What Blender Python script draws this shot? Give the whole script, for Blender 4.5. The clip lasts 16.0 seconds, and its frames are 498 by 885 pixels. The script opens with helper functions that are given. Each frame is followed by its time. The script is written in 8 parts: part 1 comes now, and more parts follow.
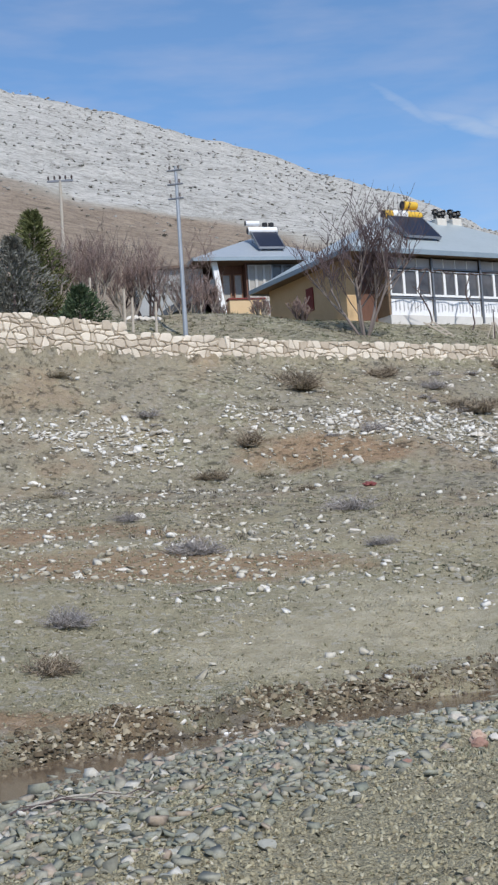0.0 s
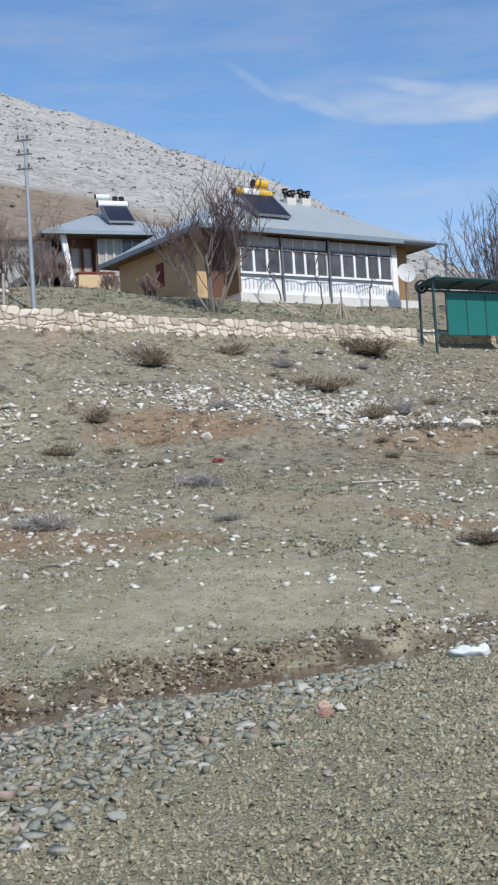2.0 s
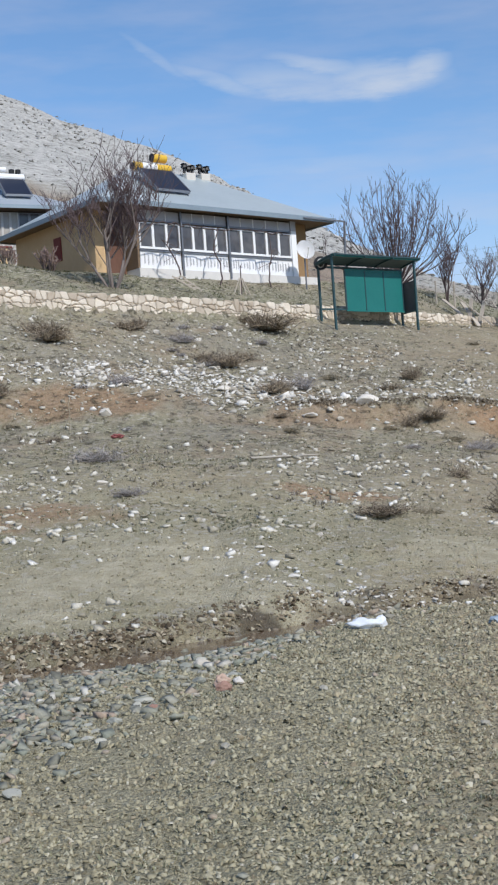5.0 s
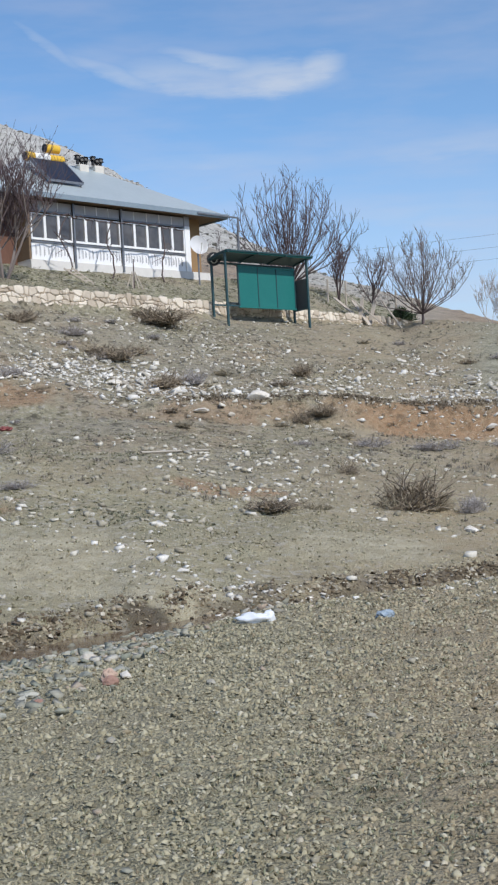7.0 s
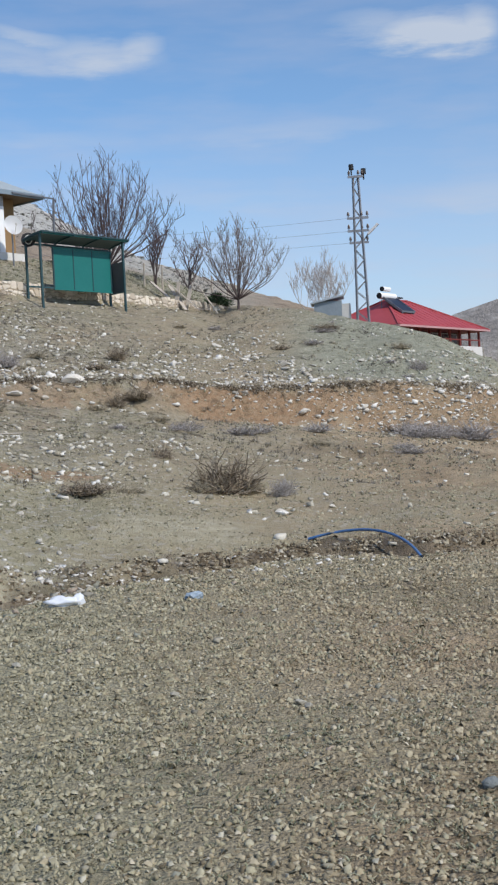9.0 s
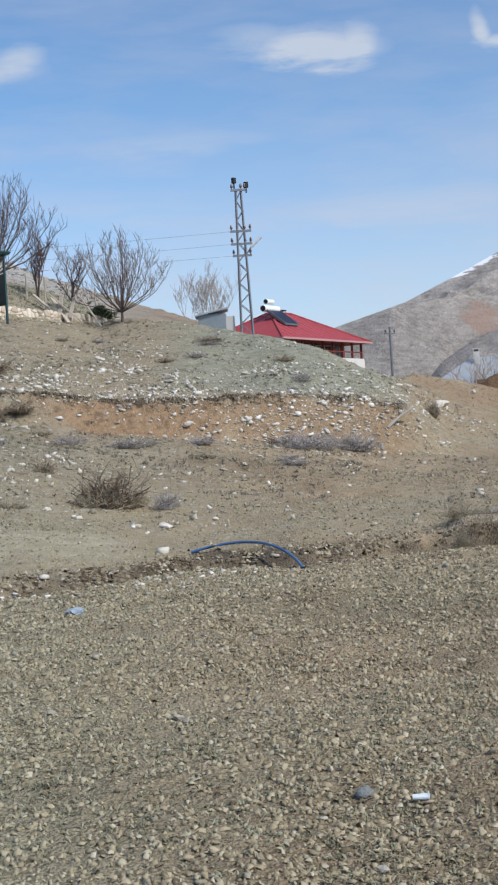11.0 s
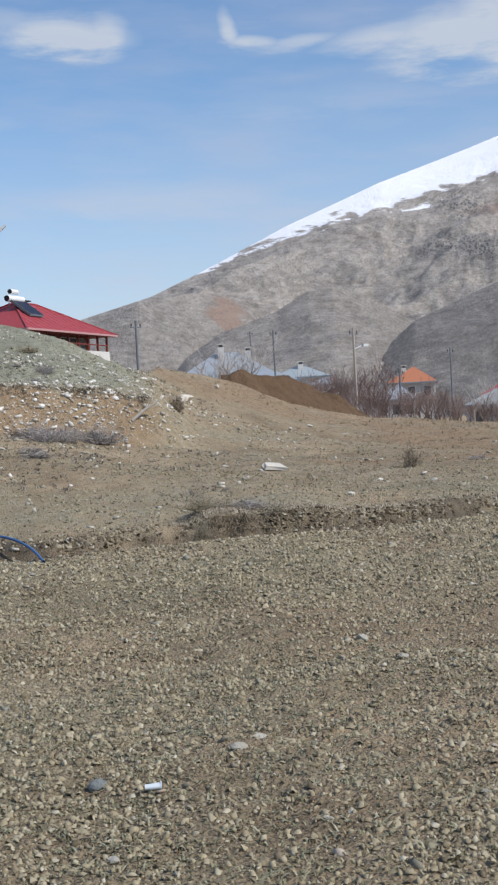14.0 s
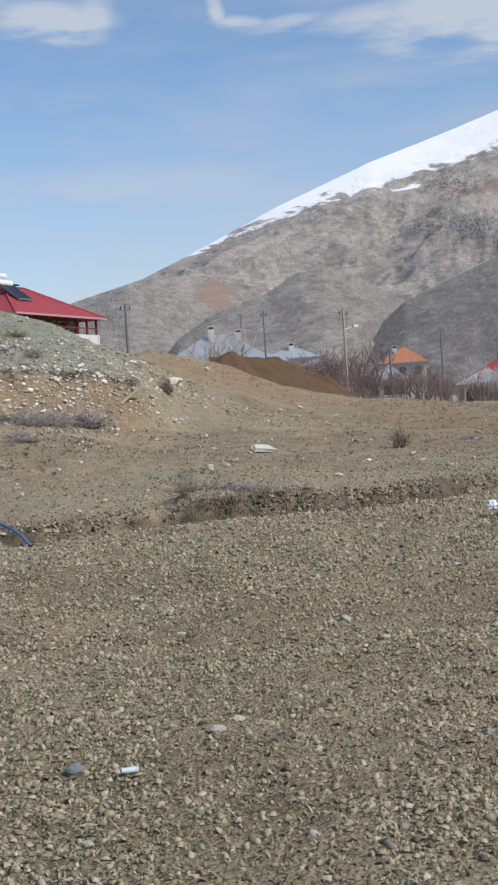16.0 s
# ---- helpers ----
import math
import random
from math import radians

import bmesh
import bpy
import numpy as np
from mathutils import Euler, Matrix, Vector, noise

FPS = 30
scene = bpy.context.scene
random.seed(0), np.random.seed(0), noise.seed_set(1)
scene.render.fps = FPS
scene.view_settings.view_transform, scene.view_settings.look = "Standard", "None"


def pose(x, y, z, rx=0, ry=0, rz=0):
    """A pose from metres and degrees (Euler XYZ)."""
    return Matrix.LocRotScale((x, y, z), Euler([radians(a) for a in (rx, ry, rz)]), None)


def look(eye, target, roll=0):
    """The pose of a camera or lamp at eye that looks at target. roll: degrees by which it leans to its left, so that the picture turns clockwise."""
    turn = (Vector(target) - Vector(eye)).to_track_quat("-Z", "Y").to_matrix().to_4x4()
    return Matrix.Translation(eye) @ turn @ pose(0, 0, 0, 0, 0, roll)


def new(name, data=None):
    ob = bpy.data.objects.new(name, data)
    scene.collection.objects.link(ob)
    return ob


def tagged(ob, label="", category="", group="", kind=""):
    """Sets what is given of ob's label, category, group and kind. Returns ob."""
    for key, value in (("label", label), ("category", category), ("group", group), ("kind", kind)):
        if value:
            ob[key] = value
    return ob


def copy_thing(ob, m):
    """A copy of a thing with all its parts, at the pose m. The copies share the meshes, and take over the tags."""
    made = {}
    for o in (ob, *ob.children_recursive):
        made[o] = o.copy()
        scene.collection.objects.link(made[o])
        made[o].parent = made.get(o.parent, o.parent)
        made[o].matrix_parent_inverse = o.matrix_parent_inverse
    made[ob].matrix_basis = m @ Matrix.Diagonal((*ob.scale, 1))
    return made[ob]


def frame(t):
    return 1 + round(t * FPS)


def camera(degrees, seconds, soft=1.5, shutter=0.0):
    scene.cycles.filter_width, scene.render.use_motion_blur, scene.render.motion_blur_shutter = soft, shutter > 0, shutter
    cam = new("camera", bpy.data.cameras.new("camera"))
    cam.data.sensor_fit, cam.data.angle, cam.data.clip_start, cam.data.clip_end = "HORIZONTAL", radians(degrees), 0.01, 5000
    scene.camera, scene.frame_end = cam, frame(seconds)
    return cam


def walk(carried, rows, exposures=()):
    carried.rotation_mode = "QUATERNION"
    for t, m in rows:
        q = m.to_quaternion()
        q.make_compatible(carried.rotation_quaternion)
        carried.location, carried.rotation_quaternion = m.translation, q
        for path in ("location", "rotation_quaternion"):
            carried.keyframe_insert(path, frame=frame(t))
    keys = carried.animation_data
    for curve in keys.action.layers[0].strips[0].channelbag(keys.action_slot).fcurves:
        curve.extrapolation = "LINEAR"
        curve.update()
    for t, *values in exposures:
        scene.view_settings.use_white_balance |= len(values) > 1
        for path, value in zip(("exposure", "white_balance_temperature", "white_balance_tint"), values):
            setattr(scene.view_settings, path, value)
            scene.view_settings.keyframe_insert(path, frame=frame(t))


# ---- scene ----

cam = camera(22.069, 16.0, soft=2.3)


def aim(heading, pitch, lean, x, y, z):
    """A camera pose from a compass heading, a pitch and a lean, in degrees."""
    h, p = radians(heading), radians(pitch)
    eye = Vector((x, y, z))
    way = Vector((math.sin(h) * math.cos(p), math.cos(h) * math.cos(p), math.sin(p)))
    return look(eye, eye + way, -lean)


walk(cam, [
    (0.0, aim(0.000, 4.501, 3.762, -0.000, 0.000, 1.600)),
    (0.5, aim(2.436, 4.503, 3.155, -0.027, 0.025, 1.596)),
    (1.0, aim(3.352, 3.931, 3.348, -0.039, 0.037, 1.586)),
    (1.5, aim(5.153, 3.320, 3.567, -0.037, 0.025, 1.580)),
    (2.0, aim(6.755, 3.016, 3.641, -0.033, -0.018, 1.585)),
    (2.5, aim(7.930, 2.661, 3.784, -0.025, 0.004, 1.581)),
    (3.0, aim(9.909, 1.771, 4.159, -0.005, 0.001, 1.567)),
    (3.2, aim(10.140, 1.700, 4.100, -0.005, 0.001, 1.567)),
    (5.3, aim(11.43, 1.68, 3.78, -0.004, 0.045, 1.556)),
    (5.5, aim(11.653, 1.611, 3.582, 0.004, 0.067, 1.546)),
    (6.0, aim(12.214, 1.738, 3.412, 0.002, 0.060, 1.547)),
    (6.5, aim(13.530, 1.535, 3.360, 0.009, 0.081, 1.545)),
    (7.0, aim(16.010, 1.195, 3.364, 0.006, 0.071, 1.540)),
    (7.5, aim(17.910, 0.479, 3.715, 0.028, 0.113, 1.523)),
    (8.0, aim(20.456, -0.021, 3.356, 0.045, 0.077, 1.527)),
    (8.5, aim(21.985, -0.104, 3.455, 0.037, -0.001, 1.525)),
    (9.0, aim(24.127, 0.023, 3.226, 0.048, -0.031, 1.527)),
    (9.2, aim(24.936, -0.143, 3.136, 0.058, -0.038, 1.528)),
    (11.3, aim(29.585, 0.231, 3.733, 0.132, -0.065, 1.537)),
    (11.5, aim(29.789, 0.012, 3.578, 0.147, -0.048, 1.533)),
    (12.0, aim(30.753, 0.114, 3.394, 0.131, -0.053, 1.536)),
    (12.5, aim(33.430, -0.546, 3.622, 0.127, -0.077, 1.537)),
    (13.0, aim(37.528, -0.810, 3.408, 0.145, -0.076, 1.528)),
    (13.5, aim(39.444, -0.740, 3.401, 0.132, -0.103, 1.534)),
    (14.0, aim(40.571, -0.730, 3.232, 0.136, -0.095, 1.530)),
    (14.5, aim(42.289, -0.321, 3.491, 0.139, -0.114, 1.534)),
    (15.0, aim(42.666, -0.511, 3.843, 0.145, -0.129, 1.533)),
    (15.5, aim(42.434, -0.910, 3.959, 0.166, -0.136, 1.530)),
    (16.0, aim(40.872, -1.561, 3.815, 0.204, -0.139, 1.529)),
], [(0.0, 0.0, 6380, 10), (8.0, 0.0, 6420, 10), (9.0, -0.06, 6480, 10), (10.5, 0.0, 6520, 10), (11.5, 0.05, 6560, 10), (12.0, 0.13, 6590, 10), (12.5, 0.0, 6630, 10), (13.5, -0.02, 6610, 10), (14.5, -0.06, 6640, 10), (16.0, -0.07, 6700, 10)])

# ---- light ----
SUN_AZ, SUN_EL = 159.0, 44.0   # compass degrees from +y, clockwise

# thin clouds: compass angle, elevation, half width, half height (degrees), tilt, density
CLOUDS = (
    (8.2, 18.6, 1.7, .32, -.70, .38), (11.0, 17.5, 2.4, .42, -.34, .55), (14.5, 17.15, 3.4, .85, -.16, .62), (18.2, 17.0, 2.9, .80, -.02, .85),
    (20.0, 17.2, 1.25, .68, .22, .90), (15.8, 17.75, 2.6, .42, -.26, .70),
    (33.4, 17.15, 2.75, .85, -.06, 1.35), (31.0, 17.6, 2.4, .8, -.1, .60), (35.2, 17.1, 1.0, .9, .0, 1.2),
    (40.7, 17.15, .45, .75, -.9, 1.0), (41.7, 16.6, 1.3, .32, -.1, 1.1), (43.7, 16.5, 1.8, .32, .12, .85),
    (47.5, 16.45, 2.8, .62, .12, .95), (50.5, 16.3, 3.2, 1.25, .1, 1.3), (54.5, 16.2, 4.0, 1.9, .0, 1.5), (52.8, 17.7, 2.4, .9, .3, 1.1),
    (15.0, 13.7, 6.0, .45, .0, .30), (27.0, 13.6, 5.0, .6, .0, .35), (37.0, 10.2, 6.0, .9, .0, .45), (24.0, 10.8, 5.0, .6, .0, .28), (45.0, 14.0, 7.0, .9, .0, .3), (10.5, 18.3, 2.6, .5, -.2, .22))


def make_world():
    world = bpy.data.worlds.new("sky")
    scene.world = world
    world.use_nodes = True
    nt = world.node_tree
    bg = nt.nodes["Background"]
    sky = nt.nodes.new("ShaderNodeTexSky")
    sky.sky_type = "NISHITA"
    sky.sun_disc = False
    sky.sun_elevation = radians(SUN_EL)
    sky.sun_rotation = radians(SUN_AZ)
    sky.altitude = 1600
    sky.air_density, sky.dust_density, sky.ozone_density = 1.25, 0.6, 3.0

    def op(kind, a, b=None, clamp=False):
        n = nt.nodes.new("ShaderNodeMath")
        n.operation, n.use_clamp = kind, clamp
        for s, v in zip(n.inputs, (a, b)):
            if v is None:
                continue
            if hasattr(v, "is_output"):
                nt.links.new(v, s)
            else:
                s.default_value = v
        return n.outputs[0]
    tc = nt.nodes.new("ShaderNodeTexCoord")
    sep = nt.nodes.new("ShaderNodeSeparateXYZ")
    nt.links.new(tc.outputs["Generated"], sep.inputs[0])
    deg = 180 / math.pi
    az = op("MULTIPLY", op("ARCTAN2", sep.outputs[0], sep.outputs[1]), deg)
    el = op("MULTIPLY", op("ARCSINE", sep.outputs[2]), deg)
    com = nt.nodes.new("ShaderNodeCombineXYZ")
    nt.links.new(op("ADD", op("MULTIPLY", az, .11), op("MULTIPLY", el, .05)), com.inputs[0])
    nt.links.new(op("MULTIPLY", el, .5), com.inputs[1])

    def streaks(scale, detail, rough):
        n = nt.nodes.new("ShaderNodeTexNoise")
        n.inputs["Scale"].default_value, n.inputs["Detail"].default_value, n.inputs["Roughness"].default_value = scale, detail, rough
        nt.links.new(com.outputs[0], n.inputs["Vector"])
        return n.outputs["Fac"]
    fine, wide = streaks(3.0, 5, .6), streaks(1.1, 4, .55)
    wob = op("MULTIPLY", op("SUBTRACT", wide, .5), 2.2)
    rag = op("ADD", op("MULTIPLY", wob, .45), op("MULTIPLY", op("SUBTRACT", fine, .5), 1.5))
    total = None
    for a, e, wa, we, tilt, s in CLOUDS:
        away = op("SUBTRACT", az, a)
        u = op("ADD", op("DIVIDE", away, wa), op("MULTIPLY", rag, .25))
        v = op("ADD", op("DIVIDE", op("SUBTRACT", op("SUBTRACT", el, e), op("MULTIPLY", away, tilt)), we), rag)
        d = op("ADD", op("MULTIPLY", u, u), op("MULTIPLY", v, v))
        g = op("EXPONENT", op("MULTIPLY", op("POWER", d, 1.5), -1.0))
        g = op("MULTIPLY", g, s)
        total = g if total is None else op("MAXIMUM", total, g)
    cloud = op("MULTIPLY", op("SUBTRACT", op("MULTIPLY", total, op("ADD", op("MULTIPLY", fine, 1.3), .25)), .14), 1.15, True)
    veil = op("MULTIPLY", op("SUBTRACT", wide, .42, True), .75)
    low = op("MULTIPLY", op("DIVIDE", op("SUBTRACT", 15.0, el), 14.0, True), .56)
    east = op("MULTIPLY", op("DIVIDE", op("SUBTRACT", az, 18.0), 30.0, True), .06)
    haze = op("ADD", op("ADD", veil, low), east, True)
    tint = nt.nodes.new("ShaderNodeMix")
    tint.data_type, tint.blend_type = "RGBA", "MULTIPLY"
    tint.inputs[0].default_value = 1.0
    nt.links.new(sky.outputs[0], tint.inputs[6])
    tint.inputs[7].default_value = (.97, 1.13, 1.24, 1)
    mix = nt.nodes.new("ShaderNodeMix")
    mix.data_type = "RGBA"
    nt.links.new(haze, mix.inputs[0])
    nt.links.new(tint.outputs[2], mix.inputs[6])
    mix.inputs[7].default_value = (5.05, 5.05, 5.85, 1)
    top = nt.nodes.new("ShaderNodeMix")
    top.data_type = "RGBA"
    nt.links.new(op("MULTIPLY", cloud, .85, True), top.inputs[0])
    nt.links.new(mix.outputs[2], top.inputs[6])
    top.inputs[7].default_value = (4.85, 5.4, 6.3, 1)
    nt.links.new(top.outputs[2], bg.inputs[0])
    bg.inputs[1].default_value = 0.12


make_world()
sun = new("sun", bpy.data.lights.new("sun", "SUN"))
sun.data.energy, sun.data.angle, sun.data.color = 3.7, radians(0.6), (1.0, 0.955, 0.89)
sun.matrix_world = look((math.sin(radians(SUN_AZ)) * 50, math.cos(radians(SUN_AZ)) * 50, 10 + 50 * math.tan(radians(SUN_EL))), (0, 0, 10))
scene.view_settings.exposure = 0.0

# ---- materials ----
class Nodes:
    """Short hand for node materials."""

    def __init__(self, name, rough=0.8, metal=0.0):
        self.mat = bpy.data.materials.new(name)
        self.mat.use_nodes = True
        self.t = self.mat.node_tree
        self.b = self.t.nodes["Principled BSDF"]
        self.b.inputs["Roughness"].default_value = rough
        self.b.inputs["Metallic"].default_value = metal
        self.b.inputs["Specular IOR Level"].default_value = 0.3
        self.geo = self.t.nodes.new("ShaderNodeNewGeometry")
        self.tc = self.t.nodes.new("ShaderNodeTexCoord")

    def put(self, sock, v):
        if hasattr(v, "is_output"):
            self.t.links.new(v, sock)
        elif isinstance(v, tuple) and len(v) == 3 and sock.type == "RGBA":
            sock.default_value = (*v, 1)
        else:
            sock.default_value = v

    def noise(self, scale, detail=4, rough=0.6, vec=None, stretch=None):
        n = self.t.nodes.new("ShaderNodeTexNoise")
        n.inputs["Scale"].default_value = scale
        n.inputs["Detail"].default_value = detail
        n.inputs["Roughness"].default_value = rough
        v = vec if vec is not None else self.geo.outputs["Position"]
        if stretch:
            m = self.t.nodes.new("ShaderNodeMapping")
            m.inputs["Scale"].default_value = stretch
            self.t.links.new(v, m.inputs["Vector"])
            v = m.outputs[0]
        self.t.links.new(v, n.inputs["Vector"])
        return n.outputs["Fac"]

    def cells(self, scale, out="Distance", vec=None):
        n = self.t.nodes.new("ShaderNodeTexVoronoi")
        n.inputs["Scale"].default_value = scale
        self.t.links.new(vec if vec is not None else self.geo.outputs["Position"], n.inputs["Vector"])
        return n.outputs[out]

    def ramp(self, fac, *stops):
        n = self.t.nodes.new("ShaderNodeValToRGB")
        el = n.color_ramp.elements
        while len(el) < len(stops):
            el.new(0.5)
        for e, (p, c) in zip(el, stops):
            e.position = p
            e.color = (*c, 1) if isinstance(c, tuple) else (c, c, c, 1)
        self.put(n.inputs[0], fac)
        return n.outputs[0]

    def mix(self, fac, a, b, mode="MIX"):
        n = self.t.nodes.new("ShaderNodeMix")
        n.data_type, n.blend_type = "RGBA", mode
        self.put(n.inputs[0], fac)
        self.put(n.inputs[6], a)
        self.put(n.inputs[7], b)
        return n.outputs[2]

    def math(self, op, a, b=0.5):
        n = self.t.nodes.new("ShaderNodeMath")
        n.operation = op
        n.use_clamp = op in ("MULTIPLY", "ADD", "SUBTRACT")
        self.put(n.inputs[0], a)
        self.put(n.inputs[1], b)
        return n.outputs[0]

    def attr(self, name):
        n = self.t.nodes.new("ShaderNodeVertexColor")
        n.layer_name = name
        s = self.t.nodes.new("ShaderNodeSeparateColor")
        self.t.links.new(n.outputs[0], s.inputs[0])
        return s.outputs

    def random(self):
        return self.t.nodes.new("ShaderNodeObjectInfo").outputs["Random"]

    def island(self):
        return self.geo.outputs["Random Per Island"]

    def bump(self, height, strength=0.4, distance=0.02):
        n = self.t.nodes.new("ShaderNodeBump")
        n.inputs["Strength"].default_value = strength
        n.inputs["Distance"].default_value = distance
        self.t.links.new(height, n.inputs["Height"])
        self.t.links.new(n.outputs[0], self.b.inputs["Normal"])

    def done(self, color, rough=None):
        self.put(self.b.inputs["Base Color"], color)
        if rough is not None:
            self.put(self.b.inputs["Roughness"], rough)
        return self.mat


def ground_material():
    n = Nodes("ground_earth", 0.95)
    za, zb = n.attr("zone_a"), n.attr("zone_b")
    fine, mid, wide = n.noise(38, 5, .7), n.noise(6, 4), n.noise(.7, 4)
    soil = n.ramp(n.mix(0.5, fine, mid), (.30, (.23, .20, .12)), (.48, (.43, .385, .245)), (.68, (.56, .51, .36)))
    soil = n.mix(n.ramp(wide, (.35, 0.0), (.7, .7)), soil, n.mix(fine, (.28, .235, .15), (.44, .38, .255)))
    gravel = n.ramp(n.cells(26, "Color"), (.1, (.20, .195, .14)), (.5, (.36, .34, .235)), (.9, (.50, .465, .34)))
    col = n.mix(n.math("MULTIPLY", za[1], .65), soil, n.mix(n.ramp(fine, (.35, 0.0), (.65, 1.0)), gravel, soil))
    grass = n.ramp(fine, (.3, (.16, .16, .095)), (.55, (.30, .295, .195)), (.8, (.42, .40, .285)))
    col = n.mix(n.math("MULTIPLY", za[2], n.ramp(n.noise(14, 4), (.3, .35), (.6, .95))), col, grass)
    zc = n.attr('zone_c')
    slope = n.math('SUBTRACT', 1.0, za[1])
    rough = n.math('MULTIPLY', slope, zc[1])
    pick = n.cells(8.5, 'Color')
    col = n.mix(n.math('MULTIPLY', rough, .8), col, n.ramp(pick, (.2, .5), (.36, 1.0)), 'MULTIPLY')
    col = n.mix(n.math('MULTIPLY', slope, n.ramp(n.cells(11, 'Color'), (.68, 0.0), (.76, .75))), col, (.50, .465, .39))
    col = n.mix(n.math('MULTIPLY', rough, n.ramp(n.noise(1.3, 5, .7), (.5, 0.0), (.64, .5))), col, n.mix(fine, (.14, .12, .085), (.27, .245, .195)))
    herb = n.ramp(n.noise(.9, 6, .72), (.5, 0.0), (.62, .45))
    col = n.mix(n.math('MULTIPLY', rough, herb), col, n.mix(fine, (.17, .145, .115), (.33, .29, .235)))
    tan = n.ramp(n.noise(.45, 5, .65), (.42, (.27, .245, .20)), (.52, (.32, .275, .205)), (.6, (.33, .245, .165)))
    col = n.mix(n.math('MULTIPLY', n.math('MULTIPLY', rough, n.math('SUBTRACT', 1.0, za[2])), n.ramp(fine, (.35, .4), (.65, .8))), col, tan)
    red = n.ramp(mid, (.25, (.23, .135, .075)), (.55, (.37, .235, .135)), (.8, (.46, .325, .215)))
    col = n.mix(n.math("MULTIPLY", za[0], n.ramp(n.noise(9, 5, .7), (.25, .5), (.55, 1.0))), col, red)
    dry = n.ramp(n.mix(.5, n.noise(2.6, 5, .7), n.noise(11, 4, .7)), (.46, 0.0), (.68, .4))
    col = n.mix(dry, col, n.mix(fine, (.15, .12, .07), (.30, .25, .155)))
    belt = n.ramp(n.noise(.35, 6, .7), (.3, (.23, .165, .098)), (.55, (.415, .315, .20)), (.75, (.51, .40, .27)))
    far_belt = n.ramp(n.noise(.35, 6, .7), (.3, (.19, .145, .105)), (.55, (.33, .262, .195)), (.75, (.42, .35, .265)))
    col = n.mix(zb[2], col, n.mix(zc[0], far_belt, belt))
    moss = n.ramp(n.mix(.5, n.noise(16, 5, .7), n.noise(2.2, 4, .7)), (.36, (.19, .195, .135)), (.5, (.335, .335, .25)), (.64, (.44, .43, .335)))
    col = n.mix(n.math('MULTIPLY', n.attr('zone_d')[0], .85), col, moss)
    patchy = n.ramp(n.mix(.5, n.noise(5, 5, .72), n.noise(2.1, 4, .7)), (.41, .38), (.48, 1.0), (.58, 1.05), (.66, 1.3))
    col = n.mix(n.math('MULTIPLY', rough, n.math('SUBTRACT', 1.0, zb[1])), col, patchy, 'MULTIPLY')
    # Random dark spots stand in for shade in the crevices between crumbs.
    crumb_shade = n.ramp(n.mix(.35, n.noise(75, 4, .7), n.noise(26, 4, .7)), (.40, .36), (.48, .90), (.58, 1.06), (.68, 1.3))
    col = n.mix(n.math('SUBTRACT', n.math('ADD', .5, n.math('MULTIPLY', za[1], .4)), zb[1]), col, crumb_shade, 'MULTIPLY')
    sandy = n.ramp(n.mix(.5, n.mix(.5, n.noise(55, 5, .7), n.noise(17, 5, .75)), n.noise(3.2, 5, .65)), (.36, (.26, .225, .145)), (.47, (.41, .362, .245)), (.56, (.50, .45, .325)), (.66, (.57, .52, .395)))
    col = n.mix(n.math('MULTIPLY', zc[2], n.ramp(n.noise(7, 5, .7), (.3, .55), (.6, .95))), col, sandy)
    rocky = n.ramp(n.mix(.6, n.noise(.16, 9, .8), n.noise(.9, 6, .8)), (.38, (.16, .155, .138)), (.47, (.36, .348, .315)), (.56, (.54, .525, .485)))
    rocky = n.mix(n.ramp(n.noise(.55, 6, .75), (.56, 0.0), (.66, .55)), rocky, (.18, .175, .15))
    col = n.mix(zb[1], col, rocky)
    # wet mud tone, which also paints the shade under the gully's grass lip
    mud_shade = n.ramp(mid, (.3, (.05, .036, .023)), (.7, (.105, .078, .05)))
    col = n.mix(n.math("MULTIPLY", zb[0], .85), col, mud_shade)
    n.bump(n.mix(.5, n.noise(48, 5, .75), n.cells(44)), 1.0, .045)
    return n.done(col, n.ramp(zb[0], (0.0, .97), (1.0, .6)))


def plain(name, a, b, scale=6, rough=.7, metal=0.0, bump=.15, depth=.01, stretch=None, per=None):
    """Two tones broken up by coarse and fine noise; per: vary by object or island."""
    n = Nodes(name, rough, metal)
    f = n.mix(.5, n.noise(scale, 4, stretch=stretch), n.noise(scale * 7, 3, stretch=stretch))
    if per:
        f = n.mix(.55, f, n.random() if per == "object" else n.island())
    col = n.ramp(f, (.25, a), (.75, b))
    if bump:
        n.bump(n.noise(scale * 9, 4), bump, depth)
    return n.done(col)


M_GROUND = ground_material()
M_WALLSTONE = plain("wall_stone", (.46, .385, .30), (.76, .68, .57), 5, .9, bump=.5, depth=.03, per="object")
M_WALLSTONE_I = plain("wall_stone_small", (.46, .385, .30), (.76, .68, .57), 5, .9, bump=.5, depth=.03, per="island")
M_MORTAR = plain("wall_mortar", (.33, .275, .205), (.45, .385, .30), 8, .95, bump=.5, depth=.02)
M_ROCK = plain("pale_rock", (.46, .415, .35), (.80, .75, .67), 9, .9, bump=.5, depth=.02, per="object")
M_OCHRE = plain("ochre_plaster", (.54, .37, .20), (.64, .46, .27), 1.5, .9, bump=.1)
M_BROWNWALL = plain("brown_plaster", (.24, .15, .075), (.31, .20, .10), 1.5, .9, bump=.1)
M_ZINC = plain("zinc_sheet", (.42, .47, .475), (.50, .55, .55), .7, .45, .35, bump=.05)
M_ZINCEDGE = plain("zinc_fascia", (.22, .27, .31), (.30, .36, .40), 2, .45, .3, bump=0)
M_WHITE = plain("white_paint", (.76, .77, .78), (.86, .86, .86), 4, .6, bump=.05)
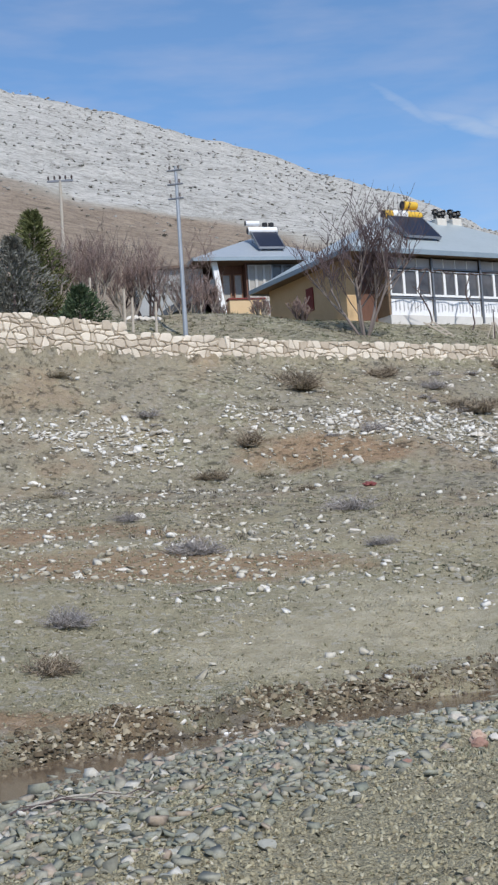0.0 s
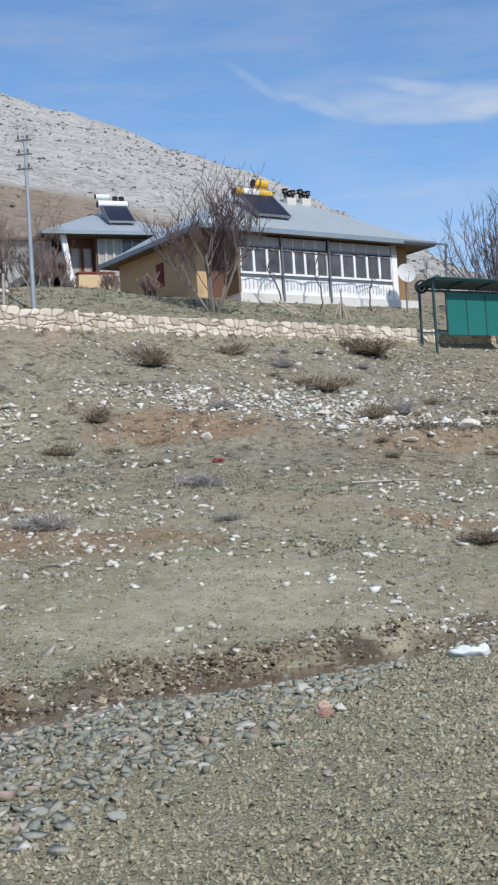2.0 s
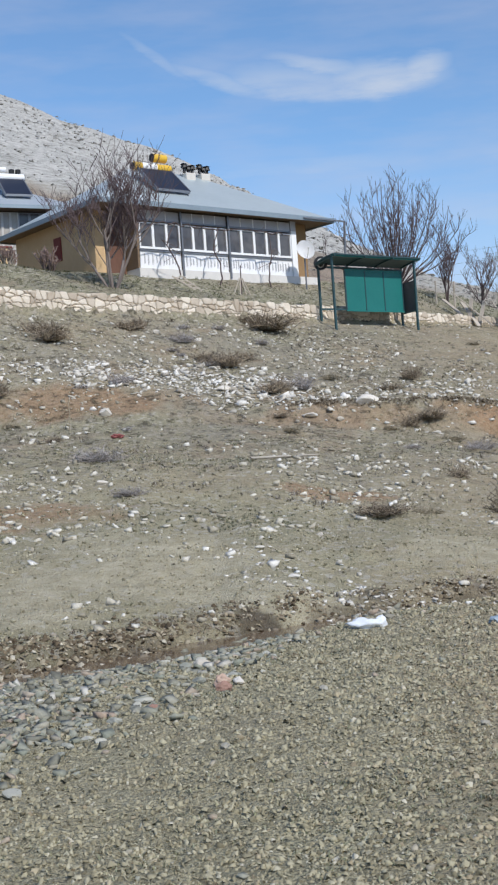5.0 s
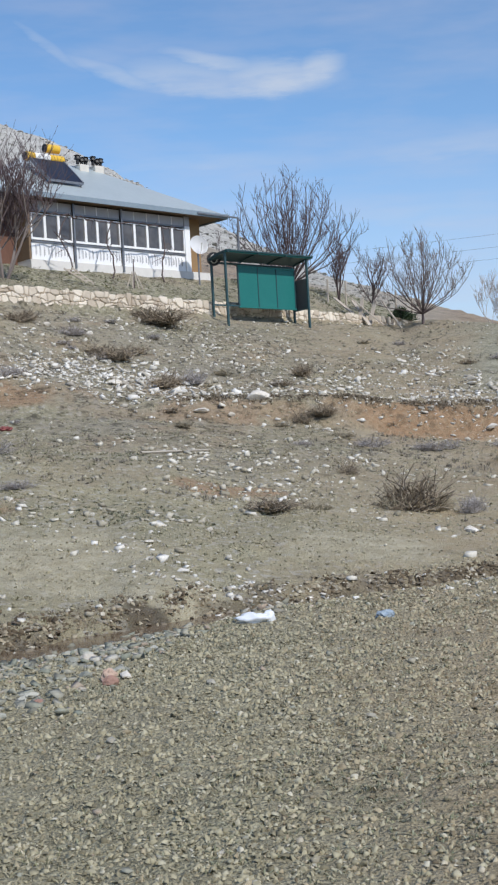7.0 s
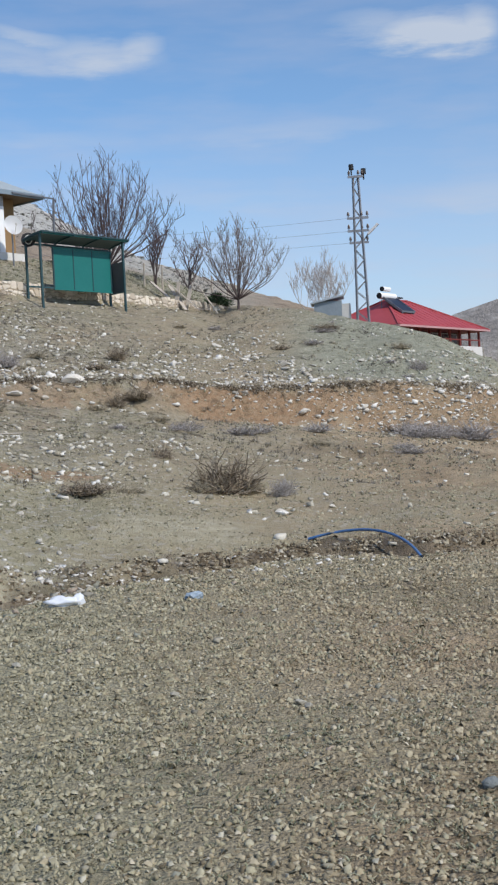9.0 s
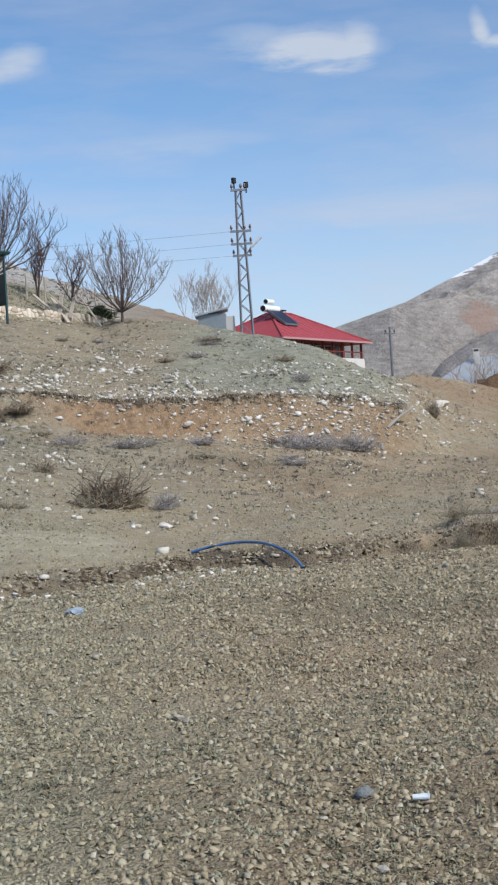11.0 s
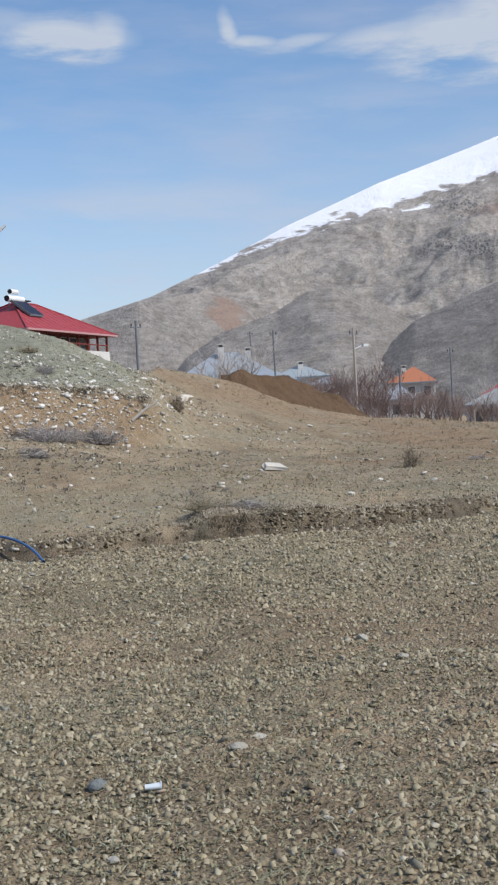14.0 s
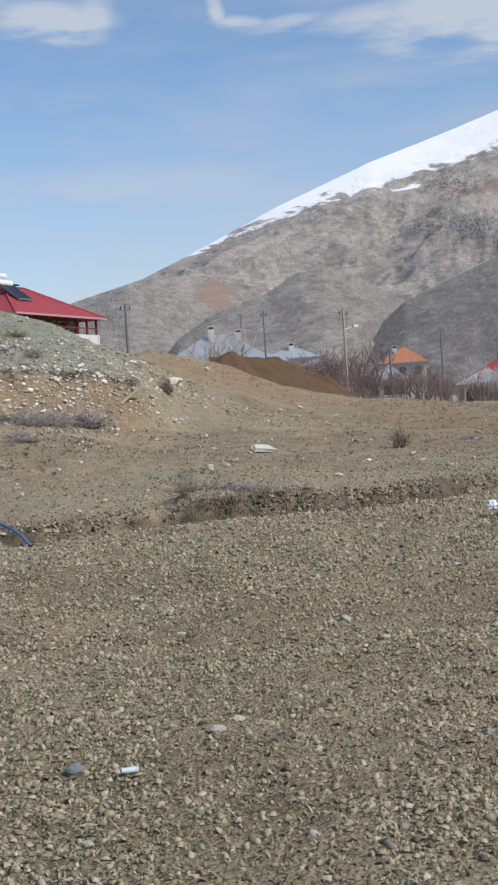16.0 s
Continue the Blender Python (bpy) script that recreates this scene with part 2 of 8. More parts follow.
M_WHITEPANEL = plain("white_board", (.74, .75, .77), (.86, .86, .87), 3, .6, bump=.1, stretch=(1, 1, .2))
M_GREYSTEEL = plain("grey_steel", (.16, .17, .19), (.26, .27, .29), 4, .45, .6, bump=0)
M_DARK = plain("dark_interior", (.04, .042, .05), (.075, .075, .08), 3, .8, bump=0)
M_GREEN = plain("green_sheet", (.012, .135, .125), (.02, .165, .15), 2, .4, .0, bump=.03)
M_GREENPOST = plain("green_painted_steel", (.03, .07, .078), (.05, .10, .11), 5, .45, .2, bump=0)
M_POLE = plain("galvanised_pole", (.30, .32, .35), (.45, .47, .50), 3, .45, .5, bump=0)
M_MAST = plain("dull_lattice_steel", (.17, .18, .20), (.29, .30, .33), 3, .55, .3, bump=0)
M_CERAMIC = plain("brown_insulator", (.03, .02, .02), (.07, .045, .04), 9, .3, bump=0)
M_REDROOF = plain("red_roof_sheet", (.33, .045, .052), (.42, .075, .08), .8, .5, bump=.05)
M_BARK = plain("bare_bark", (.075, .055, .052), (.15, .115, .108), 14, .9, bump=.5, depth=.01)
M_BARKPALE = plain("pale_bark", (.22, .19, .16), (.40, .36, .31), 14, .9, bump=.5, depth=.01)
M_YELLOW = plain("yellow_tank", (.66, .40, .04), (.74, .48, .07), 4, .4, bump=0)
M_BLACK = plain("black_rubber", (.012, .012, .013), (.03, .03, .032), 8, .5, bump=0)
M_GLASSY = plain("solar_glass", (.010, .013, .026), (.022, .027, .045), 2, .4, bump=0)
M_REDWOOD = plain("red_brown_door", (.16, .03, .025), (.22, .05, .04), 5, .6, bump=.05)

def pane_material():
    n = Nodes("window_pane", .08)
    n.b.inputs["Specular IOR Level"].default_value = .5
    return n.done(n.ramp(n.noise(1.2, 3), (.3, (.05, .05, .058)), (.7, (.13, .125, .125))))


M_PANE = pane_material()
M_CURTAINPANE = plain("curtained_pane", (.30, .28, .25), (.46, .44, .40), 3, .25, bump=0)
M_CURTAIN = plain("grey_curtain", (.15, .14, .15), (.26, .25, .26), 4, .9, bump=0)
# The grey holds the eave's shadow over the top of the porch.
M_FANLIGHT_SHADE = plain("eave_shaded_fanlight", (.33, .33, .35), (.44, .44, .46), 3, .4, bump=0)
M_SLIT = plain("dark_slit", (.30, .30, .32), (.5, .5, .52), 9, .8, bump=0)
M_SOFFIT = plain("brown_soffit", (.16, .11, .07), (.24, .17, .11), 3, .8, bump=0)
M_PIER = plain("pale_plaster", (.62, .45, .26), (.70, .53, .33), 3, .9, bump=.1)
M_CHIMNEY = plain("chimney_plaster", (.52, .49, .44), (.68, .65, .59), 4, .9, bump=.1)
M_PLINTH = plain("grey_plinth", (.22, .22, .22), (.34, .34, .34), 2, .9, bump=.2)
M_PLINTHWHITE = plain("whitewash", (.58, .56, .53), (.70, .68, .65), 3, .9, bump=.1)
M_WOODWALL = plain("brown_timber", (.11, .055, .04), (.19, .10, .07), 3, .7, bump=.1, stretch=(4, 4, .5))
M_WOODLIGHT = plain("light_brown_timber", (.24, .13, .085), (.34, .20, .13), 3, .7, bump=.1, stretch=(4, 4, .5))
M_OFFWHITE = plain("offwhite_wall", (.46, .45, .43), (.58, .57, .55), 2, .9, bump=.1)
M_BLUEZINC = plain("blue_grey_sheet", (.36, .40, .43), (.46, .50, .53), .8, .45, .3, bump=.05)
M_SHEDWALL = plain("pale_render", (.33, .34, .34), (.44, .45, .45), 2, .9, bump=.2)
M_RUSTROOF = plain("rusty_edge", (.12, .08, .06), (.21, .15, .11), 6, .9, bump=.2)
M_DARKSHEET = plain("dark_sheet", (.05, .06, .075), (.09, .10, .115), 3, .6, bump=.1)
M_REDDARK = plain("dark_red_timber", (.15, .03, .025), (.24, .05, .04), 4, .7, bump=.1)
M_GREYSTEEL2 = plain("grey_sheet_wall", (.20, .24, .27), (.30, .34, .37), 2, .5, .3, bump=0)
M_ORANGEROOF = plain("orange_tiles", (.42, .15, .08), (.52, .22, .12), 3, .8, bump=.2)
M_LOG = plain("weathered_wood", (.34, .30, .25), (.50, .46, .40), 12, .9, bump=.3)
M_PLANK = plain("grey_plank", (.36, .31, .25), (.54, .48, .41), 8, .9, bump=.2)
M_LAMP = plain("lamp_head", (.55, .56, .57), (.68, .68, .68), 5, .5, bump=0)
M_DISH = plain("white_dish", (.86, .86, .86), (.92, .92, .92), 3, .45, bump=0)
M_SIDEPANEL = plain("shaded_blue_green_panel", (.025, .045, .06), (.04, .065, .08), 3, .4, bump=0)

# ---- tools for building ----
def link(name, bm, material, parent=None, label="", smooth=False):
    me = bpy.data.meshes.new(name)
    bm.normal_update()
    bm.to_mesh(me)
    bm.free()
    me.materials.append(material)
    if smooth:
        me.polygons.foreach_set("use_smooth", np.ones(len(me.polygons), bool))
    ob = new(name, me)
    ob.parent = parent
    return tagged(ob, label)


def part(name, bm, material, parent, label="", smooth=False):
    """ONE mesh under a thing or a part, in the thing's own space."""
    return link(name, bm, material, parent, label, smooth)


def thing(name, m, label, category, group="", kind=""):
    ob = new(name)
    ob.empty_display_size = 0.2
    ob.matrix_basis = m
    return tagged(ob, label, category, group, kind)


def box(bm, x0, x1, y0, y1, z0, z1, bevel=0.0, m=None):
    g = bmesh.ops.create_cube(bm, size=1.0)
    t = Matrix.LocRotScale(((x0 + x1) / 2, (y0 + y1) / 2, (z0 + z1) / 2), None, (abs(x1 - x0), abs(y1 - y0), abs(z1 - z0)))
    bmesh.ops.transform(bm, matrix=(m @ t) if m else t, verts=g["verts"])
    if bevel:
        es = list({e for v in g["verts"] for e in v.link_edges})
        bmesh.ops.bevel(bm, geom=es, offset=bevel, segments=1, affect="EDGES")
    return bm


def boxm(*a, **k):
    return box(bmesh.new(), *a, **k)


def rod(bm, a, b, r0, r1=None, seg=8):
    """A round bar from a to b."""
    a, b = Vector(a), Vector(b)
    r1 = r0 if r1 is None else r1
    d = b - a
    g = bmesh.ops.create_cone(bm, cap_ends=True, segments=seg, radius1=r0, radius2=r1, depth=d.length)
    m = Matrix.Translation((a + b) / 2) @ d.to_track_quat("Z", "Y").to_matrix().to_4x4()
    bmesh.ops.transform(bm, matrix=m, verts=g["verts"])
    return bm


def beam(bm, a, b, w, h):
    """A square bar from a to b."""
    a, b = Vector(a), Vector(b)
    d = b - a
    g = bmesh.ops.create_cube(bm, size=1.0)
    m = Matrix.Translation((a + b) / 2) @ d.to_track_quat("Z", "Y").to_matrix().to_4x4() @ Matrix.Diagonal((w, h, d.length, 1))
    bmesh.ops.transform(bm, matrix=m, verts=g["verts"])
    return bm


def solid(bm, pts, depth):
    """A flat outline (list of points) pushed along the vector depth into a solid."""
    vs = [bm.verts.new(p) for p in pts]
    f = bm.faces.new(vs)
    g = bmesh.ops.extrude_face_region(bm, geom=[f])
    bmesh.ops.translate(bm, verts=[v for v in g["geom"] if isinstance(v, bmesh.types.BMVert)], vec=depth)
    bmesh.ops.recalc_face_normals(bm, faces=bm.faces)
    return bm


def polar(az, r, up=0.0):
    """A place on the ground by compass angle and range."""
    x, y = r * math.sin(radians(az)), r * math.cos(radians(az))
    return Vector((x, y, float(ground_z(x, y)) + up))


def joined(name, co, faces, material, smooth=False):
    """A mesh from big arrays: co (n, 3), faces (m, k)."""
    co, faces = np.asarray(co, np.float32), np.asarray(faces, np.int32)
    me = bpy.data.meshes.new(name)
    me.vertices.add(len(co))
    me.vertices.foreach_set("co", co.ravel())
    me.loops.add(faces.size)
    me.loops.foreach_set("vertex_index", faces.ravel())
    me.polygons.add(len(faces))
    me.polygons.foreach_set("loop_start", np.arange(0, faces.size, faces.shape[1], dtype=np.int32))
    if smooth:
        me.polygons.foreach_set("use_smooth", np.ones(len(faces), bool))
    me.update(calc_edges=True)
    me.materials.append(material)
    return me



# ---- ground ----
EYE_Z = 1.6
WALL_K, WALL_C = 0.516, 39.71      # foot of the garden wall: y = WALL_C + WALL_K * x


def curve(az, *pairs):
    return np.interp(az, pairs[0::2], pairs[1::2])


def wall_range(az, back=0.0):
    a = np.radians(np.clip(az, -40, 45))
    return (WALL_C + back) / (np.cos(a) - WALL_K * np.sin(a))


def vnoise(x, y, scale, seed=0):
    """Smooth value noise in -1..1 for arrays."""
    x, y = np.asarray(x, float) / scale + 131.7 + seed * 17.3, np.asarray(y, float) / scale + 77.1 + seed * 9.1
    i, j = np.floor(x).astype(np.int64), np.floor(y).astype(np.int64)
    u, v = x - i, y - j
    u, v = u * u * (3 - 2 * u), v * v * (3 - 2 * v)

    def h(a, b):
        n = (a * 374761393 + b * 668265263 + seed * 362437) & 0x7FFFFFFF
        n = ((n ^ (n >> 13)) * 1274126177) & 0x7FFFFFFF
        return ((n ^ (n >> 16)) & 0xFFFF) / 32767.5 - 1.0
    return (h(i, j) * (1 - u) + h(i + 1, j) * u) * (1 - v) + (h(i, j + 1) * (1 - u) + h(i + 1, j + 1) * u) * v


def stream_range(az):
    return curve(az, -30, 8.6, -12, 9.5, -5, 10.5, 0, 11.4, 6, 12.2, 11, 13.3, 15, 14.6, 19, 15.6, 23, 16.3, 27, 17.4, 32, 17.1, 36, 17.9, 42, 18.4, 46, 18.8, 50, 19.8, 56, 22, 80, 30)


def wet_width(az):
    """How far the water or damp bed reaches beyond the stream line."""
    return curve(az, -14, 1.15, 0, .95, 8, .80, 12, .62, 16, .30, 22, .18, 30, .22, 38, .26, 40, .3, 46, .45, 56, .55)


def foot_line(az):
    r = curve(az, -14, 31, 8, 32, 20, 33.5, 28, 34.5, 36, 37, 45, 42, 56, 46)
    e = curve(az, -14, 2.7, 6, 2.6, 11, 2.3, 15, 1.9, 19, 1.45, 23, .9, 27, .3, 30, -.05, 33, -.4, 36, -.8, 40, -1.2, 45, -1.4, 56, -1.7)
    return r, EYE_Z + r * np.tan(np.radians(e))


def cut_line(az):
    r = foot_line(az)[0] + 0.95
    e = curve(az, -14, 3.25, 6, 3.15, 11, 2.95, 15.8, 2.95, 20.7, 2.8, 25, 2.4, 30, 2.05, 34.6, 1.75, 36.6, 1.1, 38.5, -0.9, 40, -1.1, 45, -1.3, 56, -1.6)
    return r, EYE_Z + r * np.tan(np.radians(e))


def crest_line(az):
    """The foot of the garden wall, then the crest of the mound and the far edge of the field."""
    rw = wall_range(az)
    rm = curve(az, 23, 55.4, 24.3, 55.5, 26, 53.5, 27.5, 51.5, 30, 48, 33, 46, 35, 45, 37, 58, 39, 62, 43, 68, 46, 74, 56, 82)
    em = curve(az, 23, 6.0, 24.4, 6.15, 26, 6.0, 27.5, 5.72, 29.5, 5.1, 31, 4.8, 32.5, 4.33, 33.2, 4.0, 34.0, 3.45, 34.7, 2.98, 35.3, 2.85, 36, 2.8, 37.7, 2.58, 39.3, 2.22, 42.7, 0.88, 45.8, 0.14, 49.8, -.25, 53.7, -.63, 60, -.8)
    zm = EYE_Z + rm * np.tan(np.radians(em))
    w = np.clip((az - 23.0) / 0.8, 0, 1)
    return rw * (1 - w) + rm * w, 7.28 * (1 - w) + zm * w


def wall_top(az):
    return curve(az, -14, 8.85, -10.8, 8.66, -5.37, 8.41, -5.3, 8.12, 0.3, 8.0, 11, 7.9, 19, 7.74, 23.4, 7.62)


def hill_crest(az):
    e = curve(az, -40, 24, -14, 21.3, -10.3, 20.5, -5.2, 19.25, .9, 17.4, 5.9, 15.45, 8.4, 14.6, 12, 12.7, 15, 10.9, 18, 9.4, 21, 8.0, 24.3, 6.84, 27.6, 5.72, 30, 4.7, 35, 1.5, 40, 0.3, 45, -.2, 60, -.3)
    r = curve(az, -14, 340, 8, 300, 15, 240, 24, 150, 28, 115, 36, 130, 42, 220, 60, 250)
    return r, EYE_Z + r * np.tan(np.radians(e))


def hill_belt(az):
    e = curve(az, -14, 17, -10.5, 16.15, -5.5, 14.8, -.4, 13.7, 3.6, 12.9, 8.4, 11.7, 15, 9.5, 20, 7.6, 24.3, 6.0, 28, 5.0, 35, 2.2, 38, 1.6, 42, 0.5, 45, -.6, 60, -1.0)
    r = curve(az, -14, 150, 8, 135, 24, 100, 28, 85, 36, 92, 45, 105, 60, 112)
    return r, EYE_Z + r * np.tan(np.radians(e))


def profile_layers(az):
    one = np.ones_like(az)
    rs = stream_range(az)
    w = np.clip((az - 23.0) / 1.5, 0, 1)
    rf, zf = foot_line(az)
    rc, zc = cut_line(az)
    rw, zw = crest_line(az)
    zt = wall_top(az) - 0.06
    r10, z10 = wall_range(az, 6.2), curve(az, -14, 9.7, -2, 9.75, 14, 9.85, 19.2, 9.85, 21, 9.55, 22.2, 9.2, 23.5, 8.7, 24.5, 8.2)
    r11, z11 = wall_range(az, 22), curve(az, -14, 11.3, 14, 10.5, 20, 10.0, 24, 8.7)
    drop = curve(az, 23, 0.4, 27, 1.2, 34, 1.6, 36, 0.8, 40, 0.8, 46, .8, 60, .8)
    rh, zh = hill_crest(az)
    rb, zb = hill_belt(az)
    jag = .10 * vnoise(az, 0 * az, 1.9, 11) + .07 * vnoise(az, 0 * az, .7, 12) + .04 * vnoise(az, 0 * az, .3, 13)
    jut = .10 * vnoise(az, 0 * az, 1.1, 14) + .08 * vnoise(az, 0 * az, .42, 15)
    level = curve(az, 12, -.10, 20, -.07, 60, -.06)
    wet = wet_width(az)
    rise = curve(az, -14, .17, 9.3, .18, 10.5, .25, 13.0, .26, 14.4, .15, 24, .12, 34, .13, 38, .17, 39, .30, 43, .30, 45, .2, 56, .2)
    bank = level + rise + .05
    lip = bank - .03 + .3 * rise * vnoise(az, 0 * az, .9, 16)
    layers = [
        (0 * one, 0 * one), (rs - 1.3, 0.0 * one), (rs - 0.28 + jag, level + .015), (rs + .1 + jag, level - .05), (rs + wet + jut, level - .015),
        (rs + wet + jut + .13, level + .62 * rise), (rs + wet + jut + .42, lip), (rs + wet + 1.0, bank), (rs + 0.45 * (rf - rs), bank + (zf - bank) * 0.38), (rf, zf), (rc, zc),
        (rw, zw), (rw + 0.02 + 0.4 * w, zw * w + zt * (1 - w)), (rw + 0.5, (zw - .05) * w + zt * (1 - w)),
        (r10 * (1 - w) + (rw + 7) * w, z10 * (1 - w) + (zw - drop) * w),
        (r11 * (1 - w) + (rw + 16) * w, z11 * (1 - w) + (zw - 1.8 * drop) * w),
        (rb, zb), (rh, zh), (rh * 1.35, zh * 0.9), (900 + 0 * az, zh * 0.2), (4600 * one, 0 * one)]
    return np.array([a for a, _ in layers]), np.array([b for _, b in layers])


AZ_TABLE = np.arange(-46, 96.01, 0.1)
LAYER_R, LAYER_Z = profile_layers(AZ_TABLE)
LAYER_R = np.maximum.accumulate(LAYER_R + np.arange(len(LAYER_R))[:, None] * 1e-4, axis=0)


def profile(az, r):
    """Height of the smooth ground by compass angle and range (arrays)."""
    az, r = np.broadcast_arrays(np.asarray(az, float), np.asarray(r, float))
    k = np.clip((az + 46) / 0.1, 0, len(AZ_TABLE) - 1.001)
    i = k.astype(int)
    f = k - i
    out = np.zeros(r.shape)
    R0, Z0 = LAYER_R[:, i] * (1 - f) + LAYER_R[:, i + 1] * f, LAYER_Z[:, i] * (1 - f) + LAYER_Z[:, i + 1] * f
    for n in range(len(R0) - 1):
        m = (r >= R0[n]) & (r < R0[n + 1])
        t = (r - R0[n]) / (R0[n + 1] - R0[n])
        out = np.where(m, Z0[n] + (Z0[n + 1] - Z0[n]) * t, out)
    edge = np.clip(np.minimum((az + 46) / 20, (96 - az) / 25), 0, 1)
    edge = edge * edge * (3 - 2 * edge)
    return out * edge


def ground_z(x, y):
    """Height of the ground (arrays or numbers)."""
    x, y = np.asarray(x, float), np.asarray(y, float)
    r = np.hypot(x, y)
    az = np.degrees(np.arctan2(x, y))
    z = (profile(az, r * 0.996) + 2 * profile(az, r) + profile(az, r * 1.004)) / 4
    near = np.clip(r / 6, 0.3, 1)
    wall = np.clip(np.abs(y - WALL_C - WALL_K * x) / 1.5, 0, 1) * np.clip(np.abs(r - stream_range(az)) / 1.0, 0.35, 1)
    bump = 0.07 * vnoise(x, y, 2.3, 1) + 0.035 * vnoise(x, y, 0.8, 2) + 0.020 * vnoise(x, y, 0.27, 3) + 0.013 * vnoise(x, y, 0.11, 4) + 0.010 * vnoise(x, y, 0.05, 10)
    mid = np.clip((r - 20) / 15, 0, 1) * np.clip((75 - r) / 20, 0, 1)
    far = np.clip((r - 90) / 100, 0, 1)
    bump = bump * near + mid * (0.14 * vnoise(x, y, 4.5, 5) + 0.06 * vnoise(x, y, 1.4, 6))
    bump = bump * wall + far * (0.45 * vnoise(x, y, 28, 7) + 0.4 * vnoise(x, y, 9, 8) + 0.4 * vnoise(x, y, 4, 9))
    return z + bump

def grid_mesh(name, X, Y, Z, wrap=False):
    rows, cols = X.shape
    co = np.stack([X, Y, Z], -1).reshape(-1, 3)
    i = np.arange(rows - 1)[:, None] * cols
    j = np.arange(cols if wrap else cols - 1)[None, :]
    jn = (j + 1) % cols
    quads = np.stack([i + j, i + jn, i + cols + jn, i + cols + j], -1).reshape(-1, 4)
    me = bpy.data.meshes.new(name)
    me.vertices.add(len(co))
    me.vertices.foreach_set("co", co.ravel())
    me.loops.add(quads.size)
    me.loops.foreach_set("vertex_index", quads.ravel().astype(np.int32))
    me.polygons.add(len(quads))
    me.polygons.foreach_set("loop_start", np.arange(0, quads.size, 4, dtype=np.int32))
    me.polygons.foreach_set("use_smooth", np.ones(len(quads), bool))
    me.update(calc_edges=True)
    me.validate()
    return me


def blob(x, y, cx, cy, rx, ry, turn=0.0):
    """1 inside an uneven oval, 0 outside."""
    c, s = math.cos(radians(turn)), math.sin(radians(turn))
    u, v = ((x - cx) * c + (y - cy) * s) / rx, (-(x - cx) * s + (y - cy) * c) / ry
    d = np.hypot(u, v) + 0.35 * vnoise(x, y, 0.9, 21) + 0.2 * vnoise(x, y, 0.3, 22)
    return np.clip((1.15 - d) / 0.5, 0, 1)


def bare_soil(x, y):
    """Smooth sandy stretches of the bank, 0..1."""
    return np.maximum.reduce([blob(x, y, *b) for b in BARE])


def ground_zones(x, y):
    """Where the ground is bare red earth, stony, green, damp or painted dark under the bank lip, grey rock, brown belt,
    level or sandy: arrays in 0..1.
    """
    r, az = np.hypot(x, y), np.degrees(np.arctan2(x, y))
    rf, rc = foot_line(az)[0], cut_line(az)[0]
    rs = stream_range(az)
    cut = np.clip((az - 8) / 5, 0, 1) * np.clip((37.5 - az) / 1.5, 0, 1)
    rag = 0.7 * vnoise(x, y, 1.1, 31) + 0.6 * vnoise(x, y, 0.4, 32)
    earth = cut * np.clip((r - rf + 0.25 + rag * 0.5) / 0.3, 0, 1) * np.clip((rc + 0.2 + rag * 0.6 - r) / 0.3, 0, 1)
    earth = earth * (0.55 + 0.45 * np.clip((az - 19) / 3, 0, 1))
    earth = earth * (1 - .25 * np.clip((az - 27) / 4, 0, 1))
    for cx, cy, rx, ry in EARTH:
        earth = np.maximum(earth, 0.8 * blob(x, y, cx, cy, rx, ry))
    field = np.clip((az - 36) / 5, 0, 1) * np.clip((r - 22) / 8, 0, 1) * np.clip((95 - r) / 10, 0, 1)
    earth = np.maximum(earth, field * np.clip(0.42 + 0.7 * vnoise(x, y, 6, 33) + 0.5 * vnoise(x, y, 1.5, 34), 0, 0.85))
    gravel = np.clip((rs + 0.3 - r) / 1.2, 0, 1)
    green = np.clip(0.15 + 0.6 * vnoise(x, y, 3.5, 35) + 0.35 * vnoise(x, y, 0.8, 36), 0, 1)
    mound = np.clip((az - 25) / 4, 0, 1) * np.clip((37 - az) / 2, 0, 1) * np.clip((r - rc) / 2, 0, 1) * np.clip((62 - r) / 4, 0, 1)
    terrace = np.clip((r - wall_range(az) - 0.4) / 0.5, 0, 1) * np.clip((24.5 - az) / 1.2, 0, 1) * np.clip((73 - r) / 8, 0, 1)
    green = np.clip(green * (0.6 + 0.4 * (1 - gravel)) + 0.8 * mound + 0.9 * terrace * np.clip(.8 + .6 * vnoise(x, y, 1.6, 37), 0, 1), 0, 1)
    wet = wet_width(az)
    over = r - rs - wet
    damp_shade = np.clip((.12 + .30 * rag - over) / .22, 0, 1) * np.clip((r - rs + .34 + .25 * rag) / .22, 0, 1) * curve(az, 12, 1.0, 20, .85, 56, .9)
    # bank face: patchy damp, and painted undercut shade from 39 to 43 degrees
    face = np.clip((.62 + .6 * rag - over) / .3, 0, 1) * (over > -.05) * np.clip(curve(az, -14, .55, 9.6, .55, 10.3, 1.2, 13.3, 1.2, 14.2, .5, 24, .55, 38, .6, 39, .85, 43, .85, 46, .6, 56, .7) + .5 * vnoise(x, y, .5, 42), 0, 1)
    damp_shade = np.maximum(damp_shade, face)
    rb, rh = hill_belt(az)[0], hill_crest(az)[0]
    rock = np.clip((r - rb + 14 * vnoise(x, y, 18, 38) + 5 * vnoise(x, y, 5, 39)) / 10, 0, 1) * np.clip((26 - az) / 8, 0, 1)
    belt = np.clip((r - 62) / 10, 0, 1) * (1 - rock)
    belt = np.maximum(belt, np.clip((az - 15) / 17, 0, 1) * np.clip(.68 + .35 * vnoise(x, y, 2.2, 40) + .25 * vnoise(x, y, .6, 41), 0, 1) * (r < 62) * (1 - .9 * earth) * (1 - .95 * mound))
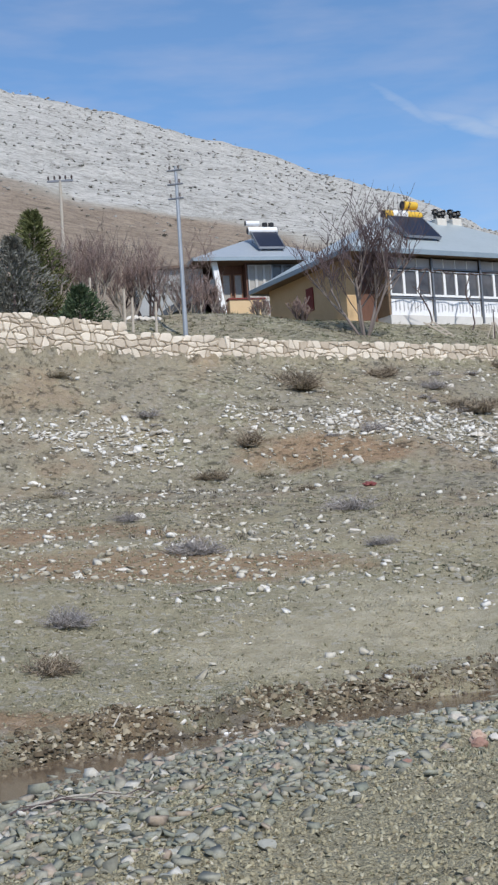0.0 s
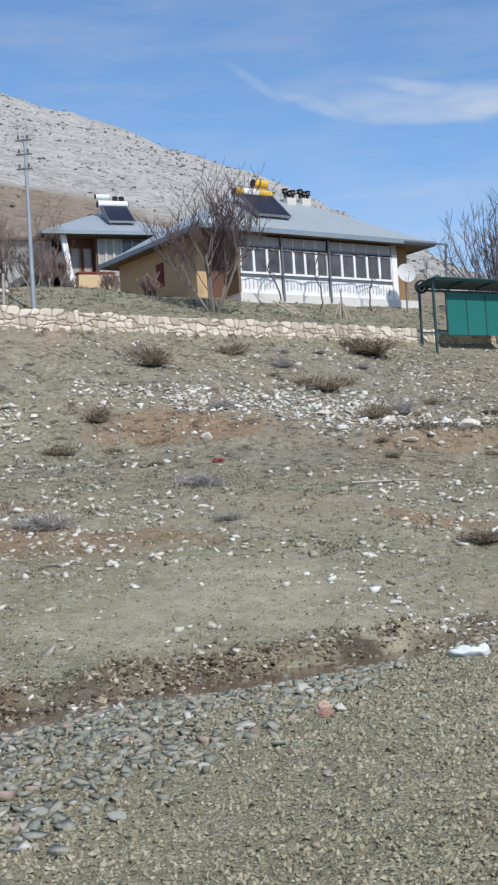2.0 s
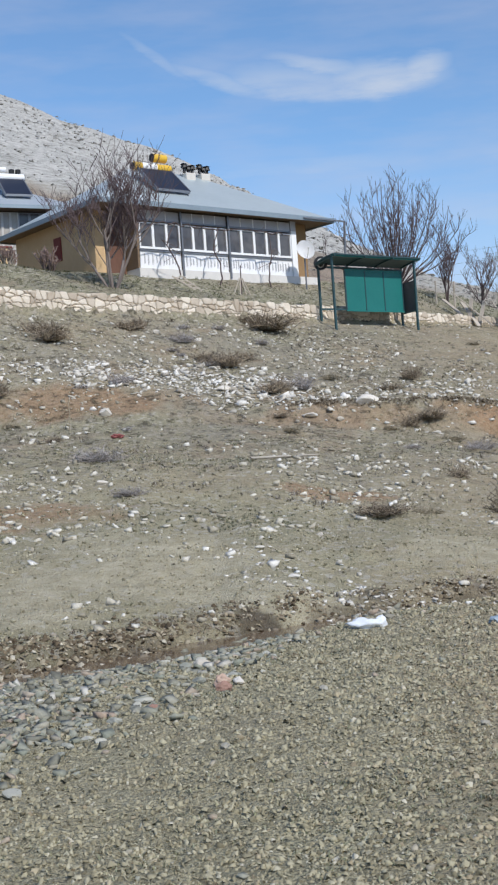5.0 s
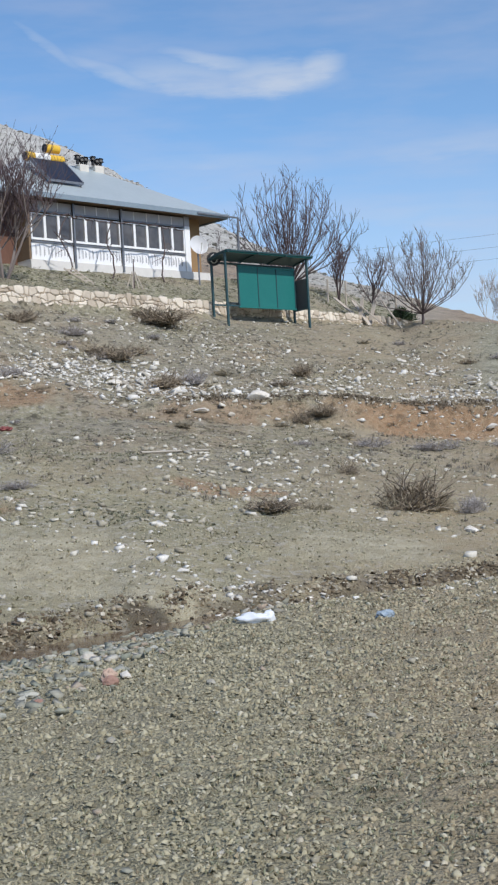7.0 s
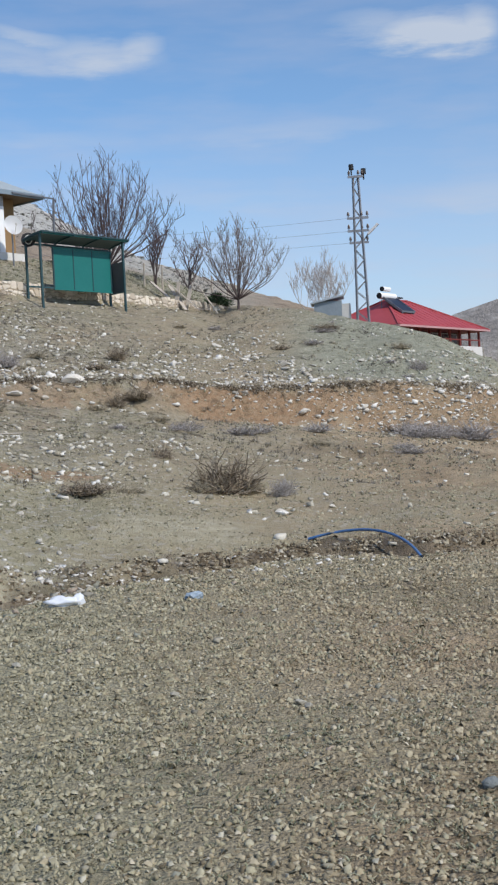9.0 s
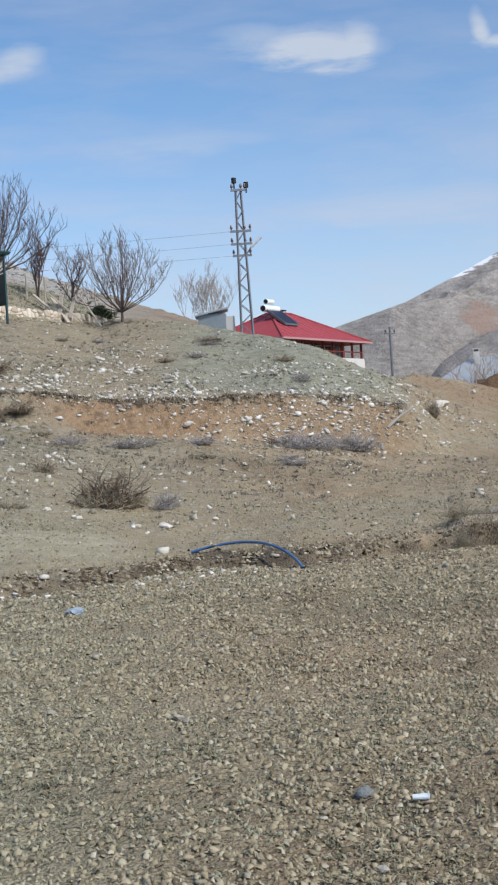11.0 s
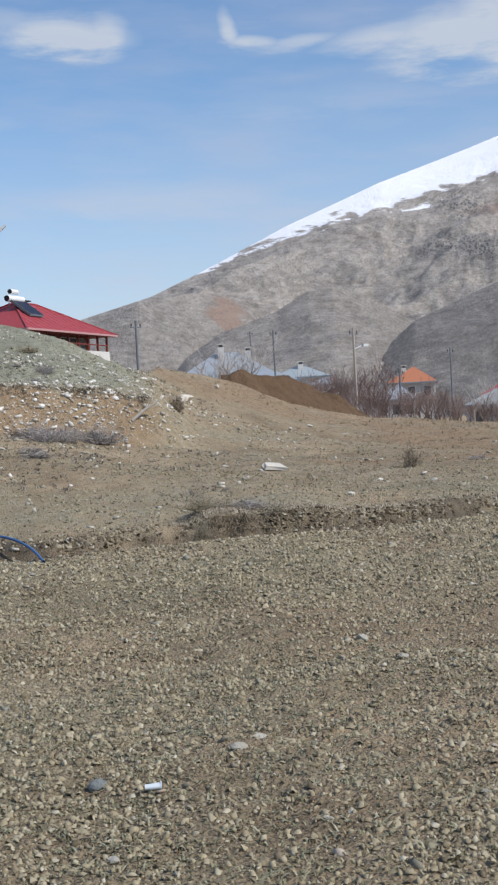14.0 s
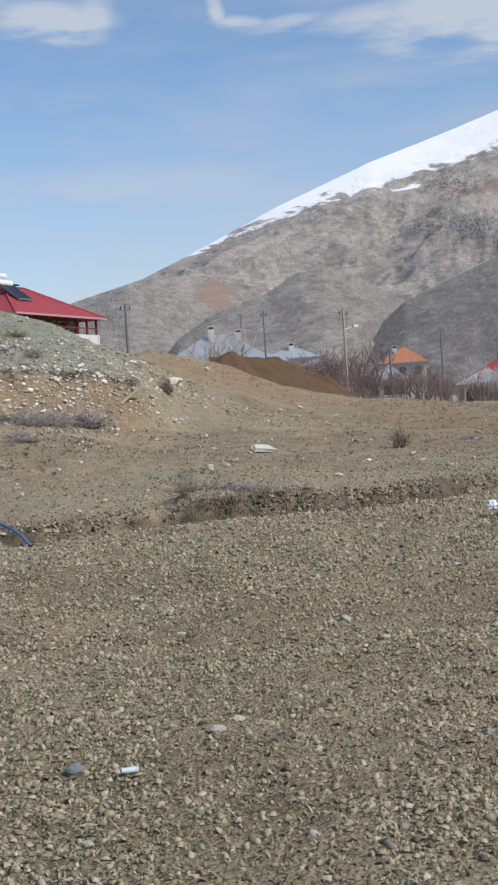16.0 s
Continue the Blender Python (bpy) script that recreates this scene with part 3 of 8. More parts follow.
    belt = belt * (1 - .95 * terrace)
    return earth, gravel, green, damp_shade, rock, belt, np.clip((az - 24) / 8, 0, 1) + (r < 60), bare_soil(x, y), np.clip(mound * (1.1 + .6 * vnoise(x, y, 2.2, 43)), 0, 1)


def make_ground():
    az = np.concatenate([np.arange(-14, 57.0, 0.18), np.arange(57, 346, 4.0)])
    near = 2.4 * (70 / 2.4) ** (np.arange(580) / 579.0)
    r = np.concatenate([[0.02, 0.6, 1.2, 1.8], near, 70 * (4500 / 70) ** (np.arange(1, 110) / 109.0)])
    A, Rr = np.meshgrid(np.radians(az), r)
    X, Y = Rr * np.sin(A), Rr * np.cos(A)
    Z = ground_z(X, Y)
    me = grid_mesh("ground", X, Y, Z, wrap=True)
    e, g, gr, d, k, b, fl, sand, moss = ground_zones(X.ravel(), Y.ravel())
    for name, rgb in (("zone_a", (e, g, gr)), ("zone_b", (d, k, b)), ("zone_c", (np.clip(fl, 0, 1), np.clip((np.hypot(X, Y).ravel() - 21) / 8, 0.15, 1) * curve(np.degrees(A.ravel()), 16, 1.0, 24, .5), sand)), ("zone_d", (moss, e * 0, e * 0))):
        at = me.color_attributes.new(name, "FLOAT_COLOR", "POINT")
        at.data.foreach_set("color", np.stack([*rgb, np.ones_like(e)], 1).astype(np.float32).ravel())
    ob = new("ground", me)
    me.materials.append(M_GROUND)
    return tagged(ob, "stony dry meadow of grey-green soil with bare red earth patches", "ground", kind="structure")


BARE = ((1.9, 16.3, 1.9, 2.3), (.2, 14.6, 1.3, 1.2), (3.0, 14.7, .9, .9), (6.6, 17.4, 1.3, 1.2))
EARTH = ((-2.0, 20.5, 3.2, 1.6), (-3.5, 24.0, 2.4, 1.2), (2.4, 33.5, 2.6, 1.0), (-2.3, 11.6, 1.3, .5), (6.2, 22.8, 1.2, .5), (38, 44, 9, 2.5), (40.5, 46.5, 3.0, 3.2))
make_ground()

# ---- mountain ----
def mountain_material():
    n = Nodes("mountain_slope", 0.95)
    z, cover = n.attr("slope"), n.attr("cover")
    at = n.t.nodes.new("ShaderNodeVertexColor")
    at.layer_name = "lie"
    lie = at.outputs[0]

    def strata(turn, along, across, detail=7, rough=.75):
        m = n.t.nodes.new("ShaderNodeMapping")
        m.inputs["Rotation"].default_value = (0, 0, radians(turn))
        m.inputs["Scale"].default_value = (along, across, 1)
        n.t.links.new(lie, m.inputs["Vector"])
        return n.noise(1.0, detail, rough, m.outputs[0])
    big, fine, grit = n.noise(.03, 10, .75, lie), n.noise(.3, 8, .8, lie), n.noise(.75, 5, .8, lie)
    runs = strata(-24, .02, .11)
    rills = strata(38, .035, .2, 5)
    tone = n.mix(.22, n.mix(.5, big, runs), n.mix(.2, fine, grit))
    # Base tones are greyed to carry the haze of distance.
    col = n.ramp(tone, (.42, (.22, .195, .17)), (.49, (.335, .302, .267)), (.57, (.44, .398, .354)))
    col = n.mix(.5, col, n.ramp(n.mix(.3, n.noise(.10, 6, .68, lie, (1, 1.6, 1)), fine), (.38, .55), (.47, .92), (.54, 1.08), (.64, 1.3)), 'MULTIPLY')
    col = n.mix(n.ramp(rills, (.56, 0.0), (.64, .45)), col, (.19, .175, .16))
    col = n.mix(n.ramp(runs, (.57, 0.0), (.66, .4)), col, (.43, .395, .36))
    col = n.mix(n.math("MULTIPLY", z[1], n.ramp(fine, (.3, .4), (.6, .95))), col, (.36, .235, .175))
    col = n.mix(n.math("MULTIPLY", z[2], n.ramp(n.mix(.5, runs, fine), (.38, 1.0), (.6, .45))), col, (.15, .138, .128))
    dots = n.math("MULTIPLY", n.ramp(n.cells(.30, vec=lie), (.25, 1.0), (.40, 0.0)), n.ramp(n.noise(.05, 5, .7, lie), (.42, 0.0), (.52, .5)))
    col = n.mix(dots, col, (.14, .135, .125))
    clumps = n.math("MULTIPLY", cover[0], n.ramp(n.mix(.5, fine, n.cells(.24, vec=lie)), (.40, .9), (.50, 0.0)))
    col = n.mix(clumps, col, (.095, .098, .10))
    snow = n.ramp(n.mix(.45, z[0], n.mix(.5, n.noise(.16, 10, .9, lie, (1, 2, 1)), strata(62, .12, .5, 5))), (.475, 0.0), (.515, 1.0))
    col = n.mix(snow, col, n.mix(grit, (.80, .82, .87), (.95, .95, .96)))
    n.bump(n.mix(.5, big, fine), .7, 7.0)
    return n.done(col)


def ridge_mesh(name, az0, az1, crest, r_foot, r_top, seed, snow_from=None, patch=None, rough=1.0, dark=0.0, dark_from=44.5, step=.09, rows=190):
    az = np.concatenate([np.arange(az0, min(az1, 57), step), np.arange(57, az1, .5)])
    t = 1 - (1 - np.linspace(0, 1, rows)) ** 1.5
    A, T = np.meshgrid(az, t)
    top = crest(A)
    base = -0.9
    R = r_foot + (r_top * curve(A, 22, .6, 36, .72, 60, 1.3, 95, 1.4) - r_foot) * T
    X, Y = R * np.sin(np.radians(A)), R * np.cos(np.radians(A))
    gully = vnoise(X, Y, 190, seed) + .5 * vnoise(X, Y, 85, seed + 1) + .3 * vnoise(X, Y, 38, seed + 2) + .15 * vnoise(X, Y, 17, seed + 5)
    fall = np.sin(np.pi * np.clip(T, 0, 1)) ** .7 * (1 - .8 * T ** 4)
    el = base + (top - base) * T ** 0.86
    ridge = (1 - 2 * np.abs(vnoise(X + .6 * Y, Y - .6 * X, 330, seed + 13))) + .6 * (1 - 2 * np.abs(vnoise(X, Y, 150, seed + 14))) + .3 * (1 - 2 * np.abs(vnoise(X, Y, 70, seed + 15))) + .2 * (1 - 2 * np.abs(vnoise(X, Y, 33, seed + 16))) + .11 * (1 - 2 * np.abs(vnoise(X, Y, 15, seed + 17)))
    gully = gully + 2.2 * ridge
    Z = R * np.tan(np.radians(el)) + gully * 13 * rough * fall * np.clip((top - base) / 5, 0, 1) + 2 * vnoise(X, Y, 60, seed + 3) * T * (1 - T)
    Rb = R[-1:] * np.array([[1.15], [1.5]])
    X = np.vstack([X, Rb * np.sin(np.radians(A[:2]))])
    Y = np.vstack([Y, Rb * np.cos(np.radians(A[:2]))])
    Z = np.vstack([Z, Z[-1:] * .85, Z[-1:] * 0])
    T = np.vstack([T, T[-1:], T[-1:]])
    A = np.vstack([A, A[:2]])
    me = grid_mesh(name, X, Y, Z)
    f = np.zeros_like(Z)
    if snow_from is not None:
        f = np.clip((T - snow_from(A) + .03 * vnoise(X, Y, 120, seed + 7) + .03 * vnoise(X, Y, 40, seed + 8) + .03 * vnoise(X, Y, 14, seed + 9)) / .22 + .5, 0, 1)
    g = patch(A, T, X, Y) if patch else np.zeros_like(Z)
    at = me.color_attributes.new("lie", "FLOAT_COLOR", "POINT")
    E = np.degrees(np.arctan2(Z, np.hypot(X, Y)))
    at.data.foreach_set("color", np.stack([A.ravel() * 35, E.ravel() * 35, 12 * vnoise(X, Y, 120, seed + 11).ravel(), 0 * f.ravel() + 1], 1).astype(np.float32).ravel())
    w = .6 * vnoise(X, Y, 110, seed + 18)
    brush = np.maximum(np.clip(1.2 - np.hypot((A - 51.6) / 3.2, (E - 7.25 + .12 * (A - 51.6)) / .75) + w, 0, 1), np.clip(1.2 - np.hypot((A - 50.4) / 1.1, (E - 9.0) / .8) + w, 0, 1))
    at = me.color_attributes.new("cover", "FLOAT_COLOR", "POINT")
    at.data.foreach_set("color", np.stack([brush.ravel(), 0 * f.ravel(), 0 * f.ravel(), 0 * f.ravel() + 1], 1).astype(np.float32).ravel())
    at = me.color_attributes.new("slope", "FLOAT_COLOR", "POINT")
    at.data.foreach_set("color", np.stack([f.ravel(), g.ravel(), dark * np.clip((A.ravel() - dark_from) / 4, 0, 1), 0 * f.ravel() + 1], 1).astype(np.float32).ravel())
    return me


M_MOUNTAIN = mountain_material()


def mountain_crest(a):
    return curve(a, 22, 1.0, 30, 3.7, 32.5, 4.8, 33.5, 5.2, 36.6, 6.05, 38.7, 6.95, 42.8, 8.82, 47, 10.4, 51, 11.55, 54.1, 12.5, 60, 14.3, 75, 16, 95, 9)


def mountain_snow(a):
    return curve(a, 22, 1.5, 37.0, 1.04, 38.7, 1.01, 40.2, .985, 41.8, .955, 43.9, .925, 47, .885, 49.5, .86, 51.3, .865, 53.4, .885, 60, .89, 95, .89)


def red_patch(a, t, x, y):
    e = np.hypot((a - 52.8) / 2.5, (t - .66) / .10) + .3 * vnoise(x, y, 60, 92)
    return np.clip((.9 - e) / .6, 0, 1) * .6


def red_knoll(a, t, x, y):
    d = np.hypot((a - 39.95) / 1.15, (t - .83) / .13) + .5 * vnoise(x, y, 45, 91) + .35 * vnoise(x, y, 16, 93)
    return np.clip((1.1 - d) / .4, 0, 1)


def spur_crest(a):
    return curve(a, 34, -.9, 40, .2, 43, 1.3, 45.4, 2.3, 46.6, 3.0, 47.4, 3.65, 48.2, 4.3, 50.8, 5.35, 53.8, 6.45, 60, 8.5, 75, 9, 95, 5)


def west_knoll_crest(a):
    return curve(a, 26, -.9, 30, 2.6, 33.4, 4.75, 36, 5.75, 38.0, 6.12, 39.4, 6.05, 40.9, 5.7, 41.6, 4.9, 43.0, 3.2, 46, .5, 48, -.9)


def east_knoll_crest(a):
    return curve(a, 34, -.9, 36.5, 1.6, 38, 3.3, 39.6, 4.3, 42.1, 5.1, 43.6, 5.95, 44.7, 6.15, 46.4, 5.45, 47.7, 4.6, 50, 3.4, 53, 1.6, 57, -.9)


def make_mountain():
    me = ridge_mesh("mountain", 22, 95, mountain_crest, 900, 2600, 51, mountain_snow, red_patch)
    me.materials.append(M_MOUNTAIN)
    tagged(new("mountain", me), "bare grey-brown mountain with snow along its ridge", "mountain", kind="structure")
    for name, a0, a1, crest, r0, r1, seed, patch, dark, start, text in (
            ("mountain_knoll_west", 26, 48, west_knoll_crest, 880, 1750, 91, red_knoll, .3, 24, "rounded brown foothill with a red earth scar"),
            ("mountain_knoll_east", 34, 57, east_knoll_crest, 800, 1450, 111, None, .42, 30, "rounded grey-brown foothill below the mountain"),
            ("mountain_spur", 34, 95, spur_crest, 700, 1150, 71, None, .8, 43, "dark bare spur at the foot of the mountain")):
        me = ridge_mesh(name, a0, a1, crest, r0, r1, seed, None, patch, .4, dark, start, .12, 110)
        me.materials.append(M_MOUNTAIN)
        tagged(new(name, me), text, "mountain", kind="structure")


make_mountain()


# ---- bare earth bank below the village ----
def make_bank():
    az = np.arange(39.6, 46.6, .06)
    t = np.linspace(0, 1, 26)
    A, T = np.meshgrid(az, t)
    R = crest_line(A)[0] - .5 + 9 * T
    X, Y = R * np.sin(np.radians(A)), R * np.cos(np.radians(A))
    top = EYE_Z + (crest_line(A)[0] + 5) * np.tan(np.radians(curve(A, 39.6, 2.0, 40.3, 2.15, 41.5, 2.08, 42.6, 1.95, 43.3, 1.75, 43.9, 1.3, 45, .75, 46.6, -.5)))
    base = ground_z(X, Y) - .15
    rise = np.clip((T - .12) / .3, 0, 1)
    fall = np.clip((1 - T) / .25, 0, 1)
    Z = base + (np.maximum(top, base) - base) * rise * fall + .28 * vnoise(X, Y, 2.4, 83) * rise + .24 * vnoise(X, Y, .8, 81) * rise + .16 * vnoise(X, Y, .5, 82)
    me = grid_mesh("earth_bank", X, Y, Z)
    me.materials.append(M_BANK)
    tagged(new("earth_bank", me), "dug bank of bare orange-brown earth below the village", "earth bank", kind="structure")


M_BANK = plain("orange_earth", (.085, .052, .03), (.27, .165, .09), 1.6, .95, bump=.9, depth=.25)
make_bank()

# ---- houses ----
def hip_roof(bm, u0, u1, v0, v1, z0, rise, hip=None):
    """A closed hip roof with its ridge along u."""
    h = hip or (v1 - v0) / 2
    vm = (v0 + v1) / 2
    lo = [bm.verts.new(p) for p in ((u0, v0, z0), (u1, v0, z0), (u1, v1, z0), (u0, v1, z0))]
    a, b = bm.verts.new((u0 + h, vm, z0 + rise)), bm.verts.new((max(u1 - h, u0 + h + .05), vm, z0 + rise))
    for f in ((lo[0], lo[1], b, a), (lo[1], lo[2], b), (lo[2], lo[3], a, b), (lo[3], lo[0], a), (lo[3], lo[2], lo[1], lo[0])):
        bm.faces.new(f)
    bmesh.ops.recalc_face_normals(bm, faces=bm.faces)
    return bm


def roof_seams(bm, u0, u1, v0, v1, z0, rise, step=.62, hip=None):
    """Standing seams up the front slope."""
    h = (v1 - v0) / 2
    u = u0 + .3
    while u < u1 - .2:
        e = hip or h
        top = min(u - u0, u1 - u, e) / e
        if top > .08:
            beam(bm, (u, v0 + .02, z0 + .015), (u, v0 + h * top, z0 + rise * top + .008), .025, .02)
        u += step
    return bm


def window(parent, u0, u1, z0, z1, v, frame_mat, bars=1, depth=.08, pane_mat=None, name="window"):
    """A framed window in a wall that faces -v."""
    w = .085
    win = part(name, boxm(u0, u1, v - .02, v + depth, z0, z0 + w), frame_mat, parent)
    part("frame_head", boxm(u0, u1, v - .02, v + depth, z1 - .035, z1), frame_mat, win)
    n = bars + 1
    for k in range(n + 1):
        u = u0 + (u1 - u0) * k / n
        part("mullion", boxm(max(u0, u - w * .62), min(u1, u + w * .62), v - .025, v + depth, z0 + w, z1 - .035), frame_mat, win)
    for k in range(n):
        a, b = u0 + (u1 - u0) * k / n, u0 + (u1 - u0) * (k + 1) / n
        part("pane", boxm(a + w / 2, b - w / 2, v + .03, v + .045, z0 + w, z1 - .035), pane_mat or M_PANE, win)
    return win


def solar_heater(m, width, label, tank_mat, end_mat, rise=1.25, run=1.15, barrels=((.35, .28),), band=None):
    """A roof solar water heater: sloped collector, long tank, small feed tank and stand."""
    t = thing("solar_water_heater", m, label, "water heater", "roof solar water heaters")
    bm = bmesh.new()
    beam(bm, (width / 2, 0, .08), (width / 2, run, rise - .15), width, .09)
    part("collector", bm, M_GLASSY, t, "dark glazed collector panel")
    bm = bmesh.new()
    for u in (0, width):
        beam(bm, (u, -.03, .05), (u, run + .03, rise - .12), .05, .12)
    beam(bm, (0, -.02, .05), (width, -.02, .05), .05, .1)
    part("collector_rim", bm, M_GREYSTEEL, t)
    bm = bmesh.new()
    rod(bm, (-.1, run + .2, rise), (width + .1, run + .2, rise), .175, seg=20)
    bmesh.ops.bevel(bm, geom=[e for e in bm.edges if e.calc_length() < .12], offset=.02, segments=1, affect="EDGES")
    part("tank", bm, tank_mat, t, smooth=False)
    for s, e in ((-.1, -.13), (width + .1, width + .13)):
        part("tank_cap", rod(bmesh.new(), (s, run + .2, rise), (e, run + .2, rise), .155, seg=20), end_mat, t)
    # White band paints the sun's glare on the tank, along with its lettering.
    if band:
        part("tank_band", rod(bmesh.new(), (width * .18, run + .2, rise), (width * .62, run + .2, rise), .179, seg=20), band, t, "pale band of lettering and painted sun glare round the tank")
    for at, rad in barrels:
        bm = rod(bmesh.new(), (width * at - .32, run + .3, rise + .27 + rad * .8), (width * at + .32, run + .3, rise + .27 + rad * .8), rad * .8, seg=18)
        b = part("feed_tank", bm, tank_mat, t)
        part("feed_tank_cap", rod(bmesh.new(), (width * at - .36, run + .3, rise + .27 + rad * .8), (width * at - .32, run + .3, rise + .27 + rad * .8), rad * .78, seg=18), M_BLACK, b)
    bm = bmesh.new()
    for u in (.08, width - .08):
        rod(bm, (u, run + .2, -.9), (u, run + .2, rise - .2), .025, seg=6)
        rod(bm, (u, 0, -.15), (u, 0, .1), .025, seg=6)
        rod(bm, (u, 0, -.05), (u, run + .2, .25), .02, seg=6)
    part("stand", bm, M_GREYSTEEL, t)
    return t


def cowl(bm, u, v, z):
    rod(bm, (u, v, z), (u, v, z + .2), .07, seg=8)
    rod(bm, (u, v, z + .2), (u, v, z + .32), .15, .11, seg=8)
    rod(bm, (u, v, z + .35), (u, v, z + .4), .16, .04, seg=8)


HOUSE = Matrix.Translation((5.74, 48.16, 9.9)) @ Matrix.Rotation(math.atan2(.452, .892), 4, "Z")


def make_porch_house():
    h = thing("house", HOUSE, "ochre house with a glazed white porch and grey hip roof", "house")
    e = 2.32
    # walls: front left of the porch, sides, back, recessed right part
    part("side_wall", boxm(-1.4, -1.15, 1.15, 7.1, -1.0, e), M_OCHRE, h)
    part("front_corner", boxm(-1.42, -.98, .85, 1.15, -1.0, e), M_OCHRE, h)
    # brown wall and added dark panel paint the shade beside the lit corner
    part("front_wall", boxm(-.98, 0, .88, 1.15, -1.0, e), M_BROWNWALL, h)
    part("front_door", boxm(-.86, -.1, .82, .87, -.55, 1.75, .01), M_WOODWALL, h, "dark panel standing in for shade on the front wall")
    part("inner_wall", boxm(0, 7.8, 2.0, 2.25, -1.0, e), M_BROWNWALL, h, "brown plastered wall behind the porch")
    part("right_wall", boxm(7.9, 8.75, .35, .6, -1.0, e), M_BROWNWALL, h, "brown plastered wall beside the porch")
    part("end_wall", boxm(8.55, 8.75, .6, 7.1, -1.0, e), M_BROWNWALL, h)
    part("back_wall", boxm(-1.15, 8.8, 6.9, 7.1, -1.0, e), M_OCHRE, h)
    sh = part("shutter", boxm(-1.46, -1.4, 3.35, 3.9, .8, 1.75, .01), M_REDWOOD, h, "closed dark red window shutter")
    part("batten", boxm(-1.48, -1.46, 3.35, 3.9, 1.25, 1.31), M_REDWOOD, sh)
    part("shutter", boxm(-1.46, -1.4, 6.1, 6.5, .6, 1.05, .01), M_REDWOOD, h)
    # roof
    part("roof", hip_roof(bmesh.new(), -2.0, 9.6, -.5, 7.75, e + .12, 2.42), M_ZINC, h, "pale grey metal sheet hip roof")
    bm = bmesh.new()
    box(bm, -2.03, 9.63, -.55, -.5, e - .04, e + .15)
    box(bm, -2.03, 9.63, 7.75, 7.8, e - .04, e + .15)
    box(bm, -2.05, -2.0, -.5, 7.75, e - .04, e + .15)
    box(bm, 9.6, 9.65, -.5, 7.75, e - .04, e + .15)
    part("fascia", bm, M_ZINCEDGE, h, "blue-grey eaves board")
    part("soffit", boxm(-1.98, 9.58, -.47, 7.7, e + .02, e + .08), M_SOFFIT, h)
    # glazed porch
    part("porch_floor", boxm(-.05, 9.0, -.05, 2.0, -1.0, 0), M_PLINTHWHITE, h)
    posts = (0.0, 1.97, 4.28, 7.62)
    n = (3, 4, 5)
    for k in range(3):
        a, b = posts[k] + .05, posts[k + 1] - .02
        pn = part("porch_panel", boxm(a, b, .02, .08, -.14, .66, .01), M_WHITEPANEL, h, "white lattice parapet panel with dark slits")
        rng = random.Random(5 + k)
        u = a + .18
        while u < b - .1:
            bm = bmesh.new()
            s = rng.uniform(.14, .28)
            box(bm, u - .012, u + .012, .008, .02, .34 - s * .8, .34 + s)
            box(bm, u + .03, u + .045, .01, .021, .30 - s * .4, .32 + s * .8)
            part("slit", bm, M_SLIT, pn)
            u += rng.uniform(.11, .2)
        part("sill", boxm(a, b, -.02, .12, .66, .72), M_GREYSTEEL, h)
        win = window(h, a, b, .76, 1.78, .02, M_WHITE, n[k] - 1)
        part("transom", boxm(a, b, 0, .08, 1.84, 1.9), M_GREYSTEEL, h)
        part("fanlight", boxm(a, b, .03, .05, 1.9, e - .06), M_FANLIGHT_SHADE, h, "fanlight strip greyed by painted eave shade")
        m = (b - a) / n[k]
        for j in range(1, n[k]):
            part("fanlight_bar", boxm(a + m * j - .015, a + m * j + .015, .005, .06, 1.9, e - .06), M_WHITE, h)
        part("curtain", boxm(a + .05, b - .05, .35, .37, .8, 1.75), M_CURTAIN, h)
    part("porch_end", boxm(7.62, 7.9, -.02, .12, 0, 1.9, .01), M_WHITE, h, "white porch corner panel")
    part("porch_end_head", boxm(7.62, 7.9, .0, .1, 1.9, e), M_FANLIGHT_SHADE, h)
    part("porch_side", boxm(7.82, 7.88, .12, 2.0, 0, 1.9), M_WHITE, h)
    part("porch_left_end", boxm(-.06, .03, .02, .9, 0, e), M_SOFFIT, h, "dark brown porch end")
    for u in posts[1:3]:
        part("porch_post", boxm(u - .035, u + .035, -.12, -.05, -.25, e - .05), M_GREYSTEEL, h, "slim grey steel post")
    bm = boxm(7.9, 10.15, -.62, -.56, e + .02, e + .08)
    part("porch_beam", bm, M_GREYSTEEL, h)
    bm = bmesh.new()
    rod(bm, (9.95, -.6, -1.2), (10.15, -.6, e + .05), .05, seg=8)
    part("corner_post", bm, M_GREYSTEEL, h, "leaning dark steel post")
    # chimneys
    for u, v, top in ((4.95, 3.3, 2.62), (5.85, 3.45, 2.7)):
        c = part("chimney", boxm(u - .24, u + .24, v - .22, v + .22, e + 1.6, e + top - .1, .02), M_CHIMNEY, h, "pale plastered chimney with dark cowls")
        for du in (-.24, .02, .27):
            bm = bmesh.new()
            cowl(bm, u + du, v + .3 * du, e + top - .14 + .25 * abs(du))
            part("cowl", bm, M_BLACK, c, "dark metal chimney cowl")
    return h


make_porch_house()
E_ROOF = 2.32
solar_heater(HOUSE @ pose(1.5, .75, E_ROOF + .95), 1.6, "solar water heater with yellow tanks on a roof slope", M_YELLOW, M_BLACK, 1.3, 1.2, ((.78, .22),), M_WHITE)


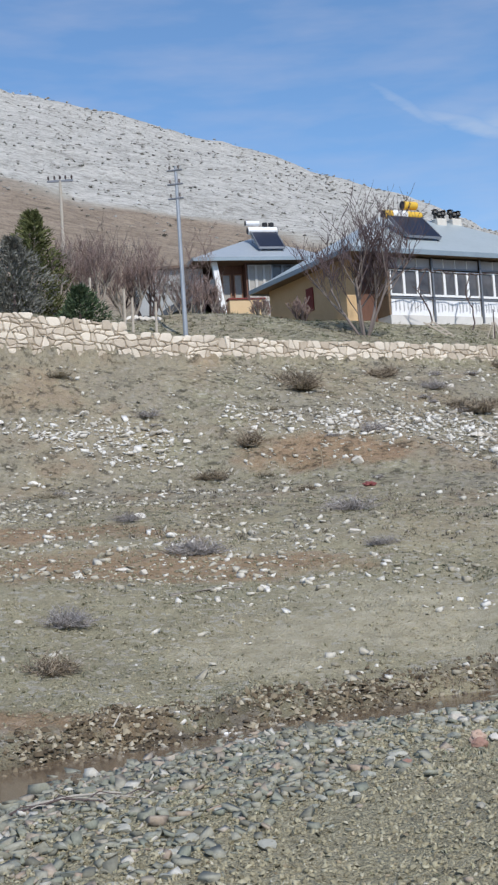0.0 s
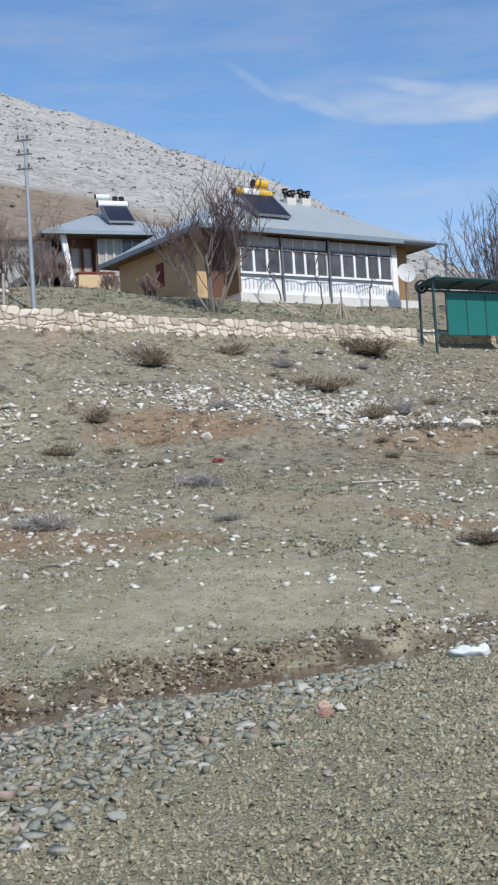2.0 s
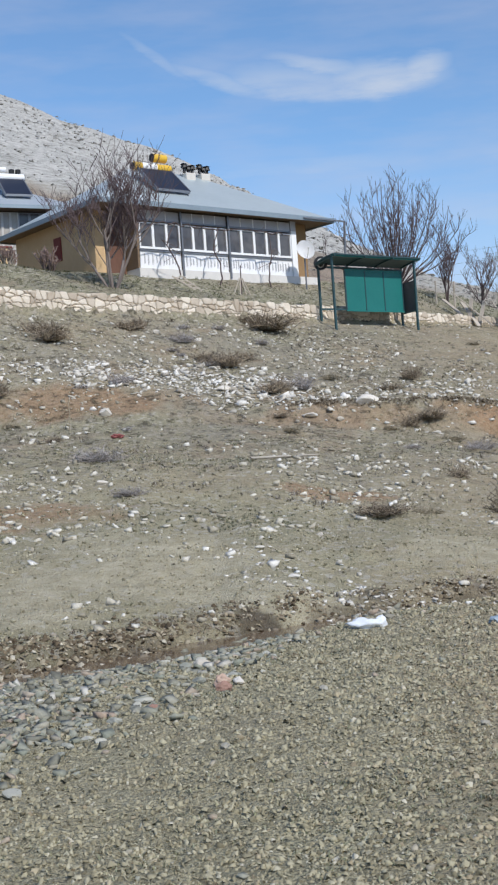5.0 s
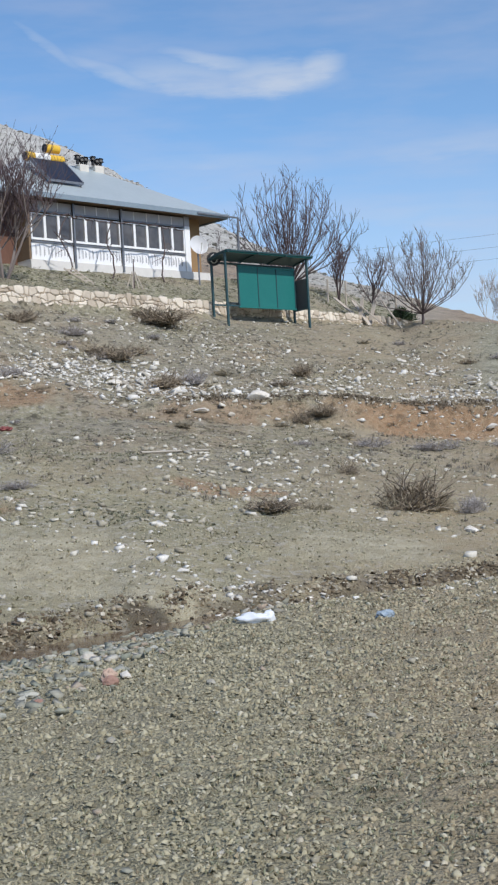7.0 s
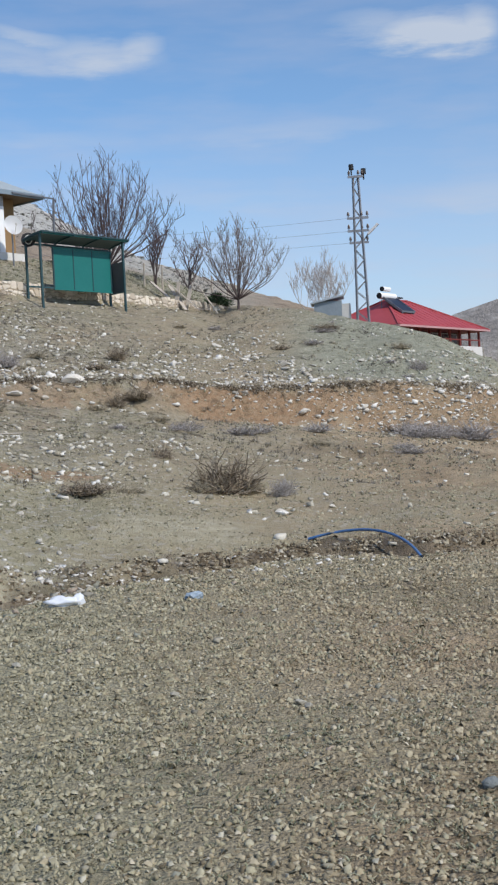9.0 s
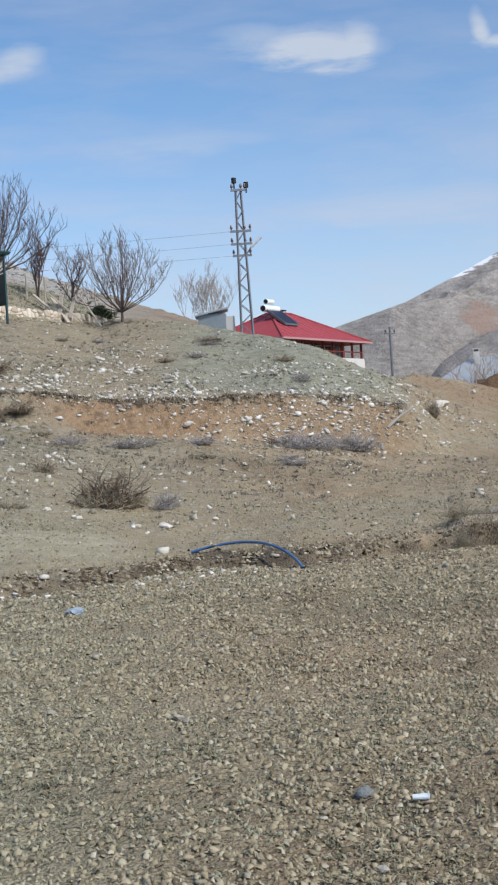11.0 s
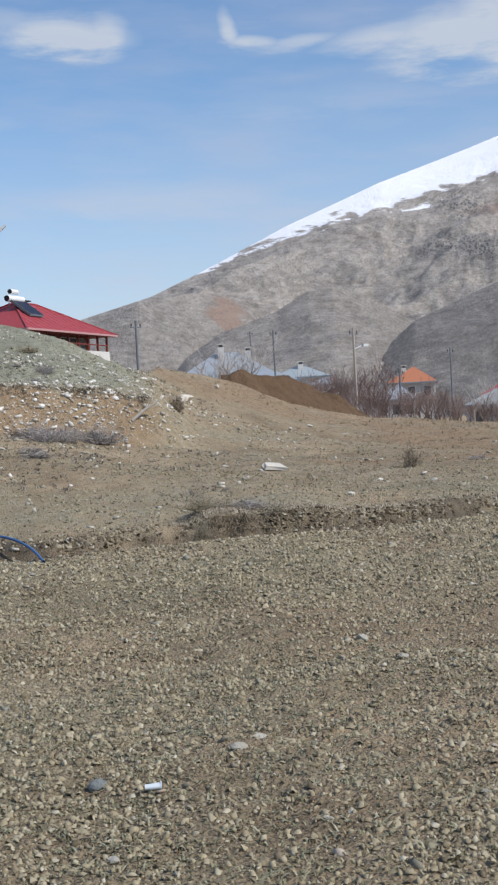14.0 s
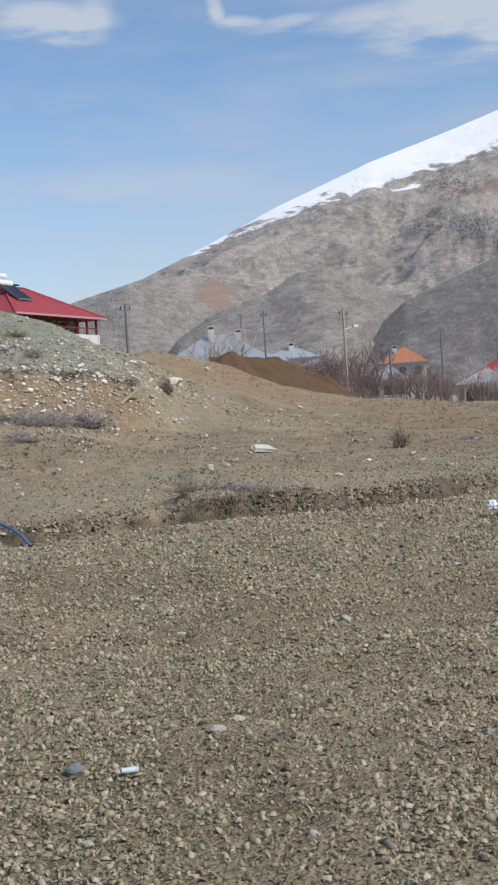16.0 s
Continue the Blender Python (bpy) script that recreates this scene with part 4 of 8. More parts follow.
def make_back_house():
    m = Matrix.Translation((-1.55, 55.8, 10.5)) @ Matrix.Rotation(radians(14), 4, "Z")
    h = thing("house", m, "small house with a wooden glazed veranda and a blue-grey hip roof", "house")
    e = 3.62
    part("plinth", boxm(.2, 5.2, .1, 6.2, -.8, 1.1), M_PLINTH, h, "bare grey plinth")
    part("parapet", boxm(1.05, 2.65, -.35, .1, -.6, 1.85, .02), M_PIER, h, "ochre parapet wall")
    part("parapet_cap", boxm(1.0, 2.7, -.4, .14, 1.85, 1.92), M_REDWOOD, h)
    part("back_room", boxm(.6, 5.2, .75, 6.2, 1.1, e), M_WOODWALL, h, "brown timber wall")
    bm = bmesh.new()
    beam(bm, (.85, -.1, 1.0), (.5, -.1, e - .02), .26, .24)
    part("column", bm, M_WHITE, h, "white veranda column")
    for a, b in ((1.0, 1.42), (1.55, 1.95)):
        window(h, a, b, 1.75, 3.2, .68, M_WOODLIGHT, 0, pane_mat=M_CURTAINPANE)
    part("veranda_wall", boxm(2.05, 5.2, .15, .22, 1.1, 1.8), M_OFFWHITE, h)
    part("veranda_side", boxm(2.0, 2.06, .15, .75, 1.1, e), M_WOODWALL, h)
    window(h, 2.1, 3.2, 1.85, e - .1, .15, M_OFFWHITE, 2, pane_mat=M_CURTAINPANE)
    window(h, 3.2, 5.2, 1.85, e - .1, .15, M_GREYSTEEL, 3)
    part("roof", hip_roof(bmesh.new(), -.5, 5.9, -.55, 6.7, e + .08, 1.75), M_BLUEZINC, h, "blue-grey metal sheet hip roof")
    bm = bmesh.new()
    box(bm, -.53, 5.93, -.6, -.55, e - .06, e + .1)
    box(bm, -.55, -.5, -.55, 6.7, e - .06, e + .1)
    part("fascia", bm, M_ZINCEDGE, h)
    part("soffit", boxm(-.48, 5.88, -.53, 6.65, e - .02, e + .05), M_SOFFIT, h)
    return m, e


m2, e2 = make_back_house()
solar_heater(m2 @ pose(2.8, .55, e2 + .72), 1.2, "solar water heater with a white tank and black barrels", M_WHITE, M_BLACK, 1.2, 1.25, ((.14, .14),))
t = thing("water_barrel", m2 @ pose(3.55, 2.05, e2 + 2.0), "pair of small black water barrels on the roof heater", "barrel")
for u in (0, .3):
    part("barrel", rod(bmesh.new(), (u, 0, 0), (u, 0, .3), .13, seg=12), M_BLACK, t)


def make_shed():
    h = thing("shed", Matrix.Translation((-4.55, 56.2, 11.0)) @ Matrix.Rotation(radians(6), 4, "Z"), "pale rendered garden shed with a dark lean-to roof", "shed")
    part("wall", boxm(0, 3.0, 0, 3, -.8, 3.0), M_SHEDWALL, h)
    part("roof", boxm(-.2, 3.2, -.25, 3.2, 3.0, 3.14, .02), M_RUSTROOF, h, "rusty flat roof edge")
    bm = bmesh.new()
    solid(bm, [(1.0, -1.2, .9), (3.4, -1.2, 2.3), (3.4, -1.2, 1.9), (1.0, -1.2, .55)], (0, 1.15, 0))
    part("lean_to", bm, M_DARKSHEET, h, "dark sloping sheet roof")


make_shed()


def make_red_house():
    # a wide red hip roof over a dark red timber veranda on a white plinth
    m = Matrix.Translation((33.13, 54.75, 0.0)) @ Matrix.Rotation(radians(26), 4, "Z")
    h = thing("house", m, "house with a red sheet hip roof and dark timber veranda", "house")
    L, D, e = 9.05, 6.0, 7.0
    g = float(ground_z(36.0, 58.5)) - 1.5
    part("plinth", boxm(.35, L - .3, .35, D - .4, g, 6.1), M_PLINTHWHITE, h, "whitewashed plinth")
    part("wall", boxm(.5, L - .5, 1.5, D - .5, 6.1, e - .06), M_WOODWALL, h, "brown veranda wall")
    for k in range(9):
        u = .42 + k * (L - .9) / 8
        part("veranda_post", boxm(u - .05, u + .05, .38, .48, 6.1, e - .06), M_REDDARK, h)
    for k in range(5):
        part("side_post", boxm(.37, .47, .5 + k * 1.1, .6 + k * 1.1, 6.1, e - .06), M_REDDARK, h)
    for k in range(8):
        u = .95 + k * (L - 1.8) / 8
        wi = part("veranda_window", boxm(u, u + .62, 1.44, 1.49, 6.25, 6.85), M_PANE, h)
        part("frame", boxm(u - .05, u + .67, 1.46, 1.5, 6.2, 6.9), M_OFFWHITE, wi)
    part("veranda_rail", boxm(.42, L - .45, .38, .44, 6.42, 6.48), M_REDDARK, h)
    part("roof", hip_roof(bmesh.new(), 0, L, 0, D, e, 1.76, hip=3.5), M_REDROOF, h, "red metal sheet hip roof")
    part("roof_seam", roof_seams(bmesh.new(), 0, L, 0, D, e, 1.76, .55, hip=3.5), M_REDROOF, h)
    bm = bmesh.new()
    for a, b in (((0, 0, e), (3.5, D / 2, e + 1.76)), ((0, D, e), (3.5, D / 2, e + 1.76)), ((L, 0, e), (L - 3.5, D / 2, e + 1.76)), ((3.5, D / 2, e + 1.76), (L - 3.5, D / 2, e + 1.76))):
        beam(bm, Vector(a) + Vector((0, 0, .02)), Vector(b) + Vector((0, 0, .02)), .12, .06)
    part("ridge_cap", bm, M_REDROOF, h)
    part("fascia", boxm(-.02, L + .02, -.04, 0, e - .08, e + .02), M_PINKEAVE, h, "faded pink eaves edge")
    part("fascia", boxm(-.04, 0, 0, D, e - .08, e + .02), M_PINKEAVE, h)
    part("soffit", boxm(.02, L - .02, .02, D - .02, e - .06, e - .02), M_REDDARK, h)
    c = part("chimney", boxm(4.8, 5.15, 3.2, 3.55, e + 1.4, e + 1.85), M_CHIMNEY, h)
    part("chimney_cap", boxm(4.68, 5.27, 3.08, 3.67, e + 1.9, e + 1.97), M_BLACK, c)
    return m


M_PINKEAVE = plain("faded_pink_edge", (.42, .22, .22), (.55, .34, .33), 3, .6, bump=0)
m3 = make_red_house()
solar_heater(m3 @ pose(2.35, 1.35, 7.85), 1.25, "solar water heater with a white tank on a red roof", M_WHITE, M_BLACK, 1.0, 1.05, ((.55, .16),))


def make_hut():
    p = polar(28.15, 60)
    p.z = 6.2
    h = thing("hut", Matrix.Translation((p.x, p.y, p.z)) @ Matrix.Rotation(radians(-30), 4, "Z"), "small grey metal hut with a flat sloping roof", "hut")
    part("wall", boxm(-.75, .55, 0, 1.2, -1.6, 1.75), M_GREYSTEEL2, h)
    bm = bmesh.new()
    solid(bm, [(-.9, -.15, 1.65), (.65, -.15, 1.95), (.65, -.15, 2.02), (-.9, -.15, 1.72)], (0, 1.5, 0))
    part("roof", bm, M_BLUEZINC, h)
    part("end_panel", boxm(.55, .95, .05, 1.2, -1.6, 1.6), M_OFFWHITE, h)


make_hut()


def village_house(az, r, width, depth, eave, rise, wall_mat, roof_mat, label, chimneys=(), turn=0.0, windows=3):
    x, y = r * math.sin(radians(az)), r * math.cos(radians(az))
    g = float(ground_z(x, y)) - 1.5
    m = Matrix.Translation((x, y, 0)) @ Matrix.Rotation(radians(-az + turn), 4, "Z")
    h = thing("house", m, label, "house", "village houses")
    w = width / 2
    part("wall", boxm(-w + .4, w - .4, .4, depth - .4, g, eave), wall_mat, h)
    part("roof", hip_roof(bmesh.new(), -w, w, 0, depth, eave, rise), roof_mat, h)
    part("fascia", boxm(-w - .03, w + .03, -.04, 0, eave - .1, eave + .1), M_ZINCEDGE, h)
    for k in range(windows):
        u = -w + .4 + (width - .8) * (k + .5) / windows
        wi = part("window", boxm(u - .45, u + .45, .34, .39, eave - 1.7, eave - .5), M_PANE, h)
        part("frame", boxm(u - .52, u + .52, .36, .4, eave - 1.77, eave - .43), M_WHITE, wi)
    for u, v, top in chimneys:
        c = part("chimney", boxm(u - .32, u + .32, v - .28, v + .28, eave, eave + top - .25), M_PLINTHWHITE, h, "whitewashed chimney")
        part("chimney_cap", boxm(u - .42, u + .42, v - .36, v + .36, eave + top, eave + top + .12), M_CHIMNEY, c)
        part("chimney_throat", boxm(u - .22, u + .22, v - .2, v + .2, eave + top - .27, eave + top + .02), M_DARK, c)
    return m


village_house(39.85, 138, 12.4, 10, 6.6, 3.3, M_OFFWHITE, M_BLUEZINC, "village house with a blue-grey hip roof and white chimneys", ((-.6, 4.0, 4.1), (2.4, 4.4, 3.6)))
village_house(43.1, 150, 7.5, 6, 6.9, 1.4, M_OFFWHITE, M_ZINC, "small village house with a pale grey roof", ((.1, 2.5, 1.9),), windows=2)
village_house(41.7, 128, 6.5, 5, 5.9, 1.1, M_OFFWHITE, M_BLUEZINC, "low outbuilding with a grey sheet roof", windows=2)
village_house(44.1, 130, 4.0, 5, 5.3, .9, M_WHITE, M_BLUEZINC, "low white outbuilding with a grey roof", windows=2)
village_house(48.0, 172, 7.2, 8, 6.1, 2.3, M_OFFWHITE, M_ORANGEROOF, "village house with an orange tiled roof", ((-.9, 3, 2.4),))
village_house(47.3, 150, 5.4, 6, 3.6, 1.9, M_OFFWHITE, M_BLUEZINC, "village house with a blue sheet roof")
village_house(51.6, 112, 5.6, 6, 2.2, 1.45, M_OFFWHITE, M_ZINC, "village house with a weathered grey roof", windows=2)
village_house(52.3, 150, 7.6, 7, 3.5, 1.9, M_OFFWHITE, M_REDROOF, "village house with a bright red roof", ((.6, 3, 2.2), (1.9, 3, 2.0)))
village_house(54.6, 100, 5.4, 5, 1.75, 1.1, M_BROWNWALL, M_BLUEZINC, "village house with a pale blue sheet roof", windows=3)

# ---- garden wall ----
def facing_stone(poly, rng):
    """A fitted facing stone from its outline in the wall's plane: side ring, rounded edge and a slightly domed face."""
    soft = []
    m = len(poly)
    for k in range(m):
        (x0, z0), (x1, z1), (x2, z2) = poly[k - 1], poly[k], poly[(k + 1) % m]
        f = rng.uniform(.16, .3)
        soft.append((x1 + (x0 - x1) * f, z1 + (z0 - z1) * f))
        soft.append((x1 + (x2 - x1) * f, z1 + (z2 - z1) * f))
    poly, n = soft, len(soft)
    cx, cz = sum(p[0] for p in poly) / n, sum(p[1] for p in poly) / n
    co = []
    for inset, d in ((.006, .05), (.010, -.012), (.04, -.032 - rng.uniform(0, .012))):
        for x, z in poly:
            q = math.hypot(x - cx, z - cz)
            f = max(q - inset, .02) / max(q, .02)
            co.append(((x - cx) * f, d + rng.uniform(-.004, .004), (z - cz) * f))
    co.append((rng.uniform(-.02, .02), -.036 - rng.uniform(0, .012), 0))
    fa = [(s + k, s + (k + 1) % n, s + n + (k + 1) % n, s + n + k) for s in (0, n) for k in range(n)]
    fa += [(2 * n + k, 2 * n + (k + 1) % n, 3 * n) for k in range(n)]
    return cx, cz, co, fa


def wall_xy(s):
    """A place on the wall's face, s metres along it from its west end."""
    return (-9.6 + .8887 * s, WALL_C - WALL_K * 9.6 + .4586 * s)


def make_garden_wall():
    L = 37.2
    wall = thing("garden_wall", Matrix.Identity(4), "low dry retaining wall of cream and tan field stones", "wall", kind="structure")
    fac = Vector((.4586, -.8887, 0))

    def top_at(s):
        x, y = wall_xy(s)
        return float(wall_top(math.degrees(math.atan2(x, y))))
    bm = bmesh.new()
    n = 90
    rows = []
    for k in range(n + 1):
        s = L * k / n
        x, y = wall_xy(s)
        t = top_at(s) - .03 + .03 * math.sin(k * 1.7)
        rows.append([bm.verts.new((x + fac.x * f, y + fac.y * f, z)) for f, z in ((.02, 6.9), (.02, t), (-.5, t), (-.5, 6.9))])
    for a, b in zip(rows, rows[1:]):
        for j in range(4):
            bm.faces.new((a[j], b[j], b[(j + 1) % 4], a[(j + 1) % 4]))
    bmesh.ops.recalc_face_normals(bm, faces=bm.faces)
    part("mortar_core", bm, M_MORTAR, wall, "earth-coloured wall core between the stones")
    rng = random.Random(11)
    turn = Matrix.Rotation(math.atan2(.4586, .8887), 4, "Z")

    def line(k, s):
        # the uneven bed joint below course k
        return 7.26 + .155 * k + .045 * math.sin(2.1 * s + 2.9 * k) + .05 * math.sin(5.3 * s + 4.3 * k) + .025 * math.sin(13 * s + 2 * k)
    singles, rest_co, rest_fa = 0, [], []
    for k in range(-1, 11):
        s, slant = rng.uniform(-.3, 0), rng.uniform(-.07, .07)
        while s < L:
            w = rng.uniform(.12, .2) if rng.random() < .3 else rng.uniform(.18, .42)
            a, b, lean = s, s + w, slant
            slant = rng.uniform(-.07, .07)
            c = (a + b) / 2 + rng.uniform(-.04, .04)
            s += w
            x, y = wall_xy(min(max(c, .1), L))
            t = top_at(min(max(c, 0), L))
            if line(k, c) > t - .1:
                continue
            top = line(k + 1, c) > t - .1
            jut = rng.uniform(-.04, .05)
            hi = [t + jut if top else line(k + 1, u) for u in (a + lean, c, b + slant)]
            poly = [(a - lean, line(k, a - lean)), (c, line(k, c)), (b - slant, line(k, b - slant)), (b + slant, hi[2]), (c, hi[1] + (.02 if top else 0)), (a + lean, hi[0])]
            cx, cz, co, fa = facing_stone(poly, rng)
            wx, wy = wall_xy(cx)
            m = Matrix.Translation((wx + fac.x * .03, wy + fac.y * .03, cz)) @ turn
            if 8 < c < 27 and singles < 300:
                me = bpy.data.meshes.new("stone")
                me.from_pydata(co, [], fa)
                me.materials.append(M_WALLSTONE)
                ob = new("stone", me)
                ob.parent = wall
                ob.matrix_basis = m
                singles += 1
            else:
                base = len(rest_co)
                rest_co.extend(tuple(m @ Vector(v)) for v in co)
                rest_fa.extend(tuple(base + i for i in f) for f in fa)
    me = bpy.data.meshes.new("stone_courses")
    me.from_pydata(rest_co, [], rest_fa)
    me.materials.append(M_WALLSTONE_I)
    ob = new("stone_courses", me)
    ob.parent = wall
    tagged(ob, kind="stuff")


make_garden_wall()


# ---- bus shelter ----
def make_shelter():
    m = Matrix.Translation((12.06, 45.75, 7.2)) @ Matrix.Rotation(math.atan2(1.65, 3.78), 4, "Z")
    t = thing("bus_shelter", m, "green steel bus shelter with a sloping roof and blank back panels", "bus shelter")
    L = 4.0
    D = 1.02        # the open front leans over towards the road

    def foot(u, v):
        p = m @ Vector((u, v, 0))
        return float(ground_z(p.x, p.y)) - 7.2 - .12

    for u, v, top in ((0, 0, 2.25), (-.16, -D, 2.3), (L, 0, 2.1), (L - .16, -D, 2.28)):
        part("post", boxm(u - .04, u + .04, v - .04, v + .04, foot(u, v), top, .008), M_GREENPOST, t)
    # shed roof, higher along the open front, falling slightly along its length
    def rz(u, v):
        return 2.13 - .15 * v / D
    bm = bmesh.new()
    n = 6
    prof = []
    for k in range(n + 1):
        v = -.1 - (D + .12) * k / n
        prof.append((v, .04 * math.sin(math.pi * k / n)))
    rows = []
    for u in (-.22, L + .02):
        rows.append(([bm.verts.new((u, v, rz(u, v) + h)) for v, h in prof], [bm.verts.new((u, v, rz(u, v) + h + .045)) for v, h in prof]))
    for k in range(n):
        for side in (0, 1):
            bm.faces.new((rows[0][side][k], rows[0][side][k + 1], rows[1][side][k + 1], rows[1][side][k]))
        for e in (0, 1):
            bm.faces.new((rows[e][0][k], rows[e][0][k + 1], rows[e][1][k + 1], rows[e][1][k]))
    for k in (0, n):
        bm.faces.new((rows[0][0][k], rows[1][0][k], rows[1][1][k], rows[0][1][k]))
    bmesh.ops.recalc_face_normals(bm, faces=bm.faces)
    part("roof", bm, M_GREENPOST, t, "dark teal roof sheet")
    for u in (-.17, L * .32, L * .66, L - .04):
        bm = bmesh.new()
        for (v0, h0), (v1, h1) in zip(prof, prof[1:]):
            beam(bm, (u, v0, rz(u, v0) + h0 - .03), (u, v1, rz(u, v1) + h1 - .03), .05, .05)
        part("roof_rib", bm, M_GREENPOST, t)
    v = -D - .1
    part("front_beam", beam(bmesh.new(), (-.22, v - .03, rz(0, v) + .02), (L + .02, v - .03, rz(0, v) + .02), .05, .11), M_GREEN, t)
    part("back_beam", beam(bmesh.new(), (0, 0, 2.08), (L, 0, 2.08), .06, .07), M_GREENPOST, t)
    bm = bmesh.new()
    g = bmesh.ops.create_circle(bm, cap_ends=True, segments=20, radius=.26)
    face = Matrix.Translation((.06, -.1, 2.2)) @ Matrix.Rotation(radians(-35), 4, "Z") @ Matrix.Rotation(radians(90), 4, "X")
    bmesh.ops.transform(bm, matrix=face, verts=g["verts"])
    r = bmesh.ops.extrude_face_region(bm, geom=list(bm.faces))
    bmesh.ops.translate(bm, verts=[q for q in r["geom"] if isinstance(q, bmesh.types.BMVert)], vec=(.03, .05, 0))
    bmesh.ops.recalc_face_normals(bm, faces=bm.faces)
    sg = part("end_sign", bm, M_BLACK, t, "round dark end plate with a pale ring")
    bm = bmesh.new()
    for k in range(20):
        p, q = 2 * math.pi * k / 20, 2 * math.pi * (k + 1) / 20
        beam(bm, face @ Vector((.12 * math.cos(p), .16 * math.sin(p), .012)), face @ Vector((.12 * math.cos(q), .16 * math.sin(q), .012)), .03, .03)
    part("ring", bm, M_CHIMNEY, sg)
    u0, u1 = .82, L - .42
    w = (u1 - u0) / 3
    for k in range(3):
        a, b = u0 + w * k + .012, u0 + w * (k + 1) - .012
        pn = part("back_panel", solid(bmesh.new(), [(a, -.56, .4), (b, -.56, .4), (b, -.56, 1.88), (a, -.56, 1.88)], (0, .04, 0)), M_GREEN, t, "flat teal green sheet panel")
        part("panel_rim", beam(bmesh.new(), (b + .012, -.55, .38), (b + .012, -.55, 1.9), .035, .06), M_GREENPOST, pn)
    for z in (.38, 1.9):
        part("panel_rail", beam(bmesh.new(), (u0 - .04, -.54, z), (u1 + .04, -.54, z), .07, .06), M_GREEN, t)
    part("panel_post", beam(bmesh.new(), (u0 - .02, -.54, .36), (u0 - .02, -.54, 1.93), .05, .06), M_GREENPOST, t)
    # this end faces away from the sun; its shade is in the colour
    part("side_panel", solid(bmesh.new(), [(L + .05, -.07, .42), (L - .12, -.97, .42), (L - .12, -.97, 1.55), (L + .05, -.07, 1.55)], (.03, 0, 0)), M_SIDEPANEL, t, "side panel with its shade painted in as dark slate")
    part("side_rail", beam(bmesh.new(), (L, 0, .38), (L - .16, -D, .38), .05, .05), M_GREENPOST, t)
    part("bench_rail", beam(bmesh.new(), (0, 0, .5), (u0, -.54, .42), .05, .06), M_GREENPOST, t)


make_shelter()


# ---- satellite dish ----
def make_dish():
    p = HOUSE @ Vector((7.5, -.95, 0))
    g = float(ground_z(p.x, p.y))
    z = 10.8
    t = thing("satellite_dish", Matrix.Translation((p.x, p.y, g)), "white satellite dish on a short mast beside the porch", "satellite dish")
    part("mast", rod(bmesh.new(), (0, .1, -.1), (0, .1, z - g), .035, seg=8), M_GREYSTEEL, t)
    bm = bmesh.new()
    rings, seg, R = 6, 24, .39
    prev = None
    face = Matrix.Translation((0, 0, z - g)) @ (Vector((.14, -1, .3)).to_track_quat("Z", "Y").to_matrix().to_4x4())
    vs = [[bm.verts.new(face @ Vector((R * i / rings * math.cos(6.283 * k / seg), R * 1.08 * i / rings * math.sin(6.283 * k / seg), .12 * (i / rings) ** 2))) for k in range(seg)] for i in range(1, rings + 1)]
    c = bm.verts.new(face @ Vector((0, 0, 0)))
    for k in range(seg):
        bm.faces.new((c, vs[0][k], vs[0][(k + 1) % seg]))
        for i in range(rings - 1):
            bm.faces.new((vs[i][k], vs[i + 1][k], vs[i + 1][(k + 1) % seg], vs[i][(k + 1) % seg]))
    bmesh.ops.solidify(bm, geom=list(bm.faces), thickness=.012)
    bmesh.ops.recalc_face_normals(bm, faces=bm.faces)
    part("reflector", bm, M_DISH, t)
    bm = bmesh.new()
    tip = face @ Vector((0, -.1, .42))
    rod(bm, face @ Vector((0, -R, .12)), tip, .012, seg=6)
    rod(bm, tip, tip + Vector((0, .08, .02)), .03, seg=8)
    part("feed_arm", bm, M_CHIMNEY, t)


make_dish()


# ---- poles and mast ----
def insulator(bm, x, y, z, s=1.0):
    rod(bm, (x, y, z), (x, y, z + .06 * s), .02 * s, seg=6)
    rod(bm, (x, y, z + .06 * s), (x, y, z + .13 * s), .055 * s, .04 * s, seg=8)
    rod(bm, (x, y, z + .13 * s), (x, y, z + .2 * s), .05 * s, .02 * s, seg=8)


def make_power_pole():
    p = polar(-2.53, 40.55)
    top = 13.9 - p.z
    t = thing("power_pole", Matrix.Translation(p) @ Matrix.Rotation(radians(-12), 4, "Z"), "tapered grey steel power pole with three short crossarms", "power pole")
    part("shaft", rod(bmesh.new(), (0, 0, -.6), (0, 0, top), .085, .05, seg=12), M_POLE, t, smooth=False)
    for k, dz in enumerate((.12, .58, 1.05)):
        a = part("crossarm", boxm(-.3, .22, -.06, .0, top - dz - .05, top - dz, .008), M_GREYSTEEL, t)
        for x in (-.2, .1):
            bm = bmesh.new()
            insulator(bm, x, -.03, top - dz, .75)
            part("insulator", bm, M_CERAMIC, a)


def make_far_pole():
    p = polar(-7.8, 92)
    h = 92 * math.tan(radians(16.45)) + 1.6 - p.z
    t = thing("power_pole", Matrix.Translation(p), "weathered wooden power pole with a row of insulators", "power pole")
    part("shaft", rod(bmesh.new(), (0, 0, -.5), (0, 0, h), .13, .1, seg=8), M_LOG, t)
    a = part("crossarm", boxm(-.95, .95, -.06, .06, h - .1, h + .05), M_GREYSTEEL, t)
    for x in (-.85, -.4, .0, .4, .85):
        bm = bmesh.new()
        insulator(bm, x, 0, h + .05, 1.7)
        part("insulator", bm, M_CERAMIC, a)


